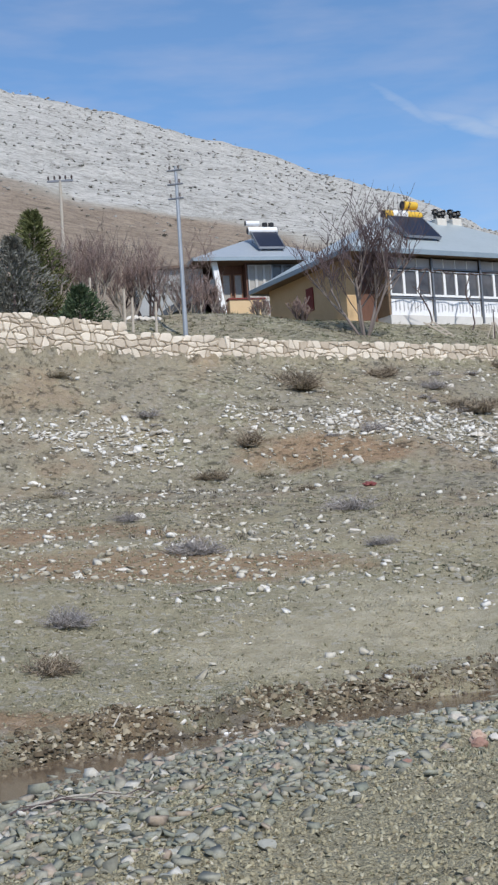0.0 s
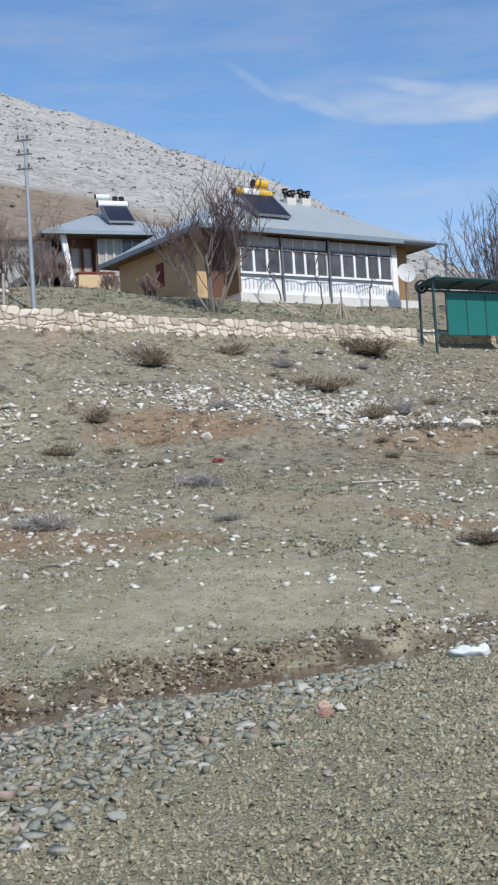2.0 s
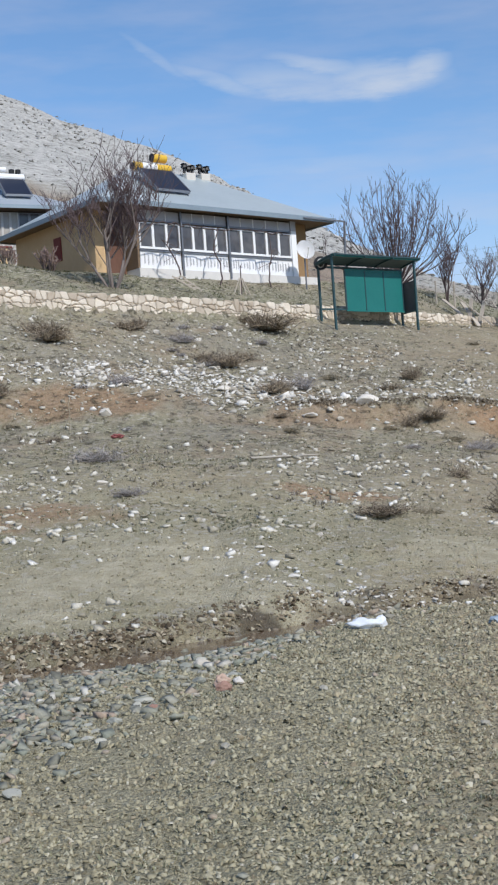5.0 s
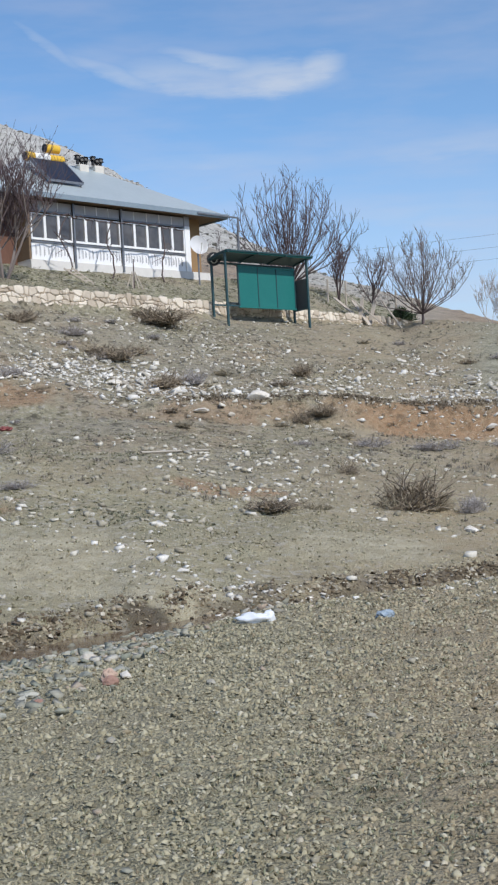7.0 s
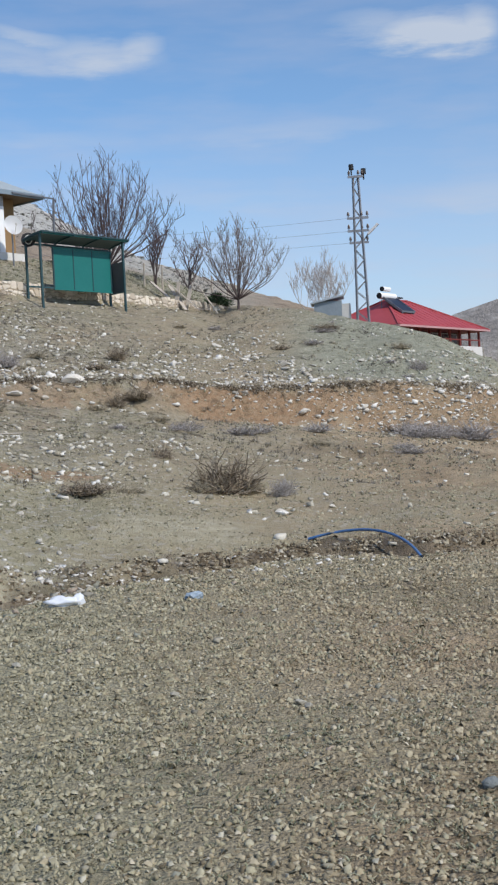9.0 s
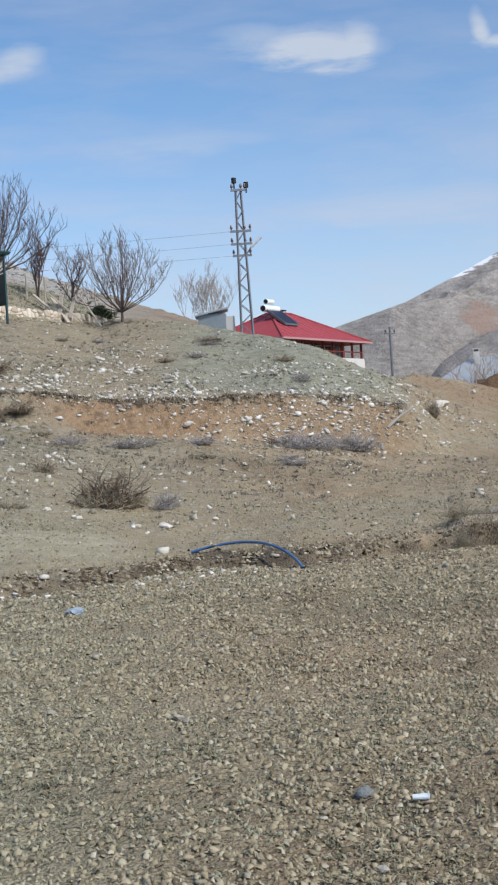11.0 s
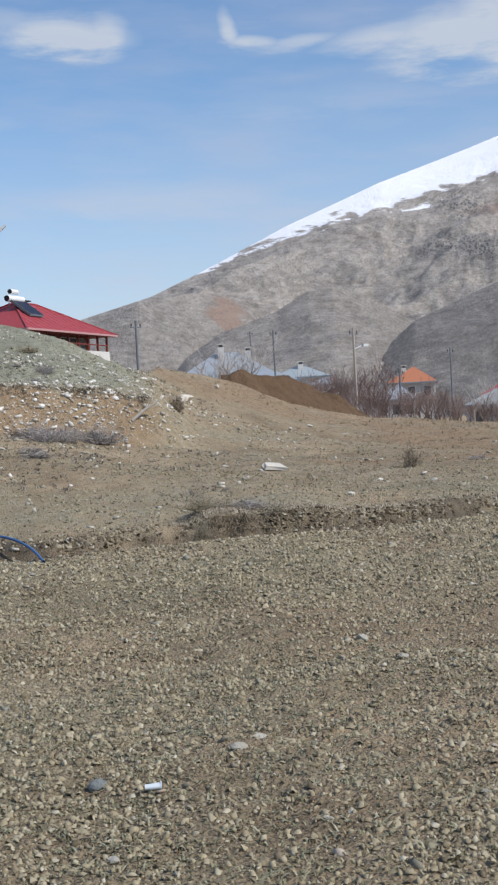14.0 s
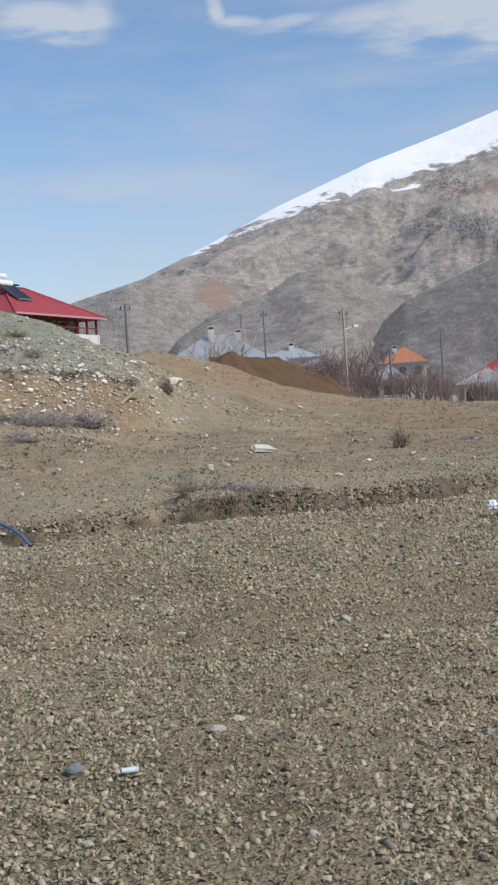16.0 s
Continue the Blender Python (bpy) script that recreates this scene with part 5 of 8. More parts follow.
def make_mast():
    r = 60.0
    p = polar(29.6, r)
    top = 1.6 + r * math.tan(radians(11.38)) - p.z
    t = thing("lattice_mast", Matrix.Translation(p) @ Matrix.Rotation(radians(-28), 4, "Z"), "galvanised lattice steel power mast with insulators and a street lamp", "power mast")

    def half(z):
        return .36 - (.36 - .12) * z / top
    for sx in (-1, 1):
        for sy in (-1, 1):
            bm = bmesh.new()
            beam(bm, (sx * half(0), sy * half(0), -1.2), (sx * half(top), sy * half(top), top), .075, .075)
            part("leg", bm, M_MAST, t)
    n = 20
    for k in range(n):
        z0, z1 = top * k / n, top * (k + 1) / n
        a, b = half(z0), half(z1)
        s = 1 if k % 2 else -1
        bm = bmesh.new()
        beam(bm, (-s * a, -a, z0), (s * b, -b, z1), .05, .03)
        beam(bm, (-s * a, a, z0), (s * b, b, z1), .05, .03)
        beam(bm, (-a, s * a, z0), (-b, -s * b, z1), .03, .05)
        beam(bm, (a, s * a, z0), (b, -s * b, z1), .03, .05)
        part("bracing", bm, M_MAST, t)
    for z, w, lo in ((top - .02, .36, 0), (top - 1.95, .5, 1), (top - 2.55, .5, 1), (top - 3.1, .45, 1), (1.35, .55, 1)):
        a = part("crossarm", boxm(-w, w, -.2, -.12, z - .05, z + .05), M_MAST, t)
        if z > 2:
            for x in (-w + .06, w * .35, w - .06):
                bm = bmesh.new()
                insulator(bm, x, -.16, z + .05, 1.25)
                part("insulator", bm, M_CERAMIC, a)
    for x, y, dz in ((-.18, -.1, .32), (.38, -.05, .1)):
        bm = bmesh.new()
        rod(bm, (x, y, top + dz - .25), (x, y, top + dz + .02), .04, seg=6)
        rod(bm, (x, y, top + dz), (x, y, top + dz + .25), .12, seg=10)
        part("surge_arrester", bm, M_BLACK, t, "black cylindrical arrester")
    bm = bmesh.new()
    rod(bm, (.2, -.2, top - 3.05), (.5, -.25, top - 2.65), .03, seg=6)
    la = part("lamp_arm", bm, M_MAST, t)
    bm = bmesh.new()
    beam(bm, (.42, -.25, top - 2.75), (.92, -.3, top - 2.3), .18, .1)
    part("lamp_head", bm, M_LAMP, la, "pale street lamp head")
    bm = bmesh.new()
    beam(bm, (-.62, -.1, .2), (-.62, -.1, 2.0), .05, .05)
    beam(bm, (-1.0, -.1, 1.6), (-.3, -.1, 1.7), .05, .05)
    beam(bm, (.45, -.2, .1), (.45, -.2, 1.35), .09, .09)
    part("stay", bm, M_MAST, t)
    return p, top


def wooden_pole(az, r, h, label, lamp=False):
    p = polar(az, r)
    t = thing("utility_pole", Matrix.Translation(p), label, "utility pole", "village utility poles")
    part("shaft", rod(bmesh.new(), (0, 0, -.5), (0, 0, h), .10, .075, seg=8), M_LOG if lamp else M_GREYSTEEL, t)
    a = part("crossarm", boxm(-.42, .42, -.04, .04, h - .48, h - .4), M_GREYSTEEL, t)
    for x in (-.36, .36):
        bm = bmesh.new()
        insulator(bm, x, 0, h - .4, 1.1)
        part("insulator", bm, M_CERAMIC, a)
    if lamp:
        bm = bmesh.new()
        beam(bm, (.1, 0, h - 1.5), (.9, -.1, h - 1.2), .08, .06)
        box(bm, .75, 1.25, -.25, .05, h - 1.35, h - 1.15)
        part("lamp", bm, M_LAMP, t, "pale street lamp")


make_power_pole()
make_far_pole()
mast_at, mast_top = make_mast()


def ground_to(az, r, el):
    return 1.6 + r * math.tan(radians(el)) - polar(az, r).z


wooden_pole(35.92, 85, ground_to(35.92, 85, 4.93), "dark slender utility pole beside a fence")
wooden_pole(45.6, 92, ground_to(45.6, 92, 4.07), "tall weathered wooden utility pole with a street lamp", True)
wooden_pole(49.8, 120, ground_to(49.8, 120, 2.94), "grey utility pole among village roofs")
wooden_pole(47.55, 96, ground_to(47.55, 96, 2.15), "short dark utility pole")
wooden_pole(42.0, 120, ground_to(42.0, 120, 4.2), "dark utility pole behind a house")
wooden_pole(40.95, 160, ground_to(40.95, 160, 4.2), "dark utility pole behind a house")
wooden_pole(52.2, 150, ground_to(52.2, 150, 2.3), "grey utility pole among village roofs")


def wire(a, b, sag, label):
    n = 24
    bm = bmesh.new()
    pts = [Vector(a).lerp(Vector(b), k / n) - Vector((0, 0, 4 * sag * (k / n) * (1 - k / n))) for k in range(n + 1)]
    for p, q in zip(pts, pts[1:]):
        rod(bm, p, q, .007, seg=3)
    ob = link("overhead_wire", bm, M_GREYSTEEL)
    tagged(ob, label, "wire", "overhead wires")


for k, dz in enumerate((1.95, 2.55, 3.1)):
    a = mast_at + Vector((-.4, 0, mast_top - dz))
    wire(a, (-20, 95, a.z + 5.0 + k * .2), 1.2, "thin grey overhead wire strung from the mast")

# places of single stones, shrubs and stone heaps: x, y, then size
SHRUBS_A = (
    (-1.09, 21.77, 1.06, 0.43, "grey"), (-2.33, 16.03, 0.86, 0.34, "grey"), (-2.12, 13.58, 0.61, 0.3, "brown"), (1.53, 37.97, 1.22, 0.64, "brown"),
    (0.13, 34.06, 0.94, 0.6, "brown"), (-2.7, 35.18, 0.82, 0.31, "grey"), (5.79, 39.49, 0.92, 0.43, "grey"), (4.64, 40.62, 0.82, 0.46, "brown"),
    (-1.08, 32.33, 0.79, 0.34, "brown"), (1.96, 26.01, 1.15, 0.39, "grey"), (-2.48, 25.57, 0.8, 0.25, "grey"), (9.46, 43.05, 2.16, 0.82, "brown"),
    (7.65, 34.34, 1.03, 0.53, "brown"), (8.44, 34.79, 0.79, 0.54, "grey"), (6.28, 37.42, 1.01, 0.44, "brown"), (8.98, 43.51, 1.19, 0.59, "brown"),
    (1.51, 38.47, 1.03, 0.58, "brown"), (8.9, 20.8, 1.3, 0.84, "brown"), (8.58, 20.94, 0.7, 0.5, "straw"), (9.55, 20.94, 0.61, 0.41, "straw"),
)
SHRUBS_B = (
    (6.35, 20.41, 1.04, 0.26, "brown"), (7, 20.58, 0.57, 0.19, "straw"), (9.98, 20.81, 0.61, 0.45, "grey"), (9.24, 24.69, 0.47, 0.37, "brown"),
    (12.08, 35.75, 0.83, 0.57, "brown"), (6.56, 37.15, 1.17, 0.47, "brown"), (4.33, 40.25, 0.99, 0.47, "brown"), (3.45, 34.93, 0.78, 0.44, "grey"),
    (10.54, 31.66, 0.59, 0.44, "brown"), (11.02, 31.9, 0.89, 0.36, "brown"), (2.15, 21.89, 0.58, 0.19, "grey"), (20.6, 33.01, 0.59, 0.48, "grey"),
    (16.94, 31.08, 0.47, 0.69, "brown"), (18.13, 28.74, 1.05, 0.54, "grey"), (20.26, 30.07, 1.44, 0.71, "grey"), (21.05, 30.11, 0.97, 0.71, "grey"),
    (12.87, 28.6, 0.97, 0.31, "grey"), (11.39, 28.99, 1.1, 0.3, "grey"), (15.01, 29.13, 0.87, 0.29, "grey"), (18.06, 29.59, 0.92, 0.55, "grey"),
)
SHRUBS_C = (
    (18.68, 29.14, 0.92, 0.55, "grey"), (25.69, 33.19, 0.56, 0.82, "brown"), (23.33, 20.98, 0.42, 0.67, "brown"), (25.61, 20.81, 0.53, 0.2, "grey"),
    (12.3, 15.3, 0.3, 0.3, "straw"), (12.25, 14.95, 0.9, 0.24, "straw"), (12.62, 14.7, 0.8, 0.2, "grey"), (12.95, 14.5, 0.9, 0.2, "straw"), (11.2, 14, 0.3, 0.4, "straw"),
)
SHRUBS = SHRUBS_A + SHRUBS_B + SHRUBS_C
ROCKS_A = (
    (-1.78, 20.07, 0.23), (-4.42, 34.6, 0.37), (1.79, 23.26, 0.26), (5.19, 40.37, 0.4),
    (6.41, 39.84, 0.29), (2.71, 32.55, 0.52), (-0.94, 24.87, 0.14), (-2.16, 20.42, 0.18),
    (-5.37, 31.5, 0.34), (-5.54, 31.23, 0.25), (-3.03, 16.1, 0.13), (-1.83, 32.99, 0.26),
    (-1.68, 34.12, 0.27), (-0.11, 17.52, 0.09), (-0.3, 8.45, 0.08), (-0.67, 8.48, 0.09),
    (-0.2, 8.69, 0.08), (-2.29, 25.95, 0.35), (-4.23, 30.15, 0.19), (7.99, 32.14, 0.44),
    (8.74, 31.98, 0.32), (3.53, 15.65, 0.17), (3.02, 19.48, 0.14), (3.42, 17.17, 0.14),
    (6.16, 34.26, 0.4), (1.58, 10.94, 0.17), (2.09, 8.6, 0.09), (1.2, 7.46, 0.09),
)
ROCKS_B = (
    (0.63, 12.06, 0.09), (9.67, 32.63, 0.69), (4.18, 14.83, 0.12), (16.68, 39.29, 0.34),
    (4.06, 13.5, 0.15), (1.73, 9.96, 0.16), (4.61, 18.53, 0.14), (3.91, 18.48, 0.12),
    (8.98, 18.77, 0.28), (13, 36.85, 0.24), (13.15, 34, 0.26), (16.47, 35.85, 0.31),
    (15.42, 35.18, 0.27), (16.89, 34.61, 0.34), (8.91, 18.6, 0.24), (8.35, 18.06, 0.12),
    (10.15, 19.22, 0.15), (15.65, 30.99, 0.4), (5.81, 13.52, 0.12), (6.74, 13.43, 0.12),
    (2.66, 7.09, 0.07), (3.25, 6.5, 0.09), (1.23, 5.07, 0.05), (18.01, 30.25, 0.31),
    (17.46, 30.77, 0.25), (7.4, 12.17, 0.11), (16.79, 39.73, 0.31), (19.54, 34.63, 0.32),
)
ROCKS_C = (
    (16.69, 34.2, 0.34), (20.91, 23.27, 0.64), (3.86, 6.3, 0.04), (2.67, 3.75, 0.07),
    (3.25, 6.59, 0.09), (29.1, 37.41, 0.63), (37.56, 39.57, 0.34), (21.02, 18.51, 0.22),
    (20.15, 17.45, 0.2), (19.73, 18.58, 0.19), (15.59, 15.37, 0.17), (15.18, 14.11, 0.11),
    (20.29, 16.25, 0.14), (14.12, 10.72, 0.14), (29.99, 38.43, 0.73), (4.79, 3.62, 0.07),
    (6.77, 6.49, 0.13), (6.26, 5.63, 0.09), (4.04, 4.68, 0.11), (4.24, 4.76, 0.09),
    (4.17, 3.26, 0.06), (3.47, 3.46, 0.05), (9.16, 7.45, 0.12), (37.97, 28.96, 0.29),
    (36.81, 36.68, 0.28), (23.1, 30.39, 0.24), (36.9, 44.91, 0.41), (26.71, 36.47, 0.36),
)
ROCKS = ROCKS_A + ROCKS_B + ROCKS_C
HEAPS_A = (
    (-3.6, 33.6, 0.9, 0.78, 85, 0.22), (-5.6, 33.4, 0.75, 0.33, 30, 0.15), (-3, 34.3, 0.61, 0.5, 25, 0.15), (0.3, 35.5, 0.55, 0.67, 35, 0.16),
    (2.5, 35.5, 0.79, 0.69, 50, 0.2), (4.1, 35.5, 0.95, 0.87, 60, 0.18), (6.1, 35.1, 0.95, 1.39, 60, 0.2), (6.5, 35.4, 0.88, 1.98, 70, 0.25),
    (7.8, 33.3, 0.76, 1.36, 40, 0.25), (7, 34.8, 0.94, 1.99, 60, 0.25), (4.1, 35.6, 0.95, 1.43, 40, 0.2), (11, 33.6, 0.94, 1.9, 40, 0.2),
    (15.3, 33.3, 1.46, 2.42, 70, 0.25), (16, 39.3, 0.94, 2.46, 30, 0.25),
)
HEAPS_B = (
    (15.8, 35.6, 1.03, 2.5, 50, 0.3), (15.4, 32.1, 0.79, 0.72, 40, 0.25), (17.3, 30.8, 0.94, 0.3, 50, 0.25), (17.9, 33.5, 1.01, 2.08, 30, 0.2),
    (21.6, 30.6, 0.99, 0.4, 60, 0.2), (15.2, 32.2, 0.95, 1.03, 40, 0.2), (18.3, 30.6, 1.26, 0.32, 40, 0.2), (28.8, 37.2, 1.25, 2.5, 40, 0.25),
    (21.8, 31.2, 1.2, 1.2, 50, 0.22), (23.3, 32.6, 1.1, 1.3, 40, 0.22), (20.3, 30.6, 1.2, .5, 50, 0.2), (19.2, 31.4, 1.4, .6, 50, 0.2), (24.6, 34.4, 1.0, 1.2, 24, 0.2),
    (3.6, 15.8, 0.43, 1.59, 30, 0.08), (4.1, 15, 0.41, 0.5, 14, 0.07), (4.5, 14.9, 0.41, 0.25, 10, 0.07), (7.3, 14.2, 0.62, .8, 10, 0.06),
    (6.5, 14, 0.8, 1.08, 14, 0.06), (-0.5, 11.8, 0.46, 0.17, 8, 0.05),
)
HEAPS = HEAPS_A + HEAPS_B

# ---- loose stones and low growth ----
RNG = np.random.default_rng(7)


def shape_octa():
    co = np.array([(1, 0, 0), (0, 1, 0), (-1, 0, 0), (0, -1, 0), (0, 0, 1), (0, 0, -1)], float)
    fa = np.array([(0, 1, 4), (1, 2, 4), (2, 3, 4), (3, 0, 4), (1, 0, 5), (2, 1, 5), (3, 2, 5), (0, 3, 5)])
    return co, fa


def shape_block():
    co = np.array([(x, y, z) for x in (-1, 1) for y in (-1, 1) for z in (-1, 1)], float) * .72
    fa = np.array([(0, 1, 3), (0, 3, 2), (4, 6, 7), (4, 7, 5), (0, 4, 5), (0, 5, 1), (2, 3, 7), (2, 7, 6), (0, 2, 6), (0, 6, 4), (1, 5, 7), (1, 7, 3)])
    return co, fa


def shape_ico():
    g = (1 + 5 ** .5) / 2
    co = np.array([(-1, g, 0), (1, g, 0), (-1, -g, 0), (1, -g, 0), (0, -1, g), (0, 1, g), (0, -1, -g), (0, 1, -g), (g, 0, -1), (g, 0, 1), (-g, 0, -1), (-g, 0, 1)], float)
    co /= np.linalg.norm(co[0])
    fa = np.array([(0, 11, 5), (0, 5, 1), (0, 1, 7), (0, 7, 10), (0, 10, 11), (1, 5, 9), (5, 11, 4), (11, 10, 2), (10, 7, 6), (7, 1, 8), (3, 9, 4), (3, 4, 2), (3, 2, 6), (3, 6, 8), (3, 8, 9), (4, 9, 5), (2, 4, 11), (6, 2, 10), (8, 6, 7), (9, 8, 1)])
    return co, fa


def shape_chip():
    """A chip of earth with a broken flat top; open below, where it sits in the soil."""
    co = np.array([(1, 0, -.5), (0, 1, -.5), (-1, 0, -.5), (0, -1, -.5), (.55, .2, .6), (-.35, .5, .6), (-.2, -.55, .6)], float)
    fa = np.array([(0, 1, 4), (1, 5, 4), (1, 2, 5), (2, 6, 5), (2, 3, 6), (3, 0, 6), (0, 4, 6), (4, 5, 6)])
    return co, fa


def stones_mesh(name, x, y, size, shape, material, flat=.55, sink=.3, rag=.34):
    """Uneven stones of the given sizes on the ground, joined."""
    co, fa = shape
    n, k = len(x), len(co)
    p = co[None] * (1 + RNG.uniform(-.3, .3, (n, k, 1))) + RNG.uniform(-rag, rag, (n, k, 3))
    p = p * np.stack([RNG.uniform(.75, 1.3, n), RNG.uniform(.6, 1.0, n), RNG.uniform(flat * .6, flat * 1.4, n)], 1)[:, None, :]
    a, b = RNG.uniform(0, 6.283, n)[:, None], RNG.normal(0, .4, n)[:, None]
    px, py, pz = p[..., 0], p[..., 1], p[..., 2]
    px, pz = px * np.cos(b) - pz * np.sin(b), px * np.sin(b) + pz * np.cos(b)
    px, py = px * np.cos(a) - py * np.sin(a), px * np.sin(a) + py * np.cos(a)
    s = (size / 2)[:, None]
    z = ground_z(x, y)[:, None] + s * flat * (1 - sink)
    out = np.stack([x[:, None] + px * s, y[:, None] + py * s, z + pz * s], -1).reshape(-1, 3)
    faces = (fa[None] + (np.arange(n) * k)[:, None, None]).reshape(-1, 3)
    return joined(name, out, faces, material)


def in_view(n, r0, r1, a0=-13.5, a1=56.5, power=2.0):
    """Random places in a sector, evenly by area (power 2) or closer in (less)."""
    r = (r0 ** power + (r1 ** power - r0 ** power) * RNG.random(n)) ** (1 / power)
    a = np.radians(RNG.uniform(a0, a1, n))
    return r * np.sin(a), r * np.cos(a)


def blades_mesh(name, x, y, z, height, count, material, spread=.6, width=.006, droop=.4, lift=1.0):
    """Tufts of thin bent blades, each three triangles; lift below 1 lays them flat."""
    n = len(x)
    m = n * count
    X, Y, Z, Hh = (np.repeat(v, count) for v in (x, y, z, height))
    a = RNG.uniform(0, 6.283, m)
    lean = RNG.uniform(.1, spread, m)
    Hb = Hh * RNG.uniform(.5, 1.1, m)
    dx, dy = np.cos(a) * lean, np.sin(a) * lean
    off = RNG.normal(0, .25, (2, m)) * Hh
    bx, by = X + off[0], Y + off[1]
    wx, wy = -np.sin(a) * width * (.6 + Hh * 4), np.cos(a) * width * (.6 + Hh * 4)
    mid = np.stack([bx + dx * Hb * .5, by + dy * Hb * .5, Z + Hb * .55 * lift], 1)
    tip = np.stack([bx + dx * Hb * 1.2, by + dy * Hb * 1.2, Z + Hb * (1 - droop * lean) * lift], 1)
    b0 = np.stack([bx - wx, by - wy, Z - .01], 1)
    b1 = np.stack([bx + wx, by + wy, Z - .01], 1)
    co = np.stack([b0, b1, mid + np.stack([wx, wy, 0 * wx], 1) * .8, mid - np.stack([wx, wy, 0 * wx], 1) * .8, tip], 1).reshape(-1, 3)
    k = np.arange(m)[:, None, None] * 5
    fa = (np.array([(0, 1, 2), (0, 2, 3), (3, 2, 4)])[None] + k).reshape(-1, 3)
    return joined(name, co, fa, material)


def pebble_material(name, stops):
    n = Nodes(name, .9)
    col = n.ramp(n.island(), *stops)
    col = n.mix(.6, col, n.ramp(n.noise(40, 4), (.3, .55), (.7, 1.0)), "MULTIPLY")
    n.bump(n.noise(90, 3), .4, .006)
    return n.done(col)


M_GRAVEL = pebble_material("mixed_gravel", ((.0, (.17, .165, .13)), (.22, (.31, .30, .235)), (.45, (.255, .27, .215)), (.62, (.39, .365, .29)), (.78, (.32, .325, .265)), (.9, (.41, .32, .245)), (.97, (.52, .49, .42)), (1.0, (.68, .65, .58))))
M_PEBBLE = pebble_material("mixed_pebbles", ((.0, (.22, .20, .15)), (.35, (.36, .325, .24)), (.55, (.31, .31, .25)), (.85, (.44, .39, .295)), (.96, (.43, .33, .25)), (1.0, (.66, .62, .53))))
M_BANKCLOD = pebble_material("bank_clods", ((.0, (.08, .058, .035)), (.4, (.17, .13, .082)), (.7, (.31, .255, .17)), (.92, (.44, .385, .28)), (1.0, (.6, .55, .45))))
M_CLOD = pebble_material("earth_clods", ((.0, (.17, .15, .095)), (.3, (.34, .305, .20)), (.7, (.43, .39, .265)), (.95, (.48, .44, .315)), (1.0, (.58, .54, .43))))
M_CLODBROWN = pebble_material("brown_earth_clods", ((.0, (.15, .118, .072)), (.3, (.33, .275, .18)), (.7, (.44, .375, .25)), (.95, (.50, .435, .305)), (1.0, (.60, .54, .42))))
M_PALE = pebble_material("pale_field_stones", ((.0, (.30, .27, .20)), (.3, (.47, .43, .345)), (.65, (.66, .615, .525)), (1.0, (.84, .805, .74))))
M_RUBBLE = pebble_material("white_rubble", ((.0, (.38, .345, .29)), (.3, (.60, .56, .49)), (.7, (.78, .74, .675)), (1.0, (.88, .855, .805))))
M_STRAW = pebble_material("dry_grass", ((.0, (.22, .185, .11)), (.3, (.33, .29, .18)), (.6, (.44, .39, .26)), (.85, (.28, .29, .165)), (1.0, (.56, .51, .37))))
M_SPROUT = pebble_material("grey_green_sprouts", ((.0, (.10, .095, .055)), (.35, (.20, .205, .12)), (.7, (.32, .325, .215)), (1.0, (.45, .44, .33))))
M_HERB = pebble_material("grey_green_herb", ((.0, (.16, .15, .08)), (.4, (.26, .245, .145)), (.75, (.35, .33, .21)), (1.0, (.45, .43, .30))))


def stuff(name, me, label, category):
    return tagged(new(name, me), label, category, kind="stuff")


def keep(x, y, p):
    k = RNG.random(len(x)) < p
    return x[k], y[k]


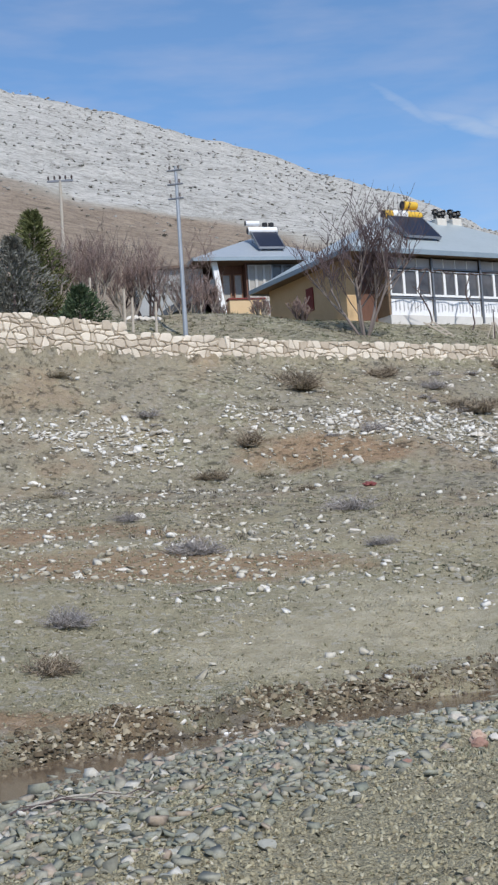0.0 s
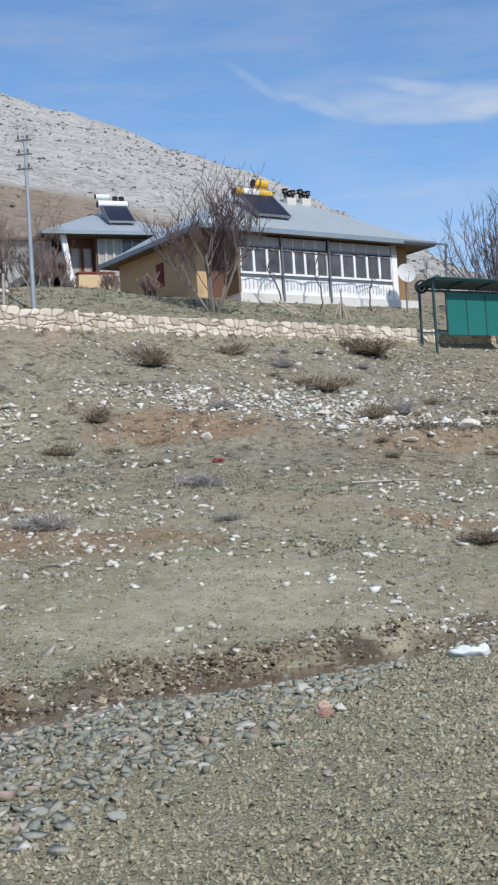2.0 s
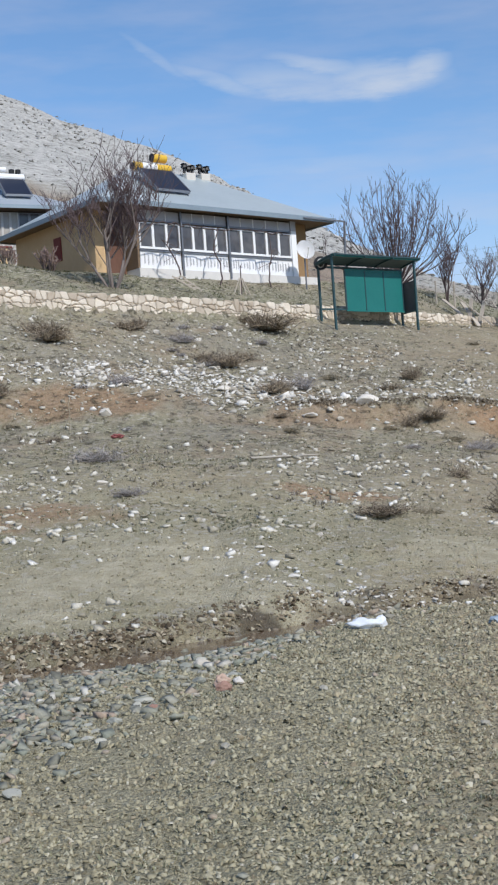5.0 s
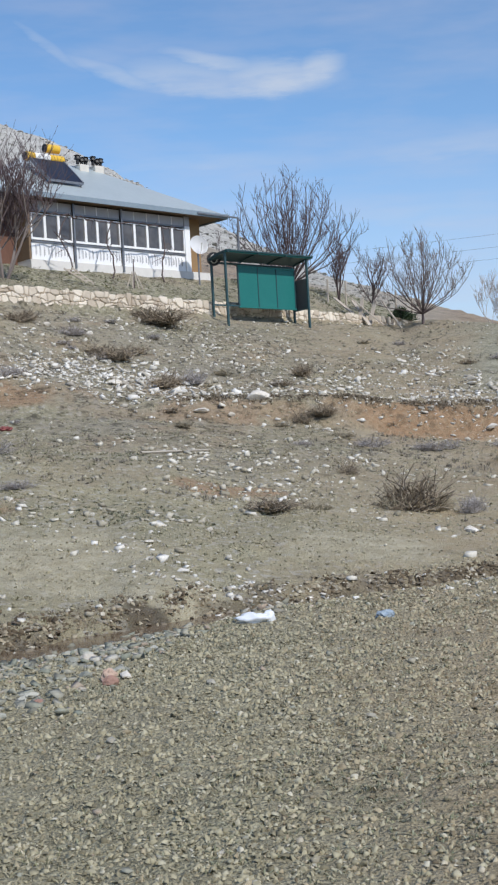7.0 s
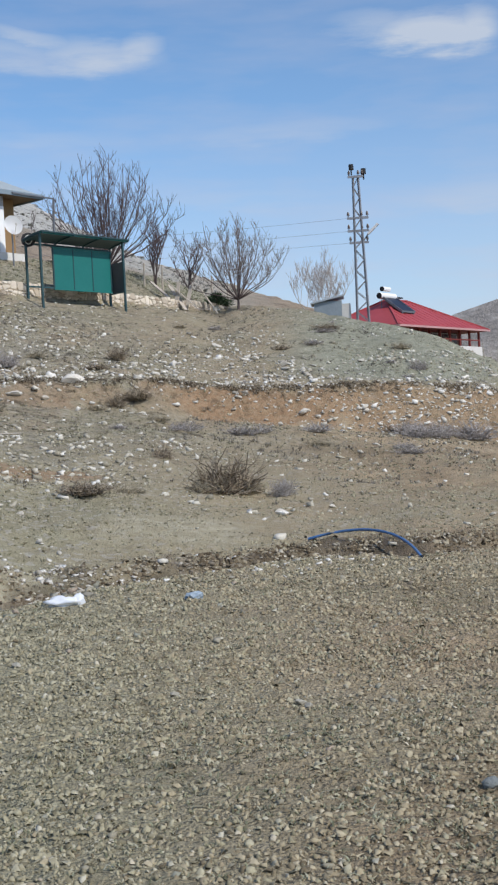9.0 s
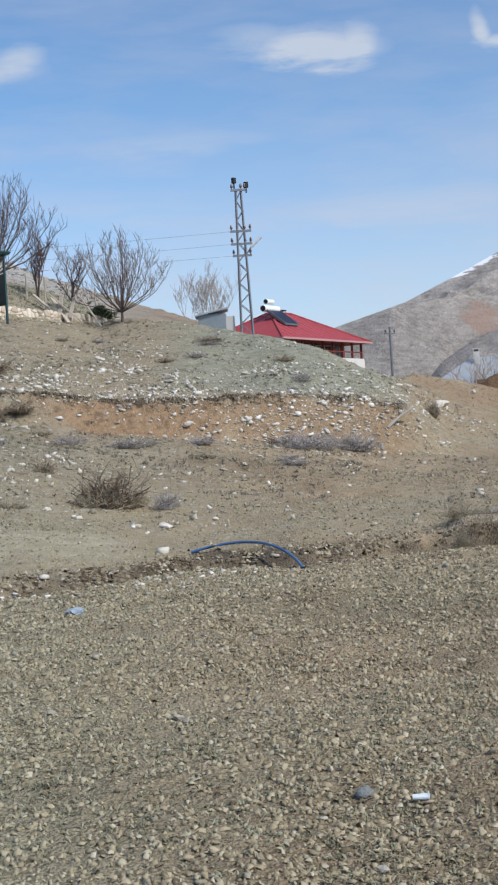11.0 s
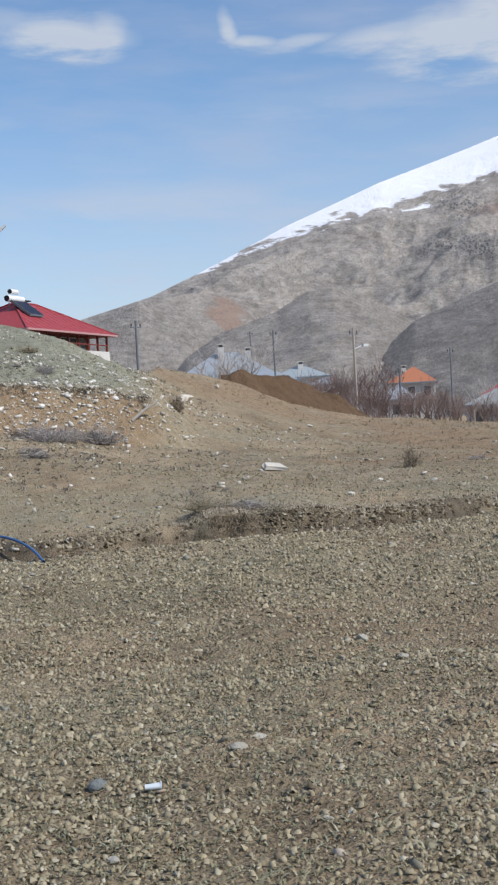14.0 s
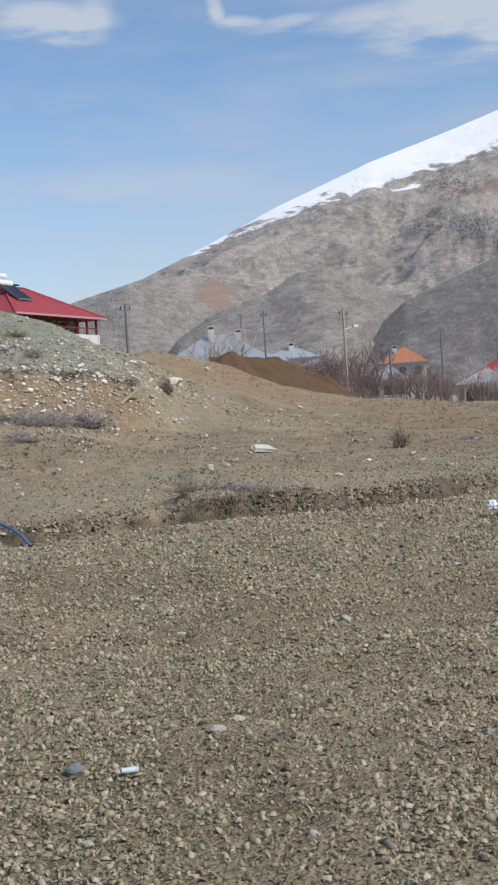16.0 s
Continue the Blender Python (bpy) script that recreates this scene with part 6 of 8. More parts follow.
def scatter():
    ico, octa = shape_block(), shape_octa()
    # cobbles of the gravel bed, thickest along the water
    x, y = in_view(60000, 4.5, 15.5, -13.5, 24, power=1.7)
    az, r = np.degrees(np.arctan2(x, y)), np.hypot(x, y)
    near = stream_range(az) - r
    reach = curve(az, -13, 6.0, 0, 5.0, 8, 4.2, 13, 3.2, 18, 1.6, 24, .8) + 1.3 * vnoise(x, y, 1.4, 60)
    p = np.where(near > -.35, np.clip((reach - near) / 4.0, 0, 1) ** 1.6, 0) * np.clip(.62 + .65 * vnoise(x, y, .7, 61), .06, 1) * curve(az, 8, .66, 14, .55, 20, .35)
    x, y = keep(x, y, p)
    s = .034 + .07 * RNG.random(len(x)) ** 1.8 + .07 * RNG.random(len(x)) ** 9
    stuff("gravel", stones_mesh("gravel", x, y, s, ico, M_GRAVEL, .42, .45), "flat grey-green and tan cobbles beside the stream", "gravel")
    # scattered stones over the trampled ground
    x, y = in_view(2600, 3.5, 20, power=1.3)
    az, r = np.degrees(np.arctan2(x, y)), np.hypot(x, y)
    x, y = keep(x, y, np.clip(.4 + .7 * vnoise(x, y, .9, 57), .05, 1) * (r < stream_range(az) + .2))
    s = (.022 + .05 * RNG.random(len(x)) ** 3.5) * (.6 + np.hypot(x, y) / 18)
    stuff("pebbles", stones_mesh("pebbles", x, y, s, shape_ico(), M_PEBBLE, .5, .5), "scattered tan and grey pebbles on trampled soil", "pebbles")
    # small crumbs and clods over the near ground
    x, y = in_view(165000, 3.3, 20.5, power=.9)
    az, r = np.degrees(np.arctan2(x, y)), np.hypot(x, y)
    patch = vnoise(x, y, .8, 62) + .6 * vnoise(x, y, .28, 58)
    x, y = keep(x, y, np.clip(.72 + .5 * patch, .08, 1) * (r < stream_range(az) - .2))
    s = (.012 + .027 * RNG.random(len(x)) ** 2.3) * (.75 + np.hypot(x, y) / 22)
    east = RNG.random(len(x)) < np.clip((np.degrees(np.arctan2(x, y)) - 14) / 18, .05, .95)
    for k, mat, text in ((~east, M_CLOD, "crumbly olive-tan earth clods and small pebbles"), (east, M_CLODBROWN, "crumbly brown earth clods and small pebbles")):
        stuff("clods", stones_mesh("clods", x[k], y[k], s[k], shape_chip(), mat, .7, .35, .5), text, "clods")
    # crumbled edge of the far bank
    n = 15000
    az = RNG.uniform(-13.5, 56, n)
    r = stream_range(az) + wet_width(az) + RNG.normal(.16, .26, n)
    k = RNG.random(n) < np.clip(.55 + .7 * vnoise(az, r, .9, 59), .08, 1)
    az, r = np.radians(az[k]), r[k]
    stuff("bank_clods", stones_mesh("bank_clods", r * np.sin(az), r * np.cos(az), .018 + .07 * RNG.random(len(r)) ** 2.6, shape_chip(), M_BANKCLOD, .6, .25), "broken dark and tan clods along the edge of the gully", "clods")
    # crumbs over the bank and the slope
    x, y = in_view(56000, 12, 46, power=1.0)
    az, r = np.degrees(np.arctan2(x, y)), np.hypot(x, y)
    x, y = keep(x, y, np.clip(.6 + .7 * vnoise(x, y, 1.8, 63), .1, 1) * (r > stream_range(az) + wet_width(az) + .3) * (1 - .45 * bare_soil(x, y)))
    s = (.018 + .05 * RNG.random(len(x)) ** 2.4) * (.7 + np.hypot(x, y) / 50)
    stuff("slope_clods", stones_mesh("slope_clods", x, y, s, octa, M_CLOD, .55, .55), "small stones and clods scattered over the slope", "clods")
    x, y = in_view(46000, 11.5, 30, -13.5, 56, power=1.2)
    az, r = np.degrees(np.arctan2(x, y)), np.hypot(x, y)
    x, y = keep(x, y, np.clip(.6 + .8 * vnoise(x, y, .9, 54), .1, 1) * (r > stream_range(az) + wet_width(az) + .3))
    stuff("bank_crumbs", stones_mesh("bank_crumbs", x, y, (.016 + .034 * RNG.random(len(x)) ** 2) * (.7 + np.hypot(x, y) / 50), shape_chip(), M_CLOD, .65, .4, .5), "fine crumbs of soil over the low bank", "clods")
    # pale stones: sparse everywhere, dense in heaps
    x, y = in_view(60000, 13, 54, power=1.7)
    az, r = np.degrees(np.arctan2(x, y)), np.hypot(x, y)
    ok = (r > stream_range(az) + .4) & (r < crest_line(az)[0] - .4)
    p = np.where(ok, np.clip(.20 + .55 * vnoise(x, y, 3, 64) + .35 * vnoise(x, y, 1, 65), .03, 1), 0) * np.clip((46 - az) / 14, .08, 1) * np.clip((r - 11) / 14, .15, 1) * np.where((az > 22) & (r < foot_line(az)[0]), .3, 1)
    x, y = keep(x, y, p)
    xs, ys, ss = [x], [y], [.035 + .14 * RNG.random(len(x)) ** 2.8]
    hx, hy, hs = [], [], []
    for cx, cy, rx, ry, n, big in HEAPS:
        n = int(n * 4)
        a, q = RNG.uniform(0, 6.283, n), RNG.random(n) ** .7
        hx.append(cx + rx * 2.4 * q * np.cos(a))
        hy.append(cy + ry * 1.35 * q * np.sin(a))
        hs.append((.04 + .09 * RNG.random(n) ** 2 + .9 * big * RNG.random(n) ** 8) * (.75 if big < .1 else .8 if cx > 14 else 1.1))
    hx, hy, hs = (np.concatenate(v) for v in (hx, hy, hs))
    stuff("rubble", stones_mesh("rubble", hx, hy, hs, ico, M_RUBBLE, .42, .6), "white limestone rubble in loose bands across the slope", "rubble")
    stuff("field_stones", stones_mesh("field_stones", np.concatenate(xs), np.concatenate(ys), np.concatenate(ss), ico, M_PALE, .5, .55), "pale limestone fragments strewn over the slope", "stones")
    # dry blades on the near ground and tufts on the slope
    x, y = in_view(34000, 3.4, 17, power=1.15)
    az, r = np.degrees(np.arctan2(x, y)), np.hypot(x, y)
    tuft = vnoise(x, y, 1.1, 66) + .6 * vnoise(x, y, .35, 56)
    x, y = keep(x, y, np.clip(.35 + .75 * tuft + .3 * np.clip((az - 15) / 20, 0, 1), .04, 1) * (r < stream_range(az) - .1))
    pick = RNG.random(len(x)) < np.clip(.5 + .9 * vnoise(x, y, 1.6, 55), .1, .9)
    for k, mat, text in ((pick, M_STRAW, "short trampled dry grass on the near ground"), (~pick, M_SPROUT, "low grey-green sprouts and dead leaves on the near ground")):
        stuff("dry_grass", blades_mesh("dry_grass", x[k], y[k], ground_z(x[k], y[k]) + .004, (.018 + .03 * RNG.random(k.sum()) ** 2) * (.7 + np.hypot(x[k], y[k]) / 20), 4, mat, 2.6, .0055, .2, .45), text, "grass")
    x, y = in_view(34000, 12, 56, power=1.5)
    az, r = np.degrees(np.arctan2(x, y)), np.hypot(x, y)
    green = ground_zones(x, y)[2]
    x, y = keep(x, y, np.clip(.08 + 1.0 * green + .4 * vnoise(x, y, 1.5, 67), .03, 1) * (r > stream_range(az) + wet_width(az) + .4) * (r < crest_line(az)[0]) * np.clip((27 - az) / 8, .2, 1) * (1 - .8 * bare_soil(x, y)))
    stuff("herbs", blades_mesh("herbs", x, y, ground_z(x, y), .025 + .05 * RNG.random(len(x)) ** 2, 6, M_HERB, 2.6, .007), "low grey-green herbs and grass on the slope", "grass")
    x, y = in_view(9000, 17, 30, -8, 17, power=1.6)
    x, y = keep(x, y, np.clip(-.1 + 1.1 * vnoise(x, y, 2.6, 53) + .5 * vnoise(x, y, .6, 52), 0, 1))
    stuff("green_herbs", blades_mesh("green_herbs", x, y, ground_z(x, y), .03 + .05 * RNG.random(len(x)) ** 2, 8, M_SPROUT, 2.4, .007, .4, .7), "low grey-green herbs in patches on the slope", "grass")
    # grey cushions of dead herbs on the upper slope
    x, y = in_view(15000, 22, 54, -13.5, 40, power=1.8)
    az, r = np.degrees(np.arctan2(x, y)), np.hypot(x, y)
    x, y = keep(x, y, np.clip(.1 + .9 * vnoise(x, y, 2.4, 70) + .4 * vnoise(x, y, .8, 71), 0, 1) * (r < crest_line(az)[0] - .3))
    stuff("dead_herbs", blades_mesh("dead_herbs", x, y, ground_z(x, y), .04 + .10 * RNG.random(len(x)) ** 2, 11, M_DEADHERB, 1.8, .006), "grey-brown cushions of dead herbs on the slope", "grass")
    # fringe of dead herbs along the lip of the cut
    az = RNG.uniform(13, 36.4, 1500)
    r = cut_line(az)[0] + RNG.normal(.12, .14, len(az))
    k = RNG.random(len(az)) < np.clip(.6 + .7 * vnoise(az, r, .7, 74), .1, 1)
    x, y = (r * np.sin(np.radians(az)))[k], (r * np.cos(np.radians(az)))[k]
    stuff("cut_fringe", blades_mesh("cut_fringe", x, y, ground_z(x, y), .05 + .11 * RNG.random(len(x)) ** 2, 10, M_STALK, 2.0, .006, 1.2), "dark dead herbs fringing the lip of the earth cut", "grass")
    # coarse field beyond the gully
    x, y = in_view(8000, 24, 84, 33, 56.5, power=1.5)
    az, r = np.degrees(np.arctan2(x, y)), np.hypot(x, y)
    x, y = keep(x, y, np.clip(.5 + .6 * vnoise(x, y, 2.6, 72), .1, 1) * (r < crest_line(az)[0]))
    stuff("field_grass", blades_mesh("field_grass", x, y, ground_z(x, y), (.03 + .06 * RNG.random(len(x)) ** 2) * (.6 + np.hypot(x, y) / 50), 6, M_FIELD, 2.2, .008), "thin brown dry grass over the far field", "grass")
    # bank above the stream: dead stalks
    n = 1900
    az = RNG.uniform(-13, 56, n)
    r = stream_range(az) + wet_width(az) + RNG.uniform(.05, .9, n)
    q = RNG.random(n) < np.clip(.35 + .6 * vnoise(az, r, 2.2, 68) + .2 * ((az > 38) & (az < 46)), 0, 1)
    az, r = np.radians(az[q]), r[q]
    x, y = r * np.sin(az), r * np.cos(az)
    stuff("bank_stalks", blades_mesh("bank_stalks", x, y, ground_z(x, y), .02 + .05 * RNG.random(len(x)) ** 2, 5, M_STALK, 2.8, .005, 1.0), "dead brown stalks hanging over the stream bank", "grass")
    # wet stones in and along the water
    az = RNG.uniform(-14, 34, 6000)
    r = stream_range(az) + RNG.normal(.35, .5, len(az)) * np.clip(wet_width(az) / .8, .5, 1.3)
    k = RNG.random(len(az)) < np.clip(.5 + .7 * vnoise(az, r, 1.5, 73), .05, 1)
    az, r = np.radians(az[k]), r[k]
    stuff("wet_stones", stones_mesh("wet_stones", r * np.sin(az), r * np.cos(az), .016 + .10 * RNG.random(len(r)) ** 5, shape_ico(), M_WET, .45, .5), "dark and tan stones along the muddy water", "stones")
    # matted dead grass that hangs over the gully
    az = np.concatenate([RNG.normal(40.2, 1.0, 2000), RNG.normal(44.6, .9, 250), RNG.uniform(42, 55, 250)])
    r = stream_range(az) + wet_width(az) + .42 + .6 * RNG.random(len(az)) ** 1.2
    x, y = r * np.sin(np.radians(az)), r * np.cos(np.radians(az))
    stuff("bank_grass", blades_mesh("bank_grass", x, y, ground_z(x, y) + .01, .02 + .045 * RNG.random(len(x)) ** 2, 7, M_MATTED, 3.4, .005, 1.6), "matted dead grass hanging over the gully bank", "grass")
    az = np.concatenate([RNG.normal(40.2, 1.0, 260), RNG.uniform(38, 54, 90)])
    r = stream_range(az) + wet_width(az) + RNG.uniform(.0, .28, len(az))
    x, y = r * np.sin(np.radians(az)), r * np.cos(np.radians(az))
    stuff("bank_roots", blades_mesh("bank_roots", x, y, ground_z(x, y), .03 + .06 * RNG.random(len(x)) ** 2, 6, M_STALK, 2.6, .005, 1.0), "dark roots and stalks on the gully face", "grass")
    # grass on the terrace and beyond the mound
    x, y = in_view(11500, 40, 66, -13.5, 24)
    k = (y - WALL_C - WALL_K * x > .5)
    x, y = x[k], y[k]
    stuff("terrace_grass", blades_mesh("terrace_grass", x, y, ground_z(x, y), .05 + .09 * RNG.random(len(x)) ** 2, 6, M_TERRACE, 1.6, .006), "rough green and straw grass on the garden terrace", "grass")
    # hillside: rocks and dark scrub
    n = 5200
    a = RNG.uniform(-14, 24, n)
    q = RNG.random(n)
    rb, rh = hill_belt(a)[0], hill_crest(a)[0]
    r = rb - 10 + (rh - rb + 8) * q
    x, y = r * np.sin(np.radians(a)), r * np.cos(np.radians(a))
    stuff("hill_rocks", stones_mesh("hill_rocks", x, y, (.2 + .7 * RNG.random(n) ** 3) * (r / 240), ico, M_HILLROCK, .3), "pale limestone outcrops on the hillside", "rocks")
    n = 420
    a, q = RNG.uniform(-14, 24, n), RNG.random(n)
    r = hill_belt(a)[0] - 25 + (hill_crest(a)[0] - hill_belt(a)[0] + 24) * q
    x, y = r * np.sin(np.radians(a)), r * np.cos(np.radians(a))
    stuff("hill_scrub", blades_mesh("hill_scrub", x, y, ground_z(x, y), .16 + .36 * RNG.random(n) ** 3, 20, M_SCRUB, 1.6, .025), "scattered dark scrub on the hillside", "scrub")


M_WET = pebble_material("wet_stone", ((.0, (.11, .085, .06)), (.4, (.20, .165, .12)), (.75, (.32, .275, .21)), (1.0, (.50, .46, .38))))
M_MATTED = pebble_material("matted_dead_grass", ((.0, (.30, .245, .175)), (.4, (.47, .40, .30)), (.8, (.60, .525, .41)), (1.0, (.70, .63, .51))))
M_STALK = pebble_material("dead_stalks", ((.0, (.10, .075, .05)), (.4, (.19, .15, .105)), (.75, (.29, .24, .17)), (1.0, (.42, .36, .27))))
M_DEADHERB = pebble_material("dead_herb", ((.0, (.13, .11, .085)), (.45, (.24, .21, .17)), (.8, (.33, .30, .255)), (1.0, (.45, .42, .37))))
M_FIELD = pebble_material("field_blades", ((.0, (.22, .165, .10)), (.45, (.35, .27, .165)), (.8, (.44, .35, .22)), (1.0, (.54, .45, .31))))
M_TERRACE = pebble_material("terrace_blades", ((.0, (.05, .065, .028)), (.5, (.095, .115, .05)), (.8, (.15, .155, .08)), (1.0, (.26, .23, .14))))
M_SCRUB = pebble_material("hill_scrub_twigs", ((.0, (.16, .155, .13)), (1.0, (.27, .26, .22))))
M_HILLROCK = pebble_material("hill_rock", ((.0, (.28, .27, .245)), (.5, (.37, .36, .335)), (1.0, (.46, .45, .42))))

# ---- trees and shrubs ----
class Twigs:
    """Collects tapered branches as joined tubes."""

    def __init__(self):
        self.co, self.fa, self.n = [], [], 0

    def tube(self, pts, r0, r1, sides=4):
        pts = [Vector(p) for p in pts]
        last = None
        for k, p in enumerate(pts):
            d = (pts[min(k + 1, len(pts) - 1)] - pts[max(k - 1, 0)]).normalized()
            u = d.orthogonal().normalized()
            v = d.cross(u)
            r = r0 + (r1 - r0) * k / (len(pts) - 1)
            ring = []
            for j in range(sides):
                a = 6.2832 * j / sides
                self.co.append(tuple(p + (u * math.cos(a) + v * math.sin(a)) * r))
                ring.append(self.n)
                self.n += 1
            if last:
                for j in range(sides):
                    self.fa.append((last[j], last[(j + 1) % sides], ring[(j + 1) % sides], ring[j]))
            last = ring

    def mesh(self, name, material):
        return joined(name, np.array(self.co), np.array(self.fa), material)


def grow(rng, thick, thin, p, d, length, radius, level, levels, spread, lift, kids, bend=.18):
    """A branch and its side branches."""
    n = 5 if level < 2 else 4
    pts = [p.copy()]
    q, dd = p.copy(), d.copy()
    for k in range(n):
        dd = (dd + Vector((rng.uniform(-bend, bend), rng.uniform(-bend, bend), rng.uniform(-bend, bend) + lift)).normalized() * bend * .9).normalized()
        q = q + dd * (length / n)
        pts.append(q.copy())
    radius = max(radius, .008)
    (thick if level < 2 else thin).tube(pts, radius, max(.005, radius * (.55 if level < levels else .3)), 6 if level == 0 else 4 if level == 1 else 3)
    if level >= levels:
        return
    for k in range(kids[min(level, len(kids) - 1)]):
        f = rng.uniform(.3, 1.0) if level else rng.uniform(.45, 1.0)
        i = min(int(f * n), n - 1)
        b = pts[i].lerp(pts[i + 1], f * n - i)
        a = rng.uniform(0, 6.283)
        side = Vector((math.cos(a), math.sin(a), 0))
        nd = (dd * (1 - spread) + side * spread * rng.uniform(.6, 1.3) + Vector((0, 0, lift * .8))).normalized()
        grow(rng, thick, thin, b, nd, length * rng.uniform(.5, .82), radius * rng.uniform(.42, .6), level + 1, levels, spread, lift, kids, bend)


def bare_tree(at, height, seed, label, trunk_mat, twig_mat, stems=1, trunk=.45, spread=.55, levels=4, kids=(5, 4, 4, 3), wide=1.0, radius=.09, group="", lift=.35, name="tree"):
    rng = random.Random(seed)
    thick, thin = Twigs(), Twigs()
    for s in range(stems):
        a = 6.283 * s / stems + rng.uniform(-.4, .4)
        tilt = .12 if stems == 1 else rng.uniform(.2, .85)
        d = Vector((math.cos(a) * tilt, math.sin(a) * tilt, 1)).normalized()
        grow(rng, thick, thin, Vector((math.cos(a), math.sin(a), 0)) * (.06 if stems > 1 else 0) + Vector((0, 0, -.15)), d, height * trunk, radius, 0, levels, spread, lift, kids)
    heights = sorted(c[2] for c in thick.co + thin.co)
    top = heights[int(len(heights) * .985)]
    t = thing(name, Matrix.Translation(at) @ Matrix.Rotation(rng.uniform(0, 6), 4, "Z"), label, "tree" if name == "tree" else "shrub", group)
    k = height / top
    for nm, tw, mat in (("trunk", thick, trunk_mat), ("crown", thin, twig_mat)):
        tw.co = [(c[0] * k * wide, c[1] * k * wide, c[2] * k) for c in tw.co]
        ob = new(nm, tw.mesh(nm, mat))
        ob.parent = t
    return t


def round_tree(at, height, seed, label, trunk_mat, twig_mat, limbs=18, stem=.1, half=.54, radius=.047):
    """A short stem that forks low into limbs, which fill a rounded open crown."""
    rng = random.Random(seed)
    thick, thin = Twigs(), Twigs()
    fork = Vector((.02, 0, height * stem))
    thick.tube([(0, 0, -.2), (.03, .01, height * stem * .5), fork], radius * 1.7, radius * 1.2, 6)
    for s in range(limbs):
        a = 2.4 * s + rng.uniform(-.3, .3)
        out = ((s + .3) / limbs) ** .7 * rng.uniform(.9, 1.08)
        tip = Vector((math.cos(a) * out * half, math.sin(a) * out * half, stem + (1 - stem) * math.sqrt(max(.05, 1 - .93 * out * out)) * rng.uniform(.88, 1.0))) * height
        flat = Vector((tip.x, tip.y, 0)) * .22
        pts = []
        for k in range(7):
            f = k / 6
            jig = Vector((rng.uniform(-1, 1), rng.uniform(-1, 1), rng.uniform(-1, 1))) * height * .012 * (0 if k == 0 else 1)
            pts.append(fork.lerp(tip, f) + flat * math.sin(f * math.pi) + jig)
        thick.tube(pts, radius * .62, radius * .14, 5)
        for b in range(11):
            f = rng.uniform(.18, .95)
            i = min(int(f * 6), 5)
            p = pts[i].lerp(pts[i + 1], f * 6 - i)
            run = (pts[i + 1] - pts[i]).normalized()
            side = Vector((rng.uniform(-1, 1), rng.uniform(-1, 1), rng.uniform(-.35, .9))).normalized()
            grow(rng, thick, thin, p, (run * .75 + side).normalized(), height * rng.uniform(.12, .24) * (1.15 - .6 * f), radius * .24, 2, 3, .5, .3, (3, 3, 3), .16)
    t = thing("tree", Matrix.Translation(at), label, "tree", "")
    for nm, tw, mat in (("trunk", thick, trunk_mat), ("crown", thin, twig_mat)):
        ob = new(nm, tw.mesh(nm, mat))
        ob.parent = t
    return t


def z_at(az, r, el):
    return 1.6 + r * math.tan(radians(el))


def tree_to(az, r, el_top, *a, **k):
    p = polar(az, r)
    return bare_tree(p, z_at(az, r, el_top) - p.z, *a, **k)


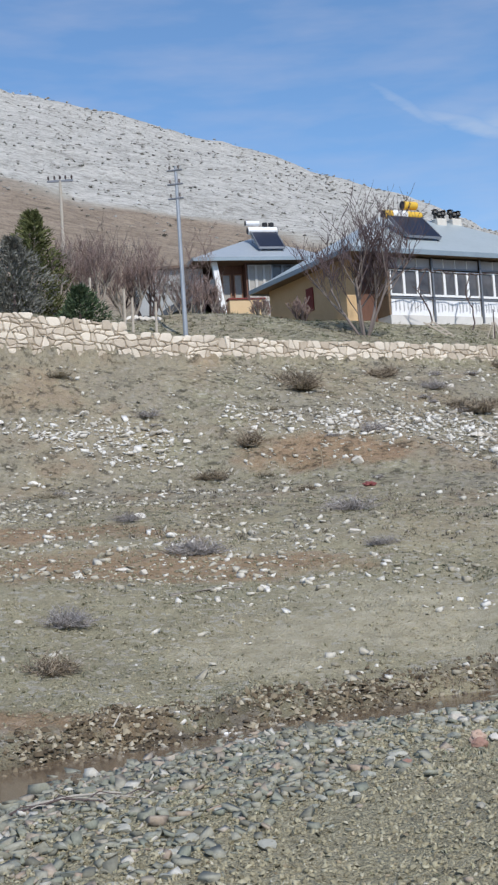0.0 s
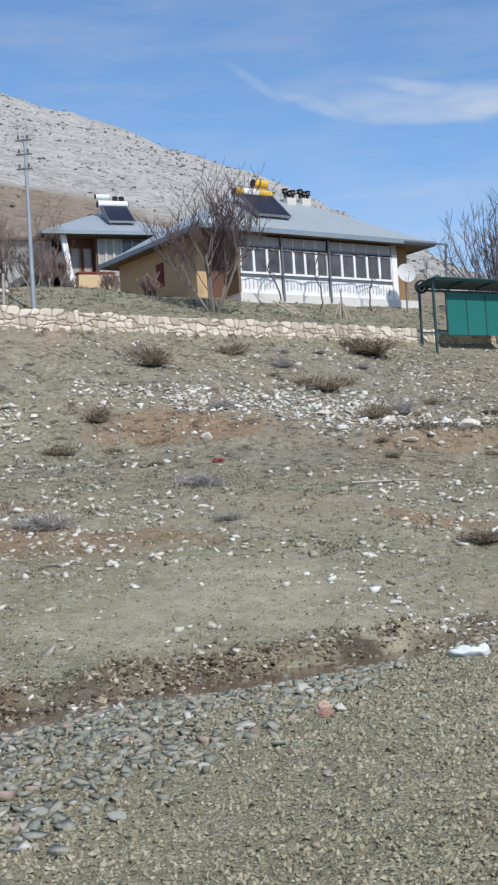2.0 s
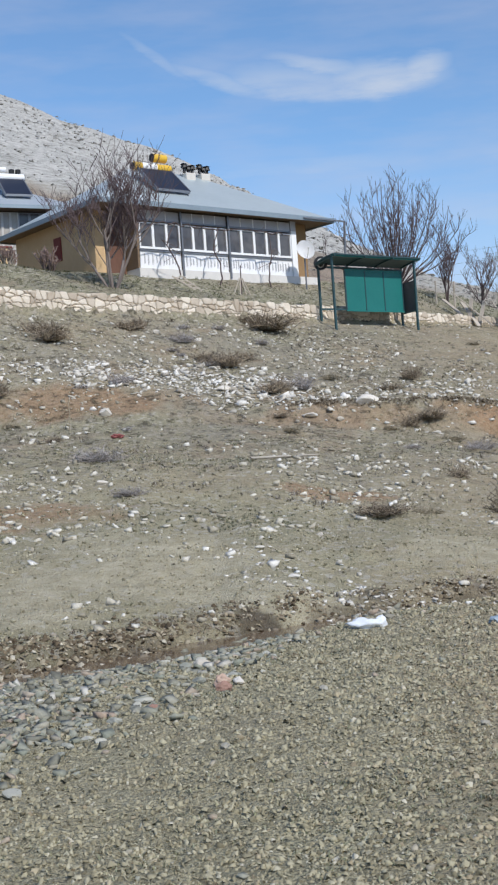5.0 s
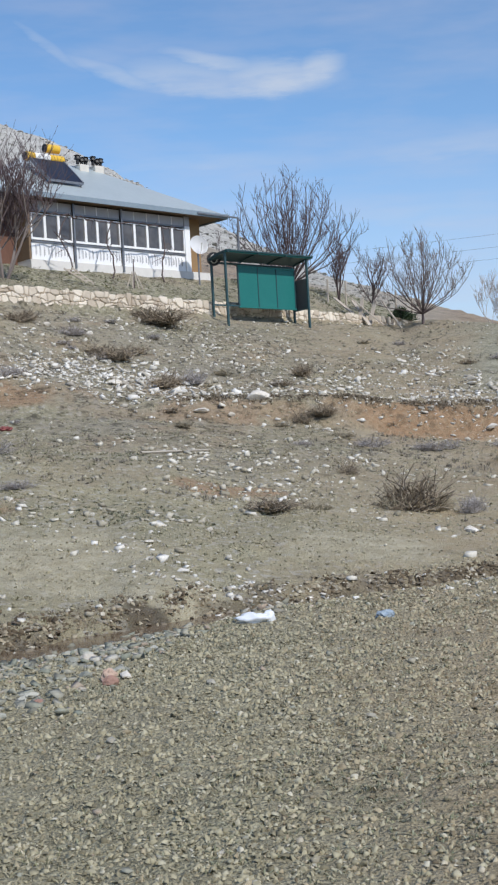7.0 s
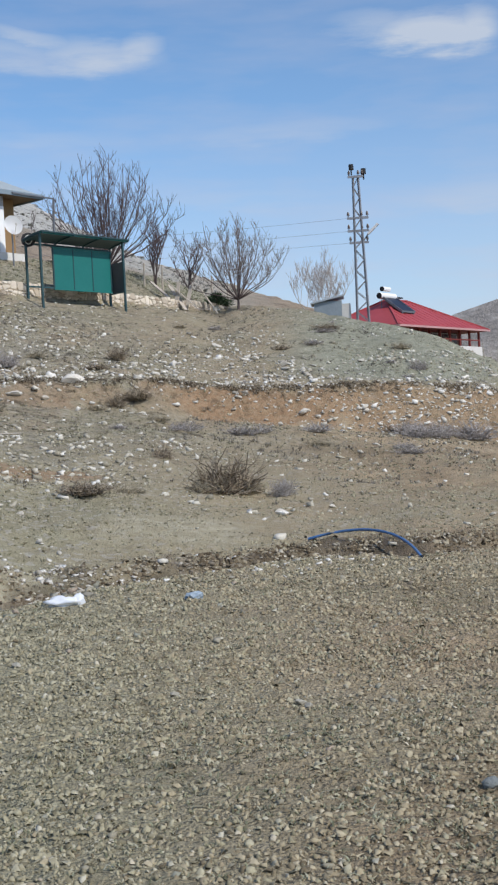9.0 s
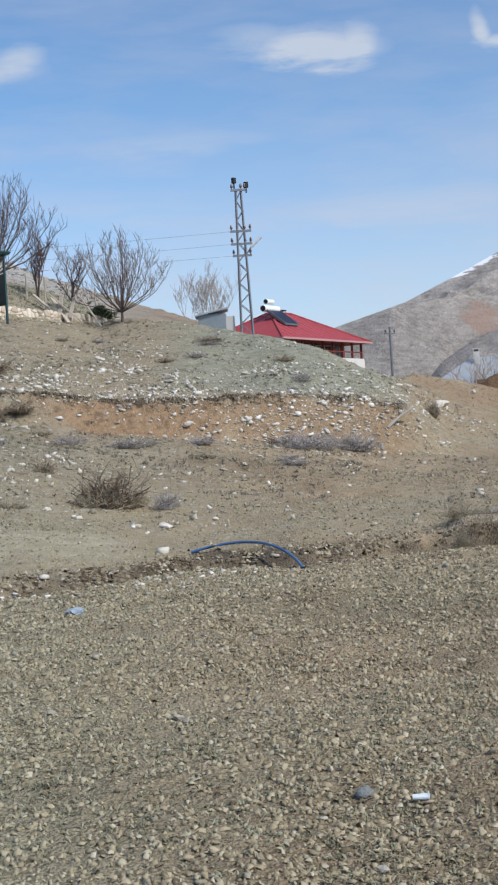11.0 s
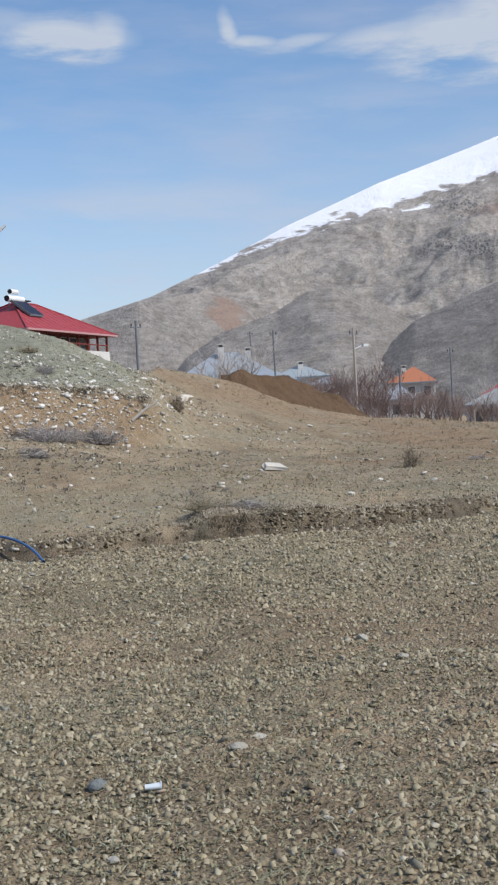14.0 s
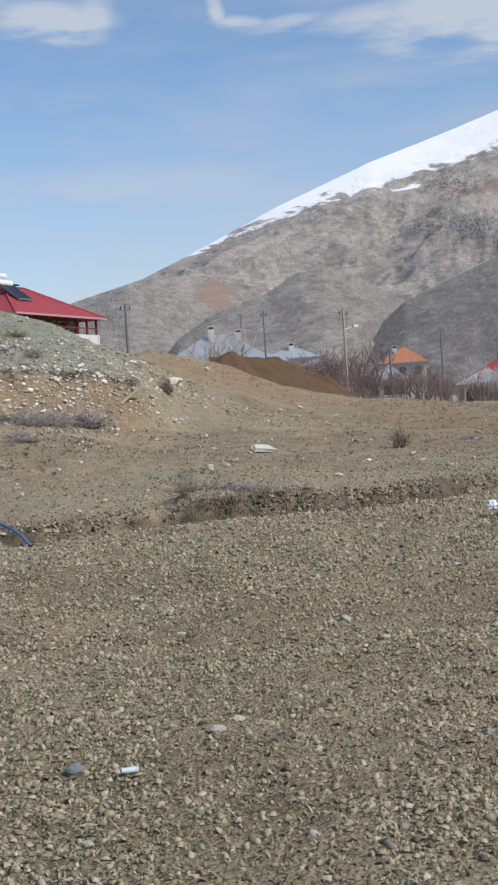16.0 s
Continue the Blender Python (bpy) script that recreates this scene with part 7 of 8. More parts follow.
def make_trees():
    tree_to(5.55, 44.4, 14.55, 21, "bare many-stemmed fruit tree in front of the ochre house", M_TWIG, M_TWIGDARK, stems=6, trunk=.44, spread=.55, kids=(5, 4, 3, 3), wide=1.15, radius=.05, lift=.3)
    p = polar(18.3, 55.5)
    round_tree(p, z_at(18.3, 55.5, 12.95) - p.z, 38, "broad bare tree with a spreading crown behind the shelter", M_BARK, M_TWIGDARK, limbs=34, stem=.06, half=.66, radius=.055)
    p = polar(24.05, 54.0)
    round_tree(p, z_at(24.05, 54.0, 10.1) - p.z, 47, "small bare tree with an open rounded crown on the mound", M_BARK, M_TWIG, limbs=24, half=.62, radius=.04)
    tree_to(20.4, 57.5, 9.9, 51, "small bare fruit tree beside a fence", M_BARK, M_TWIGDARK, stems=2, spread=.6, kids=(5, 4, 3, 2), wide=.9, radius=.06)
    tree_to(21.9, 55.5, 9.55, 52, "small bare fruit tree beside grey planks", M_BARK, M_TWIGDARK, stems=1, spread=.6, kids=(6, 4, 3, 2), radius=.06)
    tree_to(27.7, 88, 8.0, 53, "pale leafless poplar far behind the mound", M_TWIGFAR, M_TWIGFAR, stems=6, trunk=.6, spread=.4, kids=(4, 4, 3), levels=4, wide=1.9, radius=.03, lift=.55)
    for k, (az, r, el) in enumerate(((-8.4, 47, 14.6), (-7.5, 49, 14.9), (-6.6, 47, 14.6), (-5.9, 50, 14.9), (-5.1, 48, 13.6), (-4.2, 49, 14.1), (-3.2, 51, 13.7), (-2.0, 52, 14.3), (-1.6, 50, 12.6), (-.9, 47, 11.6), (.9, 47.5, 11.6), (2.7, 48.2, 11.5), (-10.9, 50, 14.0), (-12.2, 49, 14.5))):
        tree_to(az, r, el - .75, 60 + k, "bare reddish-brown garden tree on the terrace" if k % 2 else "bare pale-barked garden tree on the terrace", M_BARK if k % 2 else M_BARKPALE, M_TWIGRED if k % 3 else M_TWIG, stems=3 + k % 3, trunk=.45, spread=.55, kids=(4, 3, 3, 3), wide=1.1, radius=.05, group="bare garden trees", lift=.3)
    # bare shrubs and small trees round the village
    base = bare_tree(polar(46.3, 88), 3.4, 90, "dense bare reddish shrub at the edge of the village", M_TWIGRED, M_TWIGRED, stems=6, trunk=.5, spread=.5, levels=3, kids=(4, 4, 3), wide=1.25, radius=.045, group="bare village shrubs", name="shrub")
    rng = random.Random(4)
    for az, r, el in ((44.9, 96, 2.1), (46.9, 90, 1.5), (48.2, 86, 1.1), (48.7, 88, 1.4), (49.3, 88, 1.1), (50.2, 87, .6), (51.1, 88, .5), (52.0, 90, .4), (43.7, 105, 2.1), (53.0, 96, .3), (45.8, 100, 2.5)):
        h = z_at(az, r, el) - polar(az, r).z
        copy_thing(base, Matrix.Translation(polar(az, r)) @ Matrix.Rotation(rng.uniform(0, 6), 4, "Z") @ Matrix.Diagonal((h / 3.0, h / 3.0, h / 3.4, 1)))
    tree_to(39.9, 112, 3.55, 95, "pale bare tree in front of a blue-grey roof", M_BARKPALE, M_TWIGFAR, stems=5, trunk=.45, spread=.55, kids=(5, 4, 4), levels=3, wide=1.7, radius=.06)
    tree_to(51.5, 104, 1.2, 96, "pale bare tree in front of a grey roof", M_BARKPALE, M_TWIGFAR, stems=5, trunk=.45, spread=.55, kids=(5, 4, 4), levels=3, wide=1.2, radius=.06)


def conifer(at, height, width, seed, label, material, name="conifer"):
    """Upright evergreen made of many small sprays on whorled twigs."""
    rng = np.random.default_rng(seed)
    t = thing(name, Matrix.Translation(at), label, "evergreen")
    bm = rod(bmesh.new(), (0, 0, -.2), (0, 0, height * .9), .07, .015, seg=7)
    part("trunk", bm, M_BARK, t)
    n = int(1500 * height)
    z = height * (.04 + .96 * rng.random(n) ** 1.15)
    lump = 1 + .28 * np.sin(z * 5.1 + seed) * np.cos(z * 2.3)
    a = rng.uniform(0, 6.283, n)
    lob = 1 + .3 * np.sin(3 * a + z * 2.0 + seed) + .15 * np.sin(7 * a + z * 5)
    rr = width / 2 * (1 - .88 * (z / height) ** 2.0) * lump * lob * rng.random(n) ** .4
    x, y = rr * np.cos(a), rr * np.sin(a)
    L = .12 + .13 * rng.random(n)
    d = np.stack([np.cos(a) + rng.normal(0, .5, n), np.sin(a) + rng.normal(0, .5, n), rng.normal(.7, .5, n)], 1)
    d /= np.linalg.norm(d, axis=1)[:, None]
    s = np.cross(d, rng.normal(0, 1, (n, 3)))
    s /= np.linalg.norm(s, axis=1)[:, None]
    p = np.stack([x, y, z], 1)
    w = (.022 + .018 * rng.random(n))[:, None]
    co = np.stack([p - s * w, p + s * w, p + d * L[:, None]], 1).reshape(-1, 3)
    ob = new("crown", joined("crown", co, np.arange(3 * n).reshape(-1, 3), material))
    ob.parent = t
    return t


def shrub_mesh(name, seed, stems, material, clumps=5, twig=.008, tangle=.12):
    """Uneven low clumps of forked thorny twigs, one metre across and about half a metre high."""
    rng = random.Random(seed)
    tw = Twigs()
    hearts = [(Vector((rng.uniform(-.28, .28), rng.uniform(-.28, .28), 0)), rng.uniform(.5, 1.0)) for _ in range(clumps)]
    for k in range(stems):
        heart, big = hearts[k % clumps]
        a, t = rng.uniform(0, 6.283), rng.random() ** .55
        out = Vector((math.cos(a) * t, math.sin(a) * t, .25 + .85 * (1 - t * t))).normalized()
        L = .46 * big * rng.uniform(.45, 1.1)
        base = heart + Vector((math.cos(a), math.sin(a), 0)) * rng.uniform(0, .09)

        def jolt(f):
            return Vector((rng.uniform(-1, 1), rng.uniform(-1, 1), rng.uniform(-.6, .8))) * tangle * f
        mid = base + out * L * .5 + jolt(.5)
        tip = base + out * L + jolt(1)
        tw.tube([base, mid, tip], twig, twig * .4, 3)
        for f in range(2):
            b = mid.lerp(tip, rng.random())
            e = b + out * L * .22 + jolt(1.0)
            e.z = max(e.z, .01)
            tw.tube([b, e], twig * .6, twig * .3, 3)
    return tw.mesh(name, material)


def make_shrubs():
    kinds = {
        "grey": [shrub_mesh("shrub", 201 + k, 210, M_GREYTWIG, 6, .008, .13) for k in range(4)],
        "brown": [shrub_mesh("shrub", 211 + k, 200, M_BROWNTWIG, 4, .012, .17) for k in range(4)],
        "straw": [shrub_mesh("shrub", 221 + k, 200, M_STRAWTWIG, 6, .008, .12) for k in range(3)]}
    labels = {"grey": "low grey-lavender spiny shrub on the stony slope", "brown": "dark brown leafless thorny shrub on bare soil", "straw": "dry straw-coloured cushion plant on bare soil"}
    rng = random.Random(9)
    extra = []
    while len(extra) < 46:
        a, r = rng.uniform(-13, 33), rng.uniform(30, 52)
        if r < float(crest_line(np.array(a))[0]) - .8:
            w = rng.uniform(.3, .9)
            extra.append((r * math.sin(radians(a)), r * math.cos(radians(a)), w, w * rng.uniform(.28, .45), rng.choice(("grey", "grey", "brown", "straw"))))
    for x, y, w, h, kind in list(SHRUBS) + extra:
        if ground_zones(np.array([x]), np.array([y]))[0][0] > .45 and x > 9 and x < 23:
            continue
        me = rng.choice(kinds[kind])
        ob = new("shrub", me)
        ob.matrix_basis = Matrix.Translation((x, y, float(ground_z(x, y)) - .02)) @ Matrix.Rotation(rng.uniform(0, 6.28), 4, "Z") @ Matrix.Diagonal((w * 1.15, w * 1.05, h * 1.9, 1))
        tagged(ob, labels[kind], "shrub", "shrubs on the slope")


M_TWIG = plain("grey_brown_twig", (.16, .13, .115), (.28, .235, .21), 10, .9, bump=0)
M_TWIGDARK = plain("purple_brown_twig", (.085, .06, .062), (.15, .11, .11), 10, .9, bump=0)
M_TWIGRED = plain("reddish_twig", (.19, .135, .12), (.31, .23, .205), 10, .9, bump=0)
M_TWIGFAR = plain("pale_twig", (.40, .365, .345), (.54, .505, .48), 10, .9, bump=0)
M_GREYTWIG = pebble_material("grey_shrub_twigs", ((.0, (.27, .24, .22)), (.5, (.43, .395, .375)), (1.0, (.60, .565, .55))))
M_BROWNTWIG = pebble_material("brown_shrub_twigs", ((.0, (.15, .115, .085)), (.5, (.32, .26, .19)), (1.0, (.55, .465, .35))))
M_STRAWTWIG = pebble_material("straw_shrub_twigs", ((.0, (.26, .22, .15)), (.5, (.40, .345, .25)), (1.0, (.54, .48, .36))))
M_EVERGREEN = pebble_material("evergreen_sprays", ((.0, (.06, .075, .03)), (.5, (.13, .145, .055)), (1.0, (.23, .24, .10))))
M_EVERGREY = pebble_material("grey_evergreen_sprays", ((.0, (.11, .11, .095)), (.5, (.20, .20, .175)), (1.0, (.30, .30, .265))))
M_CEDAR = pebble_material("cedar_sprays", ((.0, (.03, .055, .03)), (.5, (.065, .10, .05)), (1.0, (.12, .16, .08))))
make_trees()
conifer(polar(-9.15, 46.5), 4.1, 2.3, 3, "dark green upright conifer at the garden edge", M_EVERGREEN)
conifer(polar(-10.1, 45.0), 3.0, 2.6, 4, "grey-green upright conifer at the garden edge", M_EVERGREY)
conifer(polar(-11.4, 45.5), 2.6, 1.6, 5, "grey-green upright conifer at the garden edge", M_EVERGREY)
conifer(polar(-7.2, 41.5), 1.15, 1.3, 6, "small dark green spreading conifer on top of the wall", M_CEDAR, "young_conifer")
conifer(polar(23.1, 55.6), .55, .9, 7, "low dark green juniper at the end of the wall", M_CEDAR, "juniper")

# ---- single rocks ----
def rock_mesh(seed, flat):
    rng = random.Random(seed)
    bm = bmesh.new()
    bmesh.ops.create_icosphere(bm, subdivisions=2, radius=.5)
    cuts = [Vector((rng.uniform(-1, 1), rng.uniform(-1, 1), rng.uniform(-.6, 1))).normalized() for _ in range(7)]
    for v in bm.verts:
        for c in cuts:
            k = v.co.dot(c) - .25
            if k > 0:
                v.co -= c * k * .9
        v.co *= 1 + rng.uniform(-.05, .05)
        v.co.z *= flat
        v.co.y *= .8
    me = bpy.data.meshes.new("rock")
    bm.to_mesh(me)
    bm.free()
    me.materials.append(M_ROCK)
    return me


def make_rocks():
    shapes = [rock_mesh(300 + k, .36 + .04 * k) for k in range(7)]
    rng = random.Random(5)
    bm = bmesh.new()
    bmesh.ops.create_cube(bm, size=1)
    for v in bm.verts:
        v.co = Vector((v.co.x * (1.0 - .3 * v.co.y) + rng.uniform(-.16, .16), v.co.y * .75 + rng.uniform(-.14, .14), v.co.z * .26 + rng.uniform(-.06, .06) + .3 * v.co.y - .1 * v.co.x))
    bmesh.ops.bevel(bm, geom=list(bm.edges), offset=.018, segments=1, affect="EDGES")
    slab = bpy.data.meshes.new("rock")
    bm.to_mesh(slab)
    bm.free()
    slab.materials.append(M_WHITEROCK)
    small = [rock_mesh(320 + k, .4 + .04 * k) for k in range(4)]
    for me in small:
        me.materials[0] = M_DULLROCK
    rng = random.Random(12)
    for x, y, s in ROCKS:
        ob = new("rock", slab if s == .64 else rng.choice(small if s < .16 and y < 16 else shapes))
        ob.matrix_basis = Matrix.Translation((x, y, float(ground_z(x, y)) + s * .13)) @ Matrix.Rotation(rng.uniform(0, 6.28), 4, "Z") @ Matrix.Rotation(rng.uniform(-.25, .25), 4, "X") @ Matrix.Diagonal((s * 1.1, s * 1.1, s, 1) if s != .64 else (.5, .5, .36, 1))
        size = "white angular" if s == .64 else "large" if s > .38 else "small" if s < .15 else "fist-sized" if s < .2 else "pale"
        tagged(ob, size + " weathered limestone rock lying on stony ground", "rock", "loose rocks")


def make_cobbles():
    rng = random.Random(41)
    shapes = [rock_mesh(340 + k, .34 + .05 * k) for k in range(6)]
    for k, me in enumerate(shapes):
        me.materials[0] = M_COBBLE
    n = 0
    while n < 170:
        az = rng.uniform(-11.5, 13)
        reach = 4.2 - .16 * max(az, 0)
        r = float(stream_range(az)) - .15 - reach * rng.random() ** 1.4
        x, y = r * math.sin(radians(az)), r * math.cos(radians(az))
        s = .07 + .08 * rng.random() ** 2
        ob = new("cobble", rng.choice(shapes))
        ob.matrix_basis = Matrix.Translation((x, y, float(ground_z(x, y)) + s * .1)) @ Matrix.Rotation(rng.uniform(0, 6.28), 4, "Z") @ Matrix.Rotation(rng.uniform(-.35, .35), 4, "X") @ Matrix.Diagonal((s * 1.2, s * 1.1, s, 1))
        tagged(ob, ("large" if s > .11 else "flat") + " grey-green cobble in the gravel beside the stream", "cobble", "cobbles beside the stream")
        n += 1


# ---- stream ----
def make_water():
    az = np.arange(-20, 15.5, .25)
    rows = []
    for f in np.linspace(0, 1, 9):
        rs = stream_range(az)
        lo, hi = rs - .8, rs + wet_width(az) + .12
        r = lo + (hi - lo) * f
        rows.append((r * np.sin(np.radians(az)), r * np.cos(np.radians(az))))
    X, Y = np.array([a for a, _ in rows]), np.array([b for _, b in rows])
    me = grid_mesh("stream_water", X, Y, np.full(X.shape, -.098) + .003 * vnoise(X, Y, .2, 77))
    me.materials.append(M_WATER)
    tagged(new("water", me), "shallow muddy brown stream", "water", kind="structure")


def water_material():
    n = Nodes("muddy_water", .12)
    n.b.inputs["Specular IOR Level"].default_value = .5
    n.bump(n.noise(9, 3), .12, .01)
    return n.done(n.ramp(n.noise(3, 4), (.3, (.12, .085, .055)), (.7, (.18, .13, .085))))


M_WATER = water_material()
M_WHITEROCK = plain("white_limestone", (.52, .47, .39), (.76, .71, .62), 6, .9, bump=.4, depth=.02)
M_DULLROCK = plain("dull_tan_rock", (.27, .25, .20), (.46, .43, .36), 9, .9, bump=.5, depth=.02, per="object")
M_COBBLE = plain("grey_green_cobble", (.20, .21, .175), (.45, .435, .37), 9, .9, bump=.5, depth=.02, per="object")
M_DARKSTONE = plain("dark_grey_stone", (.13, .145, .14), (.24, .255, .25), 9, .9, bump=.4)
M_BAG = plain("white_plastic", (.66, .69, .74), (.80, .82, .85), 12, .35, bump=.3)
M_BLUEBAG = plain("blue_grey_plastic", (.22, .28, .34), (.34, .40, .46), 10, .45, bump=.3)
M_HOSE = plain("blue_hose_plastic", (.05, .12, .28), (.09, .19, .38), 8, .2, bump=0)
M_REDSTONE = plain("red_brick_stone", (.27, .15, .115), (.36, .23, .18), 9, .9, bump=.4)
M_PINKSTONE = plain("pink_stone", (.42, .29, .22), (.52, .38, .30), 9, .9, bump=.4)
M_CUP = plain("pale_blue_plastic", (.58, .65, .68), (.72, .77, .79), 8, .3, bump=0)
M_BINBAG = plain("black_plastic", (.022, .022, .025), (.045, .045, .05), 9, .28, bump=.4)
M_RAG = plain("red_cloth", (.20, .06, .06), (.30, .11, .10), 12, .9, bump=.3)


def crumpled(seed, sx, sy, sz, dent=.3):
    """A crumpled film shape resting on z = 0."""
    rng = random.Random(seed)
    bm = bmesh.new()
    bmesh.ops.create_icosphere(bm, subdivisions=3, radius=.5)
    off = Vector((rng.uniform(0, 50), rng.uniform(0, 50), 0))
    for v in bm.verts:
        n = noise.noise(v.co * 4.2 + off) + .6 * noise.noise(v.co * 9 + off)
        v.co *= 1 + dent * n
        v.co = Vector((v.co.x * sx, v.co.y * sy, max(v.co.z, -.32) * sz))
    lo = min(v.co.z for v in bm.verts)
    for v in bm.verts:
        v.co.z -= lo
    return bm


def on_ground(name, bm, material, x, y, turn, label, category, up=-.01):
    ob = link(name, bm, material)
    ob.matrix_basis = Matrix.Translation((x, y, float(ground_z(x, y)) + up)) @ Matrix.Rotation(radians(turn), 4, "Z")
    return tagged(ob, label, category)


def make_litter():
    t = thing("plastic_bag", Matrix.Translation((3.60, 12.80, float(ground_z(3.6, 12.8)) + .0)) @ Matrix.Rotation(radians(-14), 4, "Z"), "crumpled white plastic bag at the edge of the stream", "plastic bag")
    part("bag_body", crumpled(3, .33, .17, .13, .5), M_BAG, t, smooth=True)
    bm = crumpled(4, .12, .09, .15)
    bmesh.ops.translate(bm, verts=bm.verts, vec=(.16, .02, 0))
    part("bag_knot", bm, M_BAG, t, smooth=True)
    on_ground("plastic_bag", crumpled(5, .19, .15, .11), M_BLUEBAG, 4.74, 12.0, 10, "blue-grey crumpled plastic bag half buried in gravel", "plastic bag")
    on_ground("stone", crumpled(6, .13, .10, .10, .2), M_REDSTONE, 1.56, 9.62, 0, "brick-red stone in the grey gravel", "stone")
    on_ground("stone", crumpled(7, .12, .09, .13, .3), M_PINKSTONE, 1.58, 9.80, 0, "pinkish upright stone in the grey gravel", "stone")
    on_ground("stone", crumpled(8, .10, .07, .06, .2), M_REDSTONE, .95, 9.0, 30, "flat dark red stone in the grey gravel", "stone")
    on_ground("stone", crumpled(9, .085, .07, .06, .2), M_DARKSTONE, 3.19, 4.62, 0, "small dark grey stone on trampled grass", "stone")
    t = thing("plastic_cup", Matrix.Translation((3.3, 4.36, float(ground_z(3.3, 4.36)) + .015)) @ Matrix.Rotation(radians(-32), 4, "Z"), "squashed pale blue plastic cup on trampled grass", "cup")
    bm = bmesh.new()
    rod(bm, (-.034, 0, 0), (.034, 0, 0), .016, .020, seg=14)
    bmesh.ops.scale(bm, verts=bm.verts, vec=(1, 1, .75))
    part("cup_wall", bm, M_CUP, t)
    part("cup_rim", rod(bmesh.new(), (.034, 0, 0), (.038, 0, 0), .021, .021, seg=14), M_BAG, t)
    on_ground("rubbish_bag", crumpled(11, .62, .44, .36), M_BINBAG, 13.10, 9.62, -40, "black plastic rubbish bag beside the stream gully", "rubbish bag")
    on_ground("plastic_bag", crumpled(14, .17, .13, .14, .4), M_BAG, 12.74, 9.84, 20, "small white plastic bag beside a black rubbish bag", "plastic bag", .1)
    on_ground("cloth", crumpled(12, .30, .2, .12, .7), M_RAG, 2.81, 30.4, 10, "crumpled faded red cloth on the slope", "cloth")
    # blue hose
    a = Vector((8.15, 16.2, float(ground_z(8.15, 16.2)) + .04))
    c = Vector((8.62, 13.95, float(ground_z(8.62, 13.95)) + .02))
    b = Vector((9.15, 15.55, float(ground_z(9.15, 15.55)) + .30))
    tw = Twigs()
    pts = [a * (1 - k) ** 2 + b * 2 * k * (1 - k) + c * k * k for k in (i / 22 for i in range(23))]
    tw.tube(pts, .019, .019, 10)
    tagged(new("hose", tw.mesh("hose", M_HOSE)), "stiff blue plastic water hose arching over the gully", "hose")


def stick(pts, r0, r1, material, label, name="stick", category="stick"):
    tw = Twigs()
    tw.tube([Vector((x, y, float(ground_z(x, y)) + up)) for x, y, up in pts], r0, r1, 6)
    tagged(new(name, tw.mesh(name, material)), label, category)


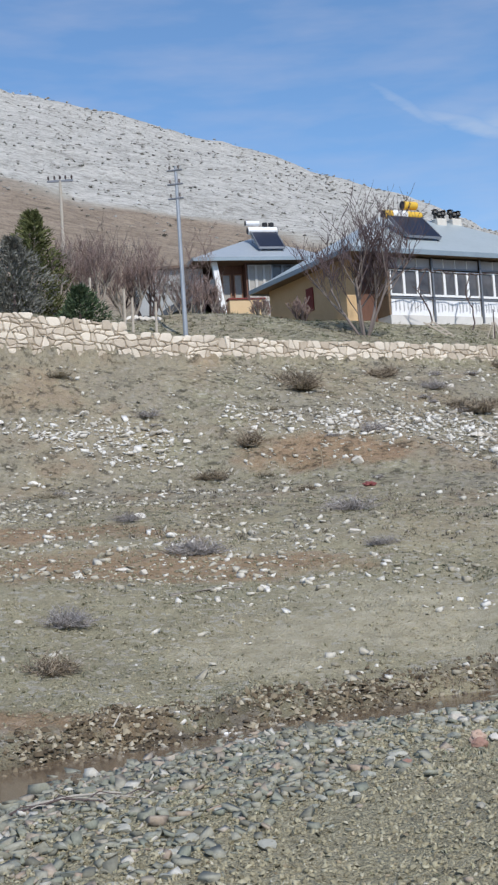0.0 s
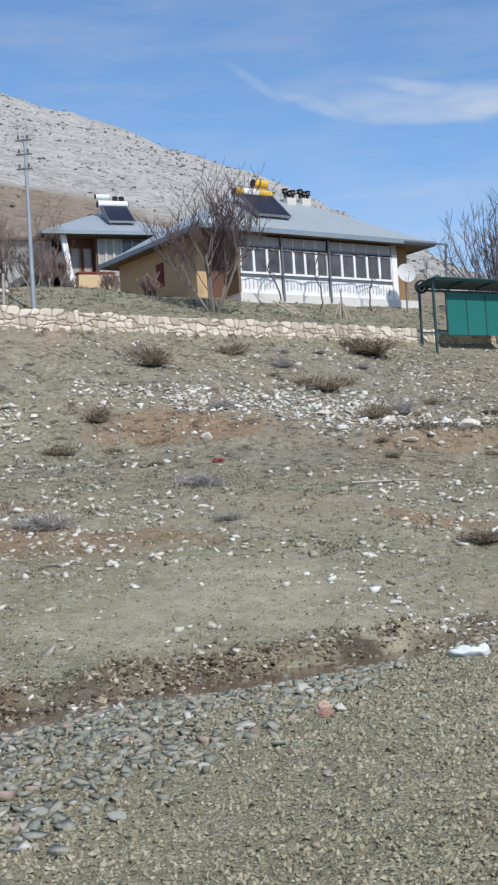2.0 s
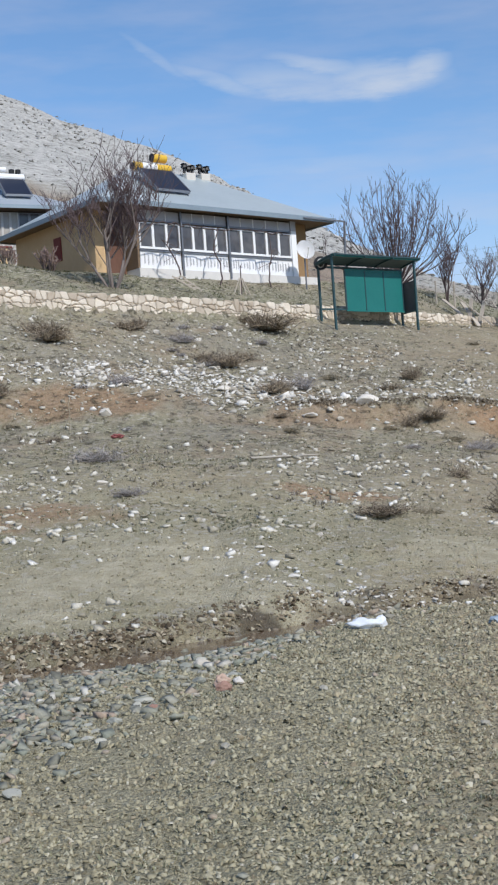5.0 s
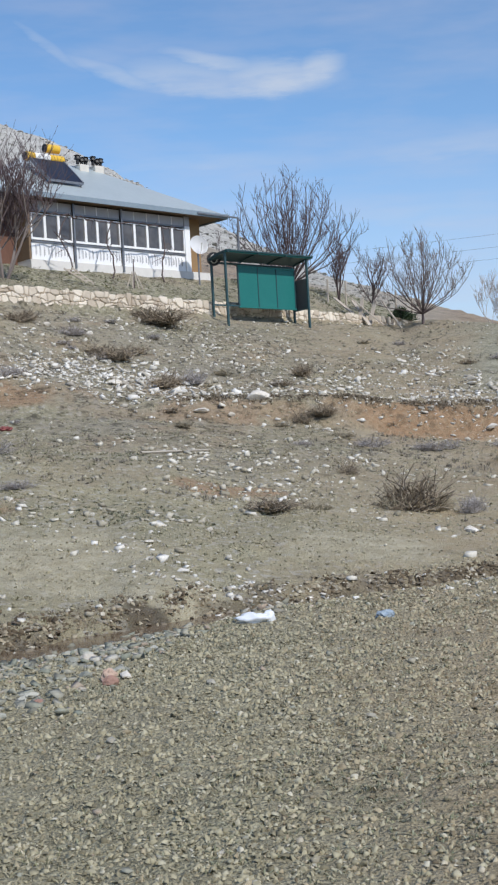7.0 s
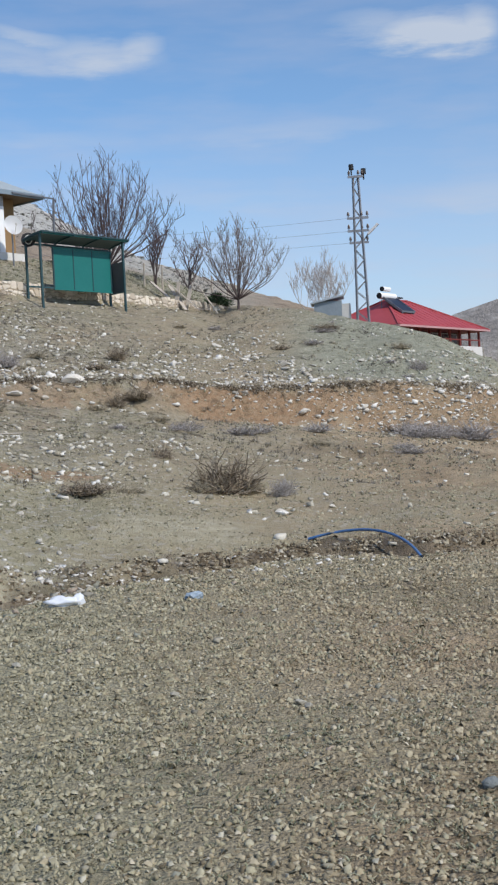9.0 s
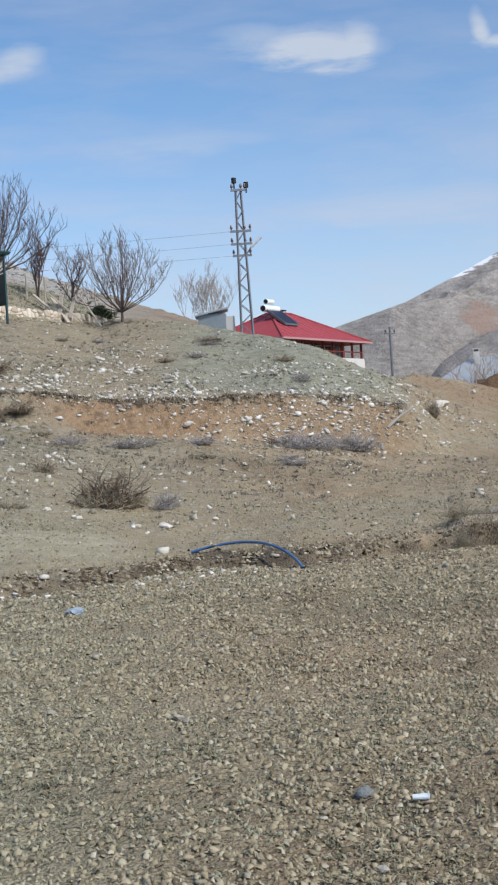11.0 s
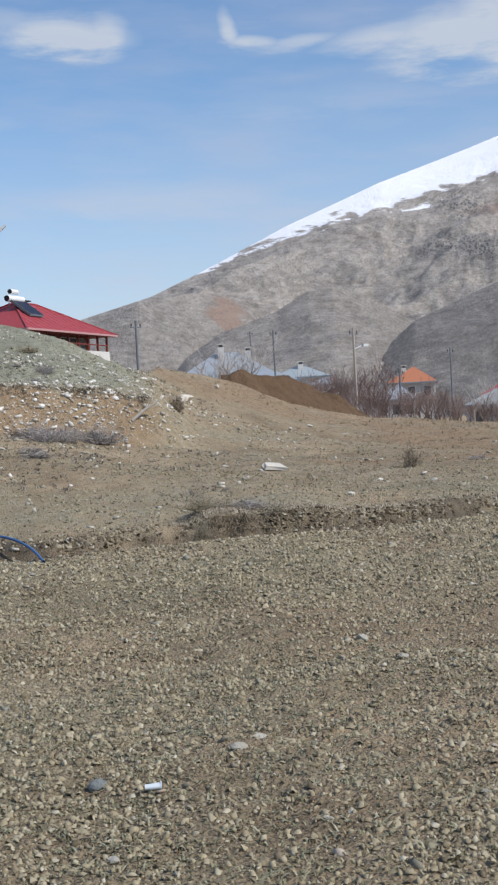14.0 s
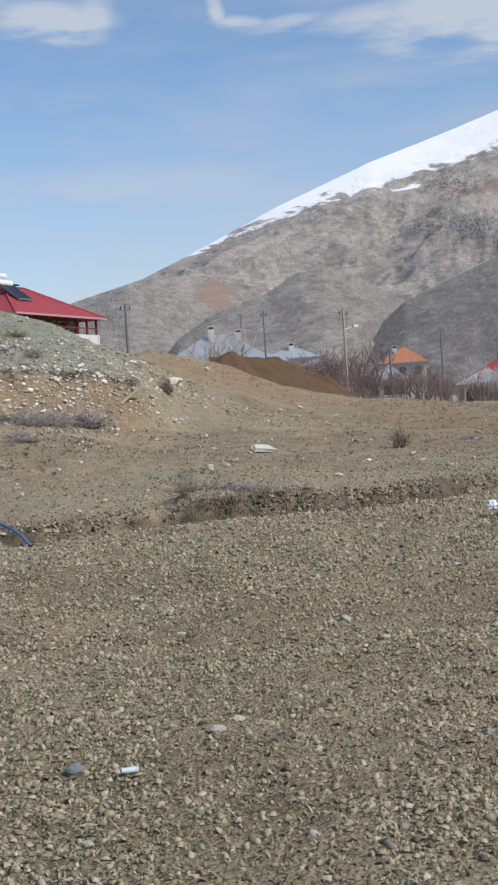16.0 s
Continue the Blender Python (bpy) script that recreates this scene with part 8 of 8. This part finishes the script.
def make_wood():
    stick([(-1.65, 8.75, .03), (-1.3, 8.52, .05), (-1.05, 8.62, .03), (-.85, 8.62, .02)], .012, .006, M_LOG, "bleached crooked branch beside the stream")
    stick([(-1.75, 8.5, .02), (-1.35, 8.4, .07), (-1.1, 8.45, .03)], .009, .005, M_BARK, "dark dead branch beside the stream")
    stick([(-.88, 8.26, .02), (-.77, 8.48, .05)], .009, .007, M_LOG, "short bleached stick leaning on gravel")
    tw = Twigs()
    tw.tube([(21.8, 30.38, 1.88), (22.16, 30.25, 2.18), (22.58, 30.06, 2.44)], .055, .03, 6)
    tw.tube([(22.16, 30.25, 2.18), (22.3, 30.14, 2.5)], .022, .012, 5)
    tagged(new("log", tw.mesh("log", M_LOG)), "forked bleached dead branch leaning on the stony bank", "log")
    stick([(5.1, 25.9, .03), (6.0, 26.7, .06), (6.9, 27.4, .04)], .028, .016, M_LOG, "long pale branch lying on the grass")
    stick([(-1.25, 17.93, .02), (-.75, 18.5, .04), (-.27, 18.88, .03)], .02, .010, M_BARKPALE, "thin dead branch on red earth")
    stick([(-1.36, 11.4, .01), (-1.3, 11.5, .09)], .010, .008, M_LOG, "short pale stick leaning on the bank")
    for k in range(7):
        x, y = -1.75 + .13 * k, 8.5 - .03 * (k % 3)
        stick([(x, y, .015), (x + .1, y + .05 * (-1) ** k, .05 + .01 * (k % 3)), (x + .24, y + .02 - .05 * (k % 2), .03)], .006, .003, M_LOG if k % 2 else M_BARK, "thin dead twig beside the stream", "twig", "twig")
    for x, y, h in ((1.75, 31.6, .75), (5.9, 33.0, .85), (23.9, 34.4, .8)):
        stick([(x, y, 0), (x + .04, y, h * .5), (x + .02, y + .02, h)], .012, .007, M_STRAWTWIG, "tall dry weed stalk standing on the slope", "dry_stalk", "weed")
    # garden clutter
    p = Vector((7.13, 46.3, float(ground_z(7.13, 46.3))))
    t = thing("wooden_ladder", Matrix.Translation(p) @ Matrix.Rotation(radians(25), 4, "Z"), "short wooden ladder lying on the terrace slope", "ladder")
    bm = bmesh.new()
    beam(bm, (-.55, 0, .55), (.2, -.35, .02), .06, .05)
    part("rail", bm, M_PLANK, t)
    bm = bmesh.new()
    beam(bm, (-.1, .15, .62), (.6, -.2, .02), .06, .05)
    part("rail", bm, M_PLANK, t)
    for k in range(4):
        f = .12 + .25 * k
        part("rung", beam(bmesh.new(), (-.55 + .75 * f, -.35 * f, .56 - .53 * f), (-.1 + .7 * f, .15 - .35 * f, .63 - .6 * f), .04, .04), M_PLANK, t)
    p = Vector((9.4, 47.2, float(ground_z(9.4, 47.2))))
    t = thing("tripod_stand", Matrix.Translation(p), "pale wooden tripod of stakes on the terrace", "stakes")
    for x, y in ((-.32, -.1), (-.1, -.25), (.14, -.2), (.34, .0)):
        part("stake", rod(bmesh.new(), (x, y, -.05), (x * .15, 0, .62), .025, .02, seg=6), M_PLANK, t)
    part("stem", rod(bmesh.new(), (0, 0, .0), (.02, 0, 1.1), .03, .02, seg=6), M_BARK, t)
    # grey planks at the end of the wall
    for k, (az0, r0, u0, az1, r1, u1) in enumerate(((20.6, 53.6, .95, 22.3, 53.2, .15), (21.0, 54.2, .6, 21.7, 53.0, .05), (22.0, 54.0, 1.0, 21.7, 53.4, .0), (22.3, 54.5, .85, 23.1, 54.2, .05), (21.45, 53.6, .9, 21.25, 53.3, .0), (20.2, 54.5, .4, 21.0, 53.6, .1))):
        a, b = polar(az0, r0, u0), polar(az1, r1, u1)
        ob = link("plank", beam(bmesh.new(), a, b, .16, .04), M_PLANK)
        tagged(ob, "weathered grey plank leaning at the end of the wall", "plank", "weathered planks")
    for az, r, h in ((19.9, 56, 1.0), (20.7, 56.5, 1.1), (22.9, 56.6, 1.3), (23.6, 57.5, 1.1), (25.3, 62, .9), (26.4, 62, .8), (26.7, 62, 1.0), (35.2, 82, 1.2), (35.55, 83, 1.3), (36.3, 84, 1.2), (36.75, 84, 1.3), (37.2, 86, 1.1), (-6.75, 41.8, 1.5), (-4.9, 40.0, 1.1), (-5.25, 42.2, 1.2), (-3.85, 41.2, 1.0), (50.75, 79, .8), (48.4, 79, .7)):
        p = polar(az, r)
        ob = link("fence_post", rod(bmesh.new(), p - Vector((0, 0, .3)), p + Vector((.03, 0, h)), .05, .04, seg=7), M_PLANK)
        tagged(ob, "weathered wooden fence post standing in rough grass", "fence post", "fence posts")
    # stone edging on the terrace
    rng = random.Random(31)
    me = rock_mesh(330, .6)
    for k in range(9):
        p = polar(-5.0 + .16 * k + rng.uniform(-.05, .05), 43.6 + rng.uniform(-.2, .2))
        ob = new("edging_stone", me)
        ob.matrix_basis = Matrix.Translation(p + Vector((0, 0, .08))) @ Matrix.Rotation(rng.uniform(0, 6), 4, "Z") @ Matrix.Diagonal((.42, .36, .38, 1))
        tagged(ob, "tan field stone in a garden edging", "stone", "edging stones")


def make_vines():
    """Old vines in front of the glazed porch, trained along a wire."""
    rng = random.Random(77)
    for u, lean in ((.9, .5), (2.95, .35), (5.6, -.2)):
        p = HOUSE @ Vector((u, -1.0, 0))
        g = float(ground_z(p.x, p.y))
        t = thing("grape_vine", Matrix.Translation((p.x, p.y, g)) @ Matrix.Rotation(math.atan2(.452, .892), 4, "Z"), "old leafless grape vine trained in front of the porch", "vine", "grape vines")
        h = 9.9 + 1.55 - g
        tw = Twigs()
        pts = [Vector((0, 0, -.1))]
        for k in range(1, 9):
            pts.append(Vector((lean * .5 * math.sin(k * .9) + rng.uniform(-.06, .06), rng.uniform(-.05, .05), h * k / 8)))
        tw.tube(pts, .035, .02, 6)
        ob = new("trunk", tw.mesh("trunk", M_BARK))
        ob.parent = t
        tw = Twigs()
        for s in (-1, 1):
            q = [pts[-1] + Vector((s * .3 * k, rng.uniform(-.06, .06), rng.uniform(-.1, .1))) for k in range(5)]
            tw.tube(q, .03, .015, 5)
            for b in q[1:]:
                tw.tube([b, b + Vector((rng.uniform(-.2, .2), rng.uniform(-.1, .1), rng.uniform(-.35, .2)))], .012, .006, 3)
        for b in pts[3:6]:
            tw.tube([b, b + Vector((rng.uniform(-.3, .3), 0, .2)), b + Vector((rng.uniform(-.6, .6), 0, -.1))], .02, .008, 4)
        ob = new("cane", tw.mesh("cane", M_BARK))
        ob.parent = t


scatter()
make_shrubs()
make_rocks()
make_cobbles()
make_water()
make_litter()
make_wood()
make_vines()
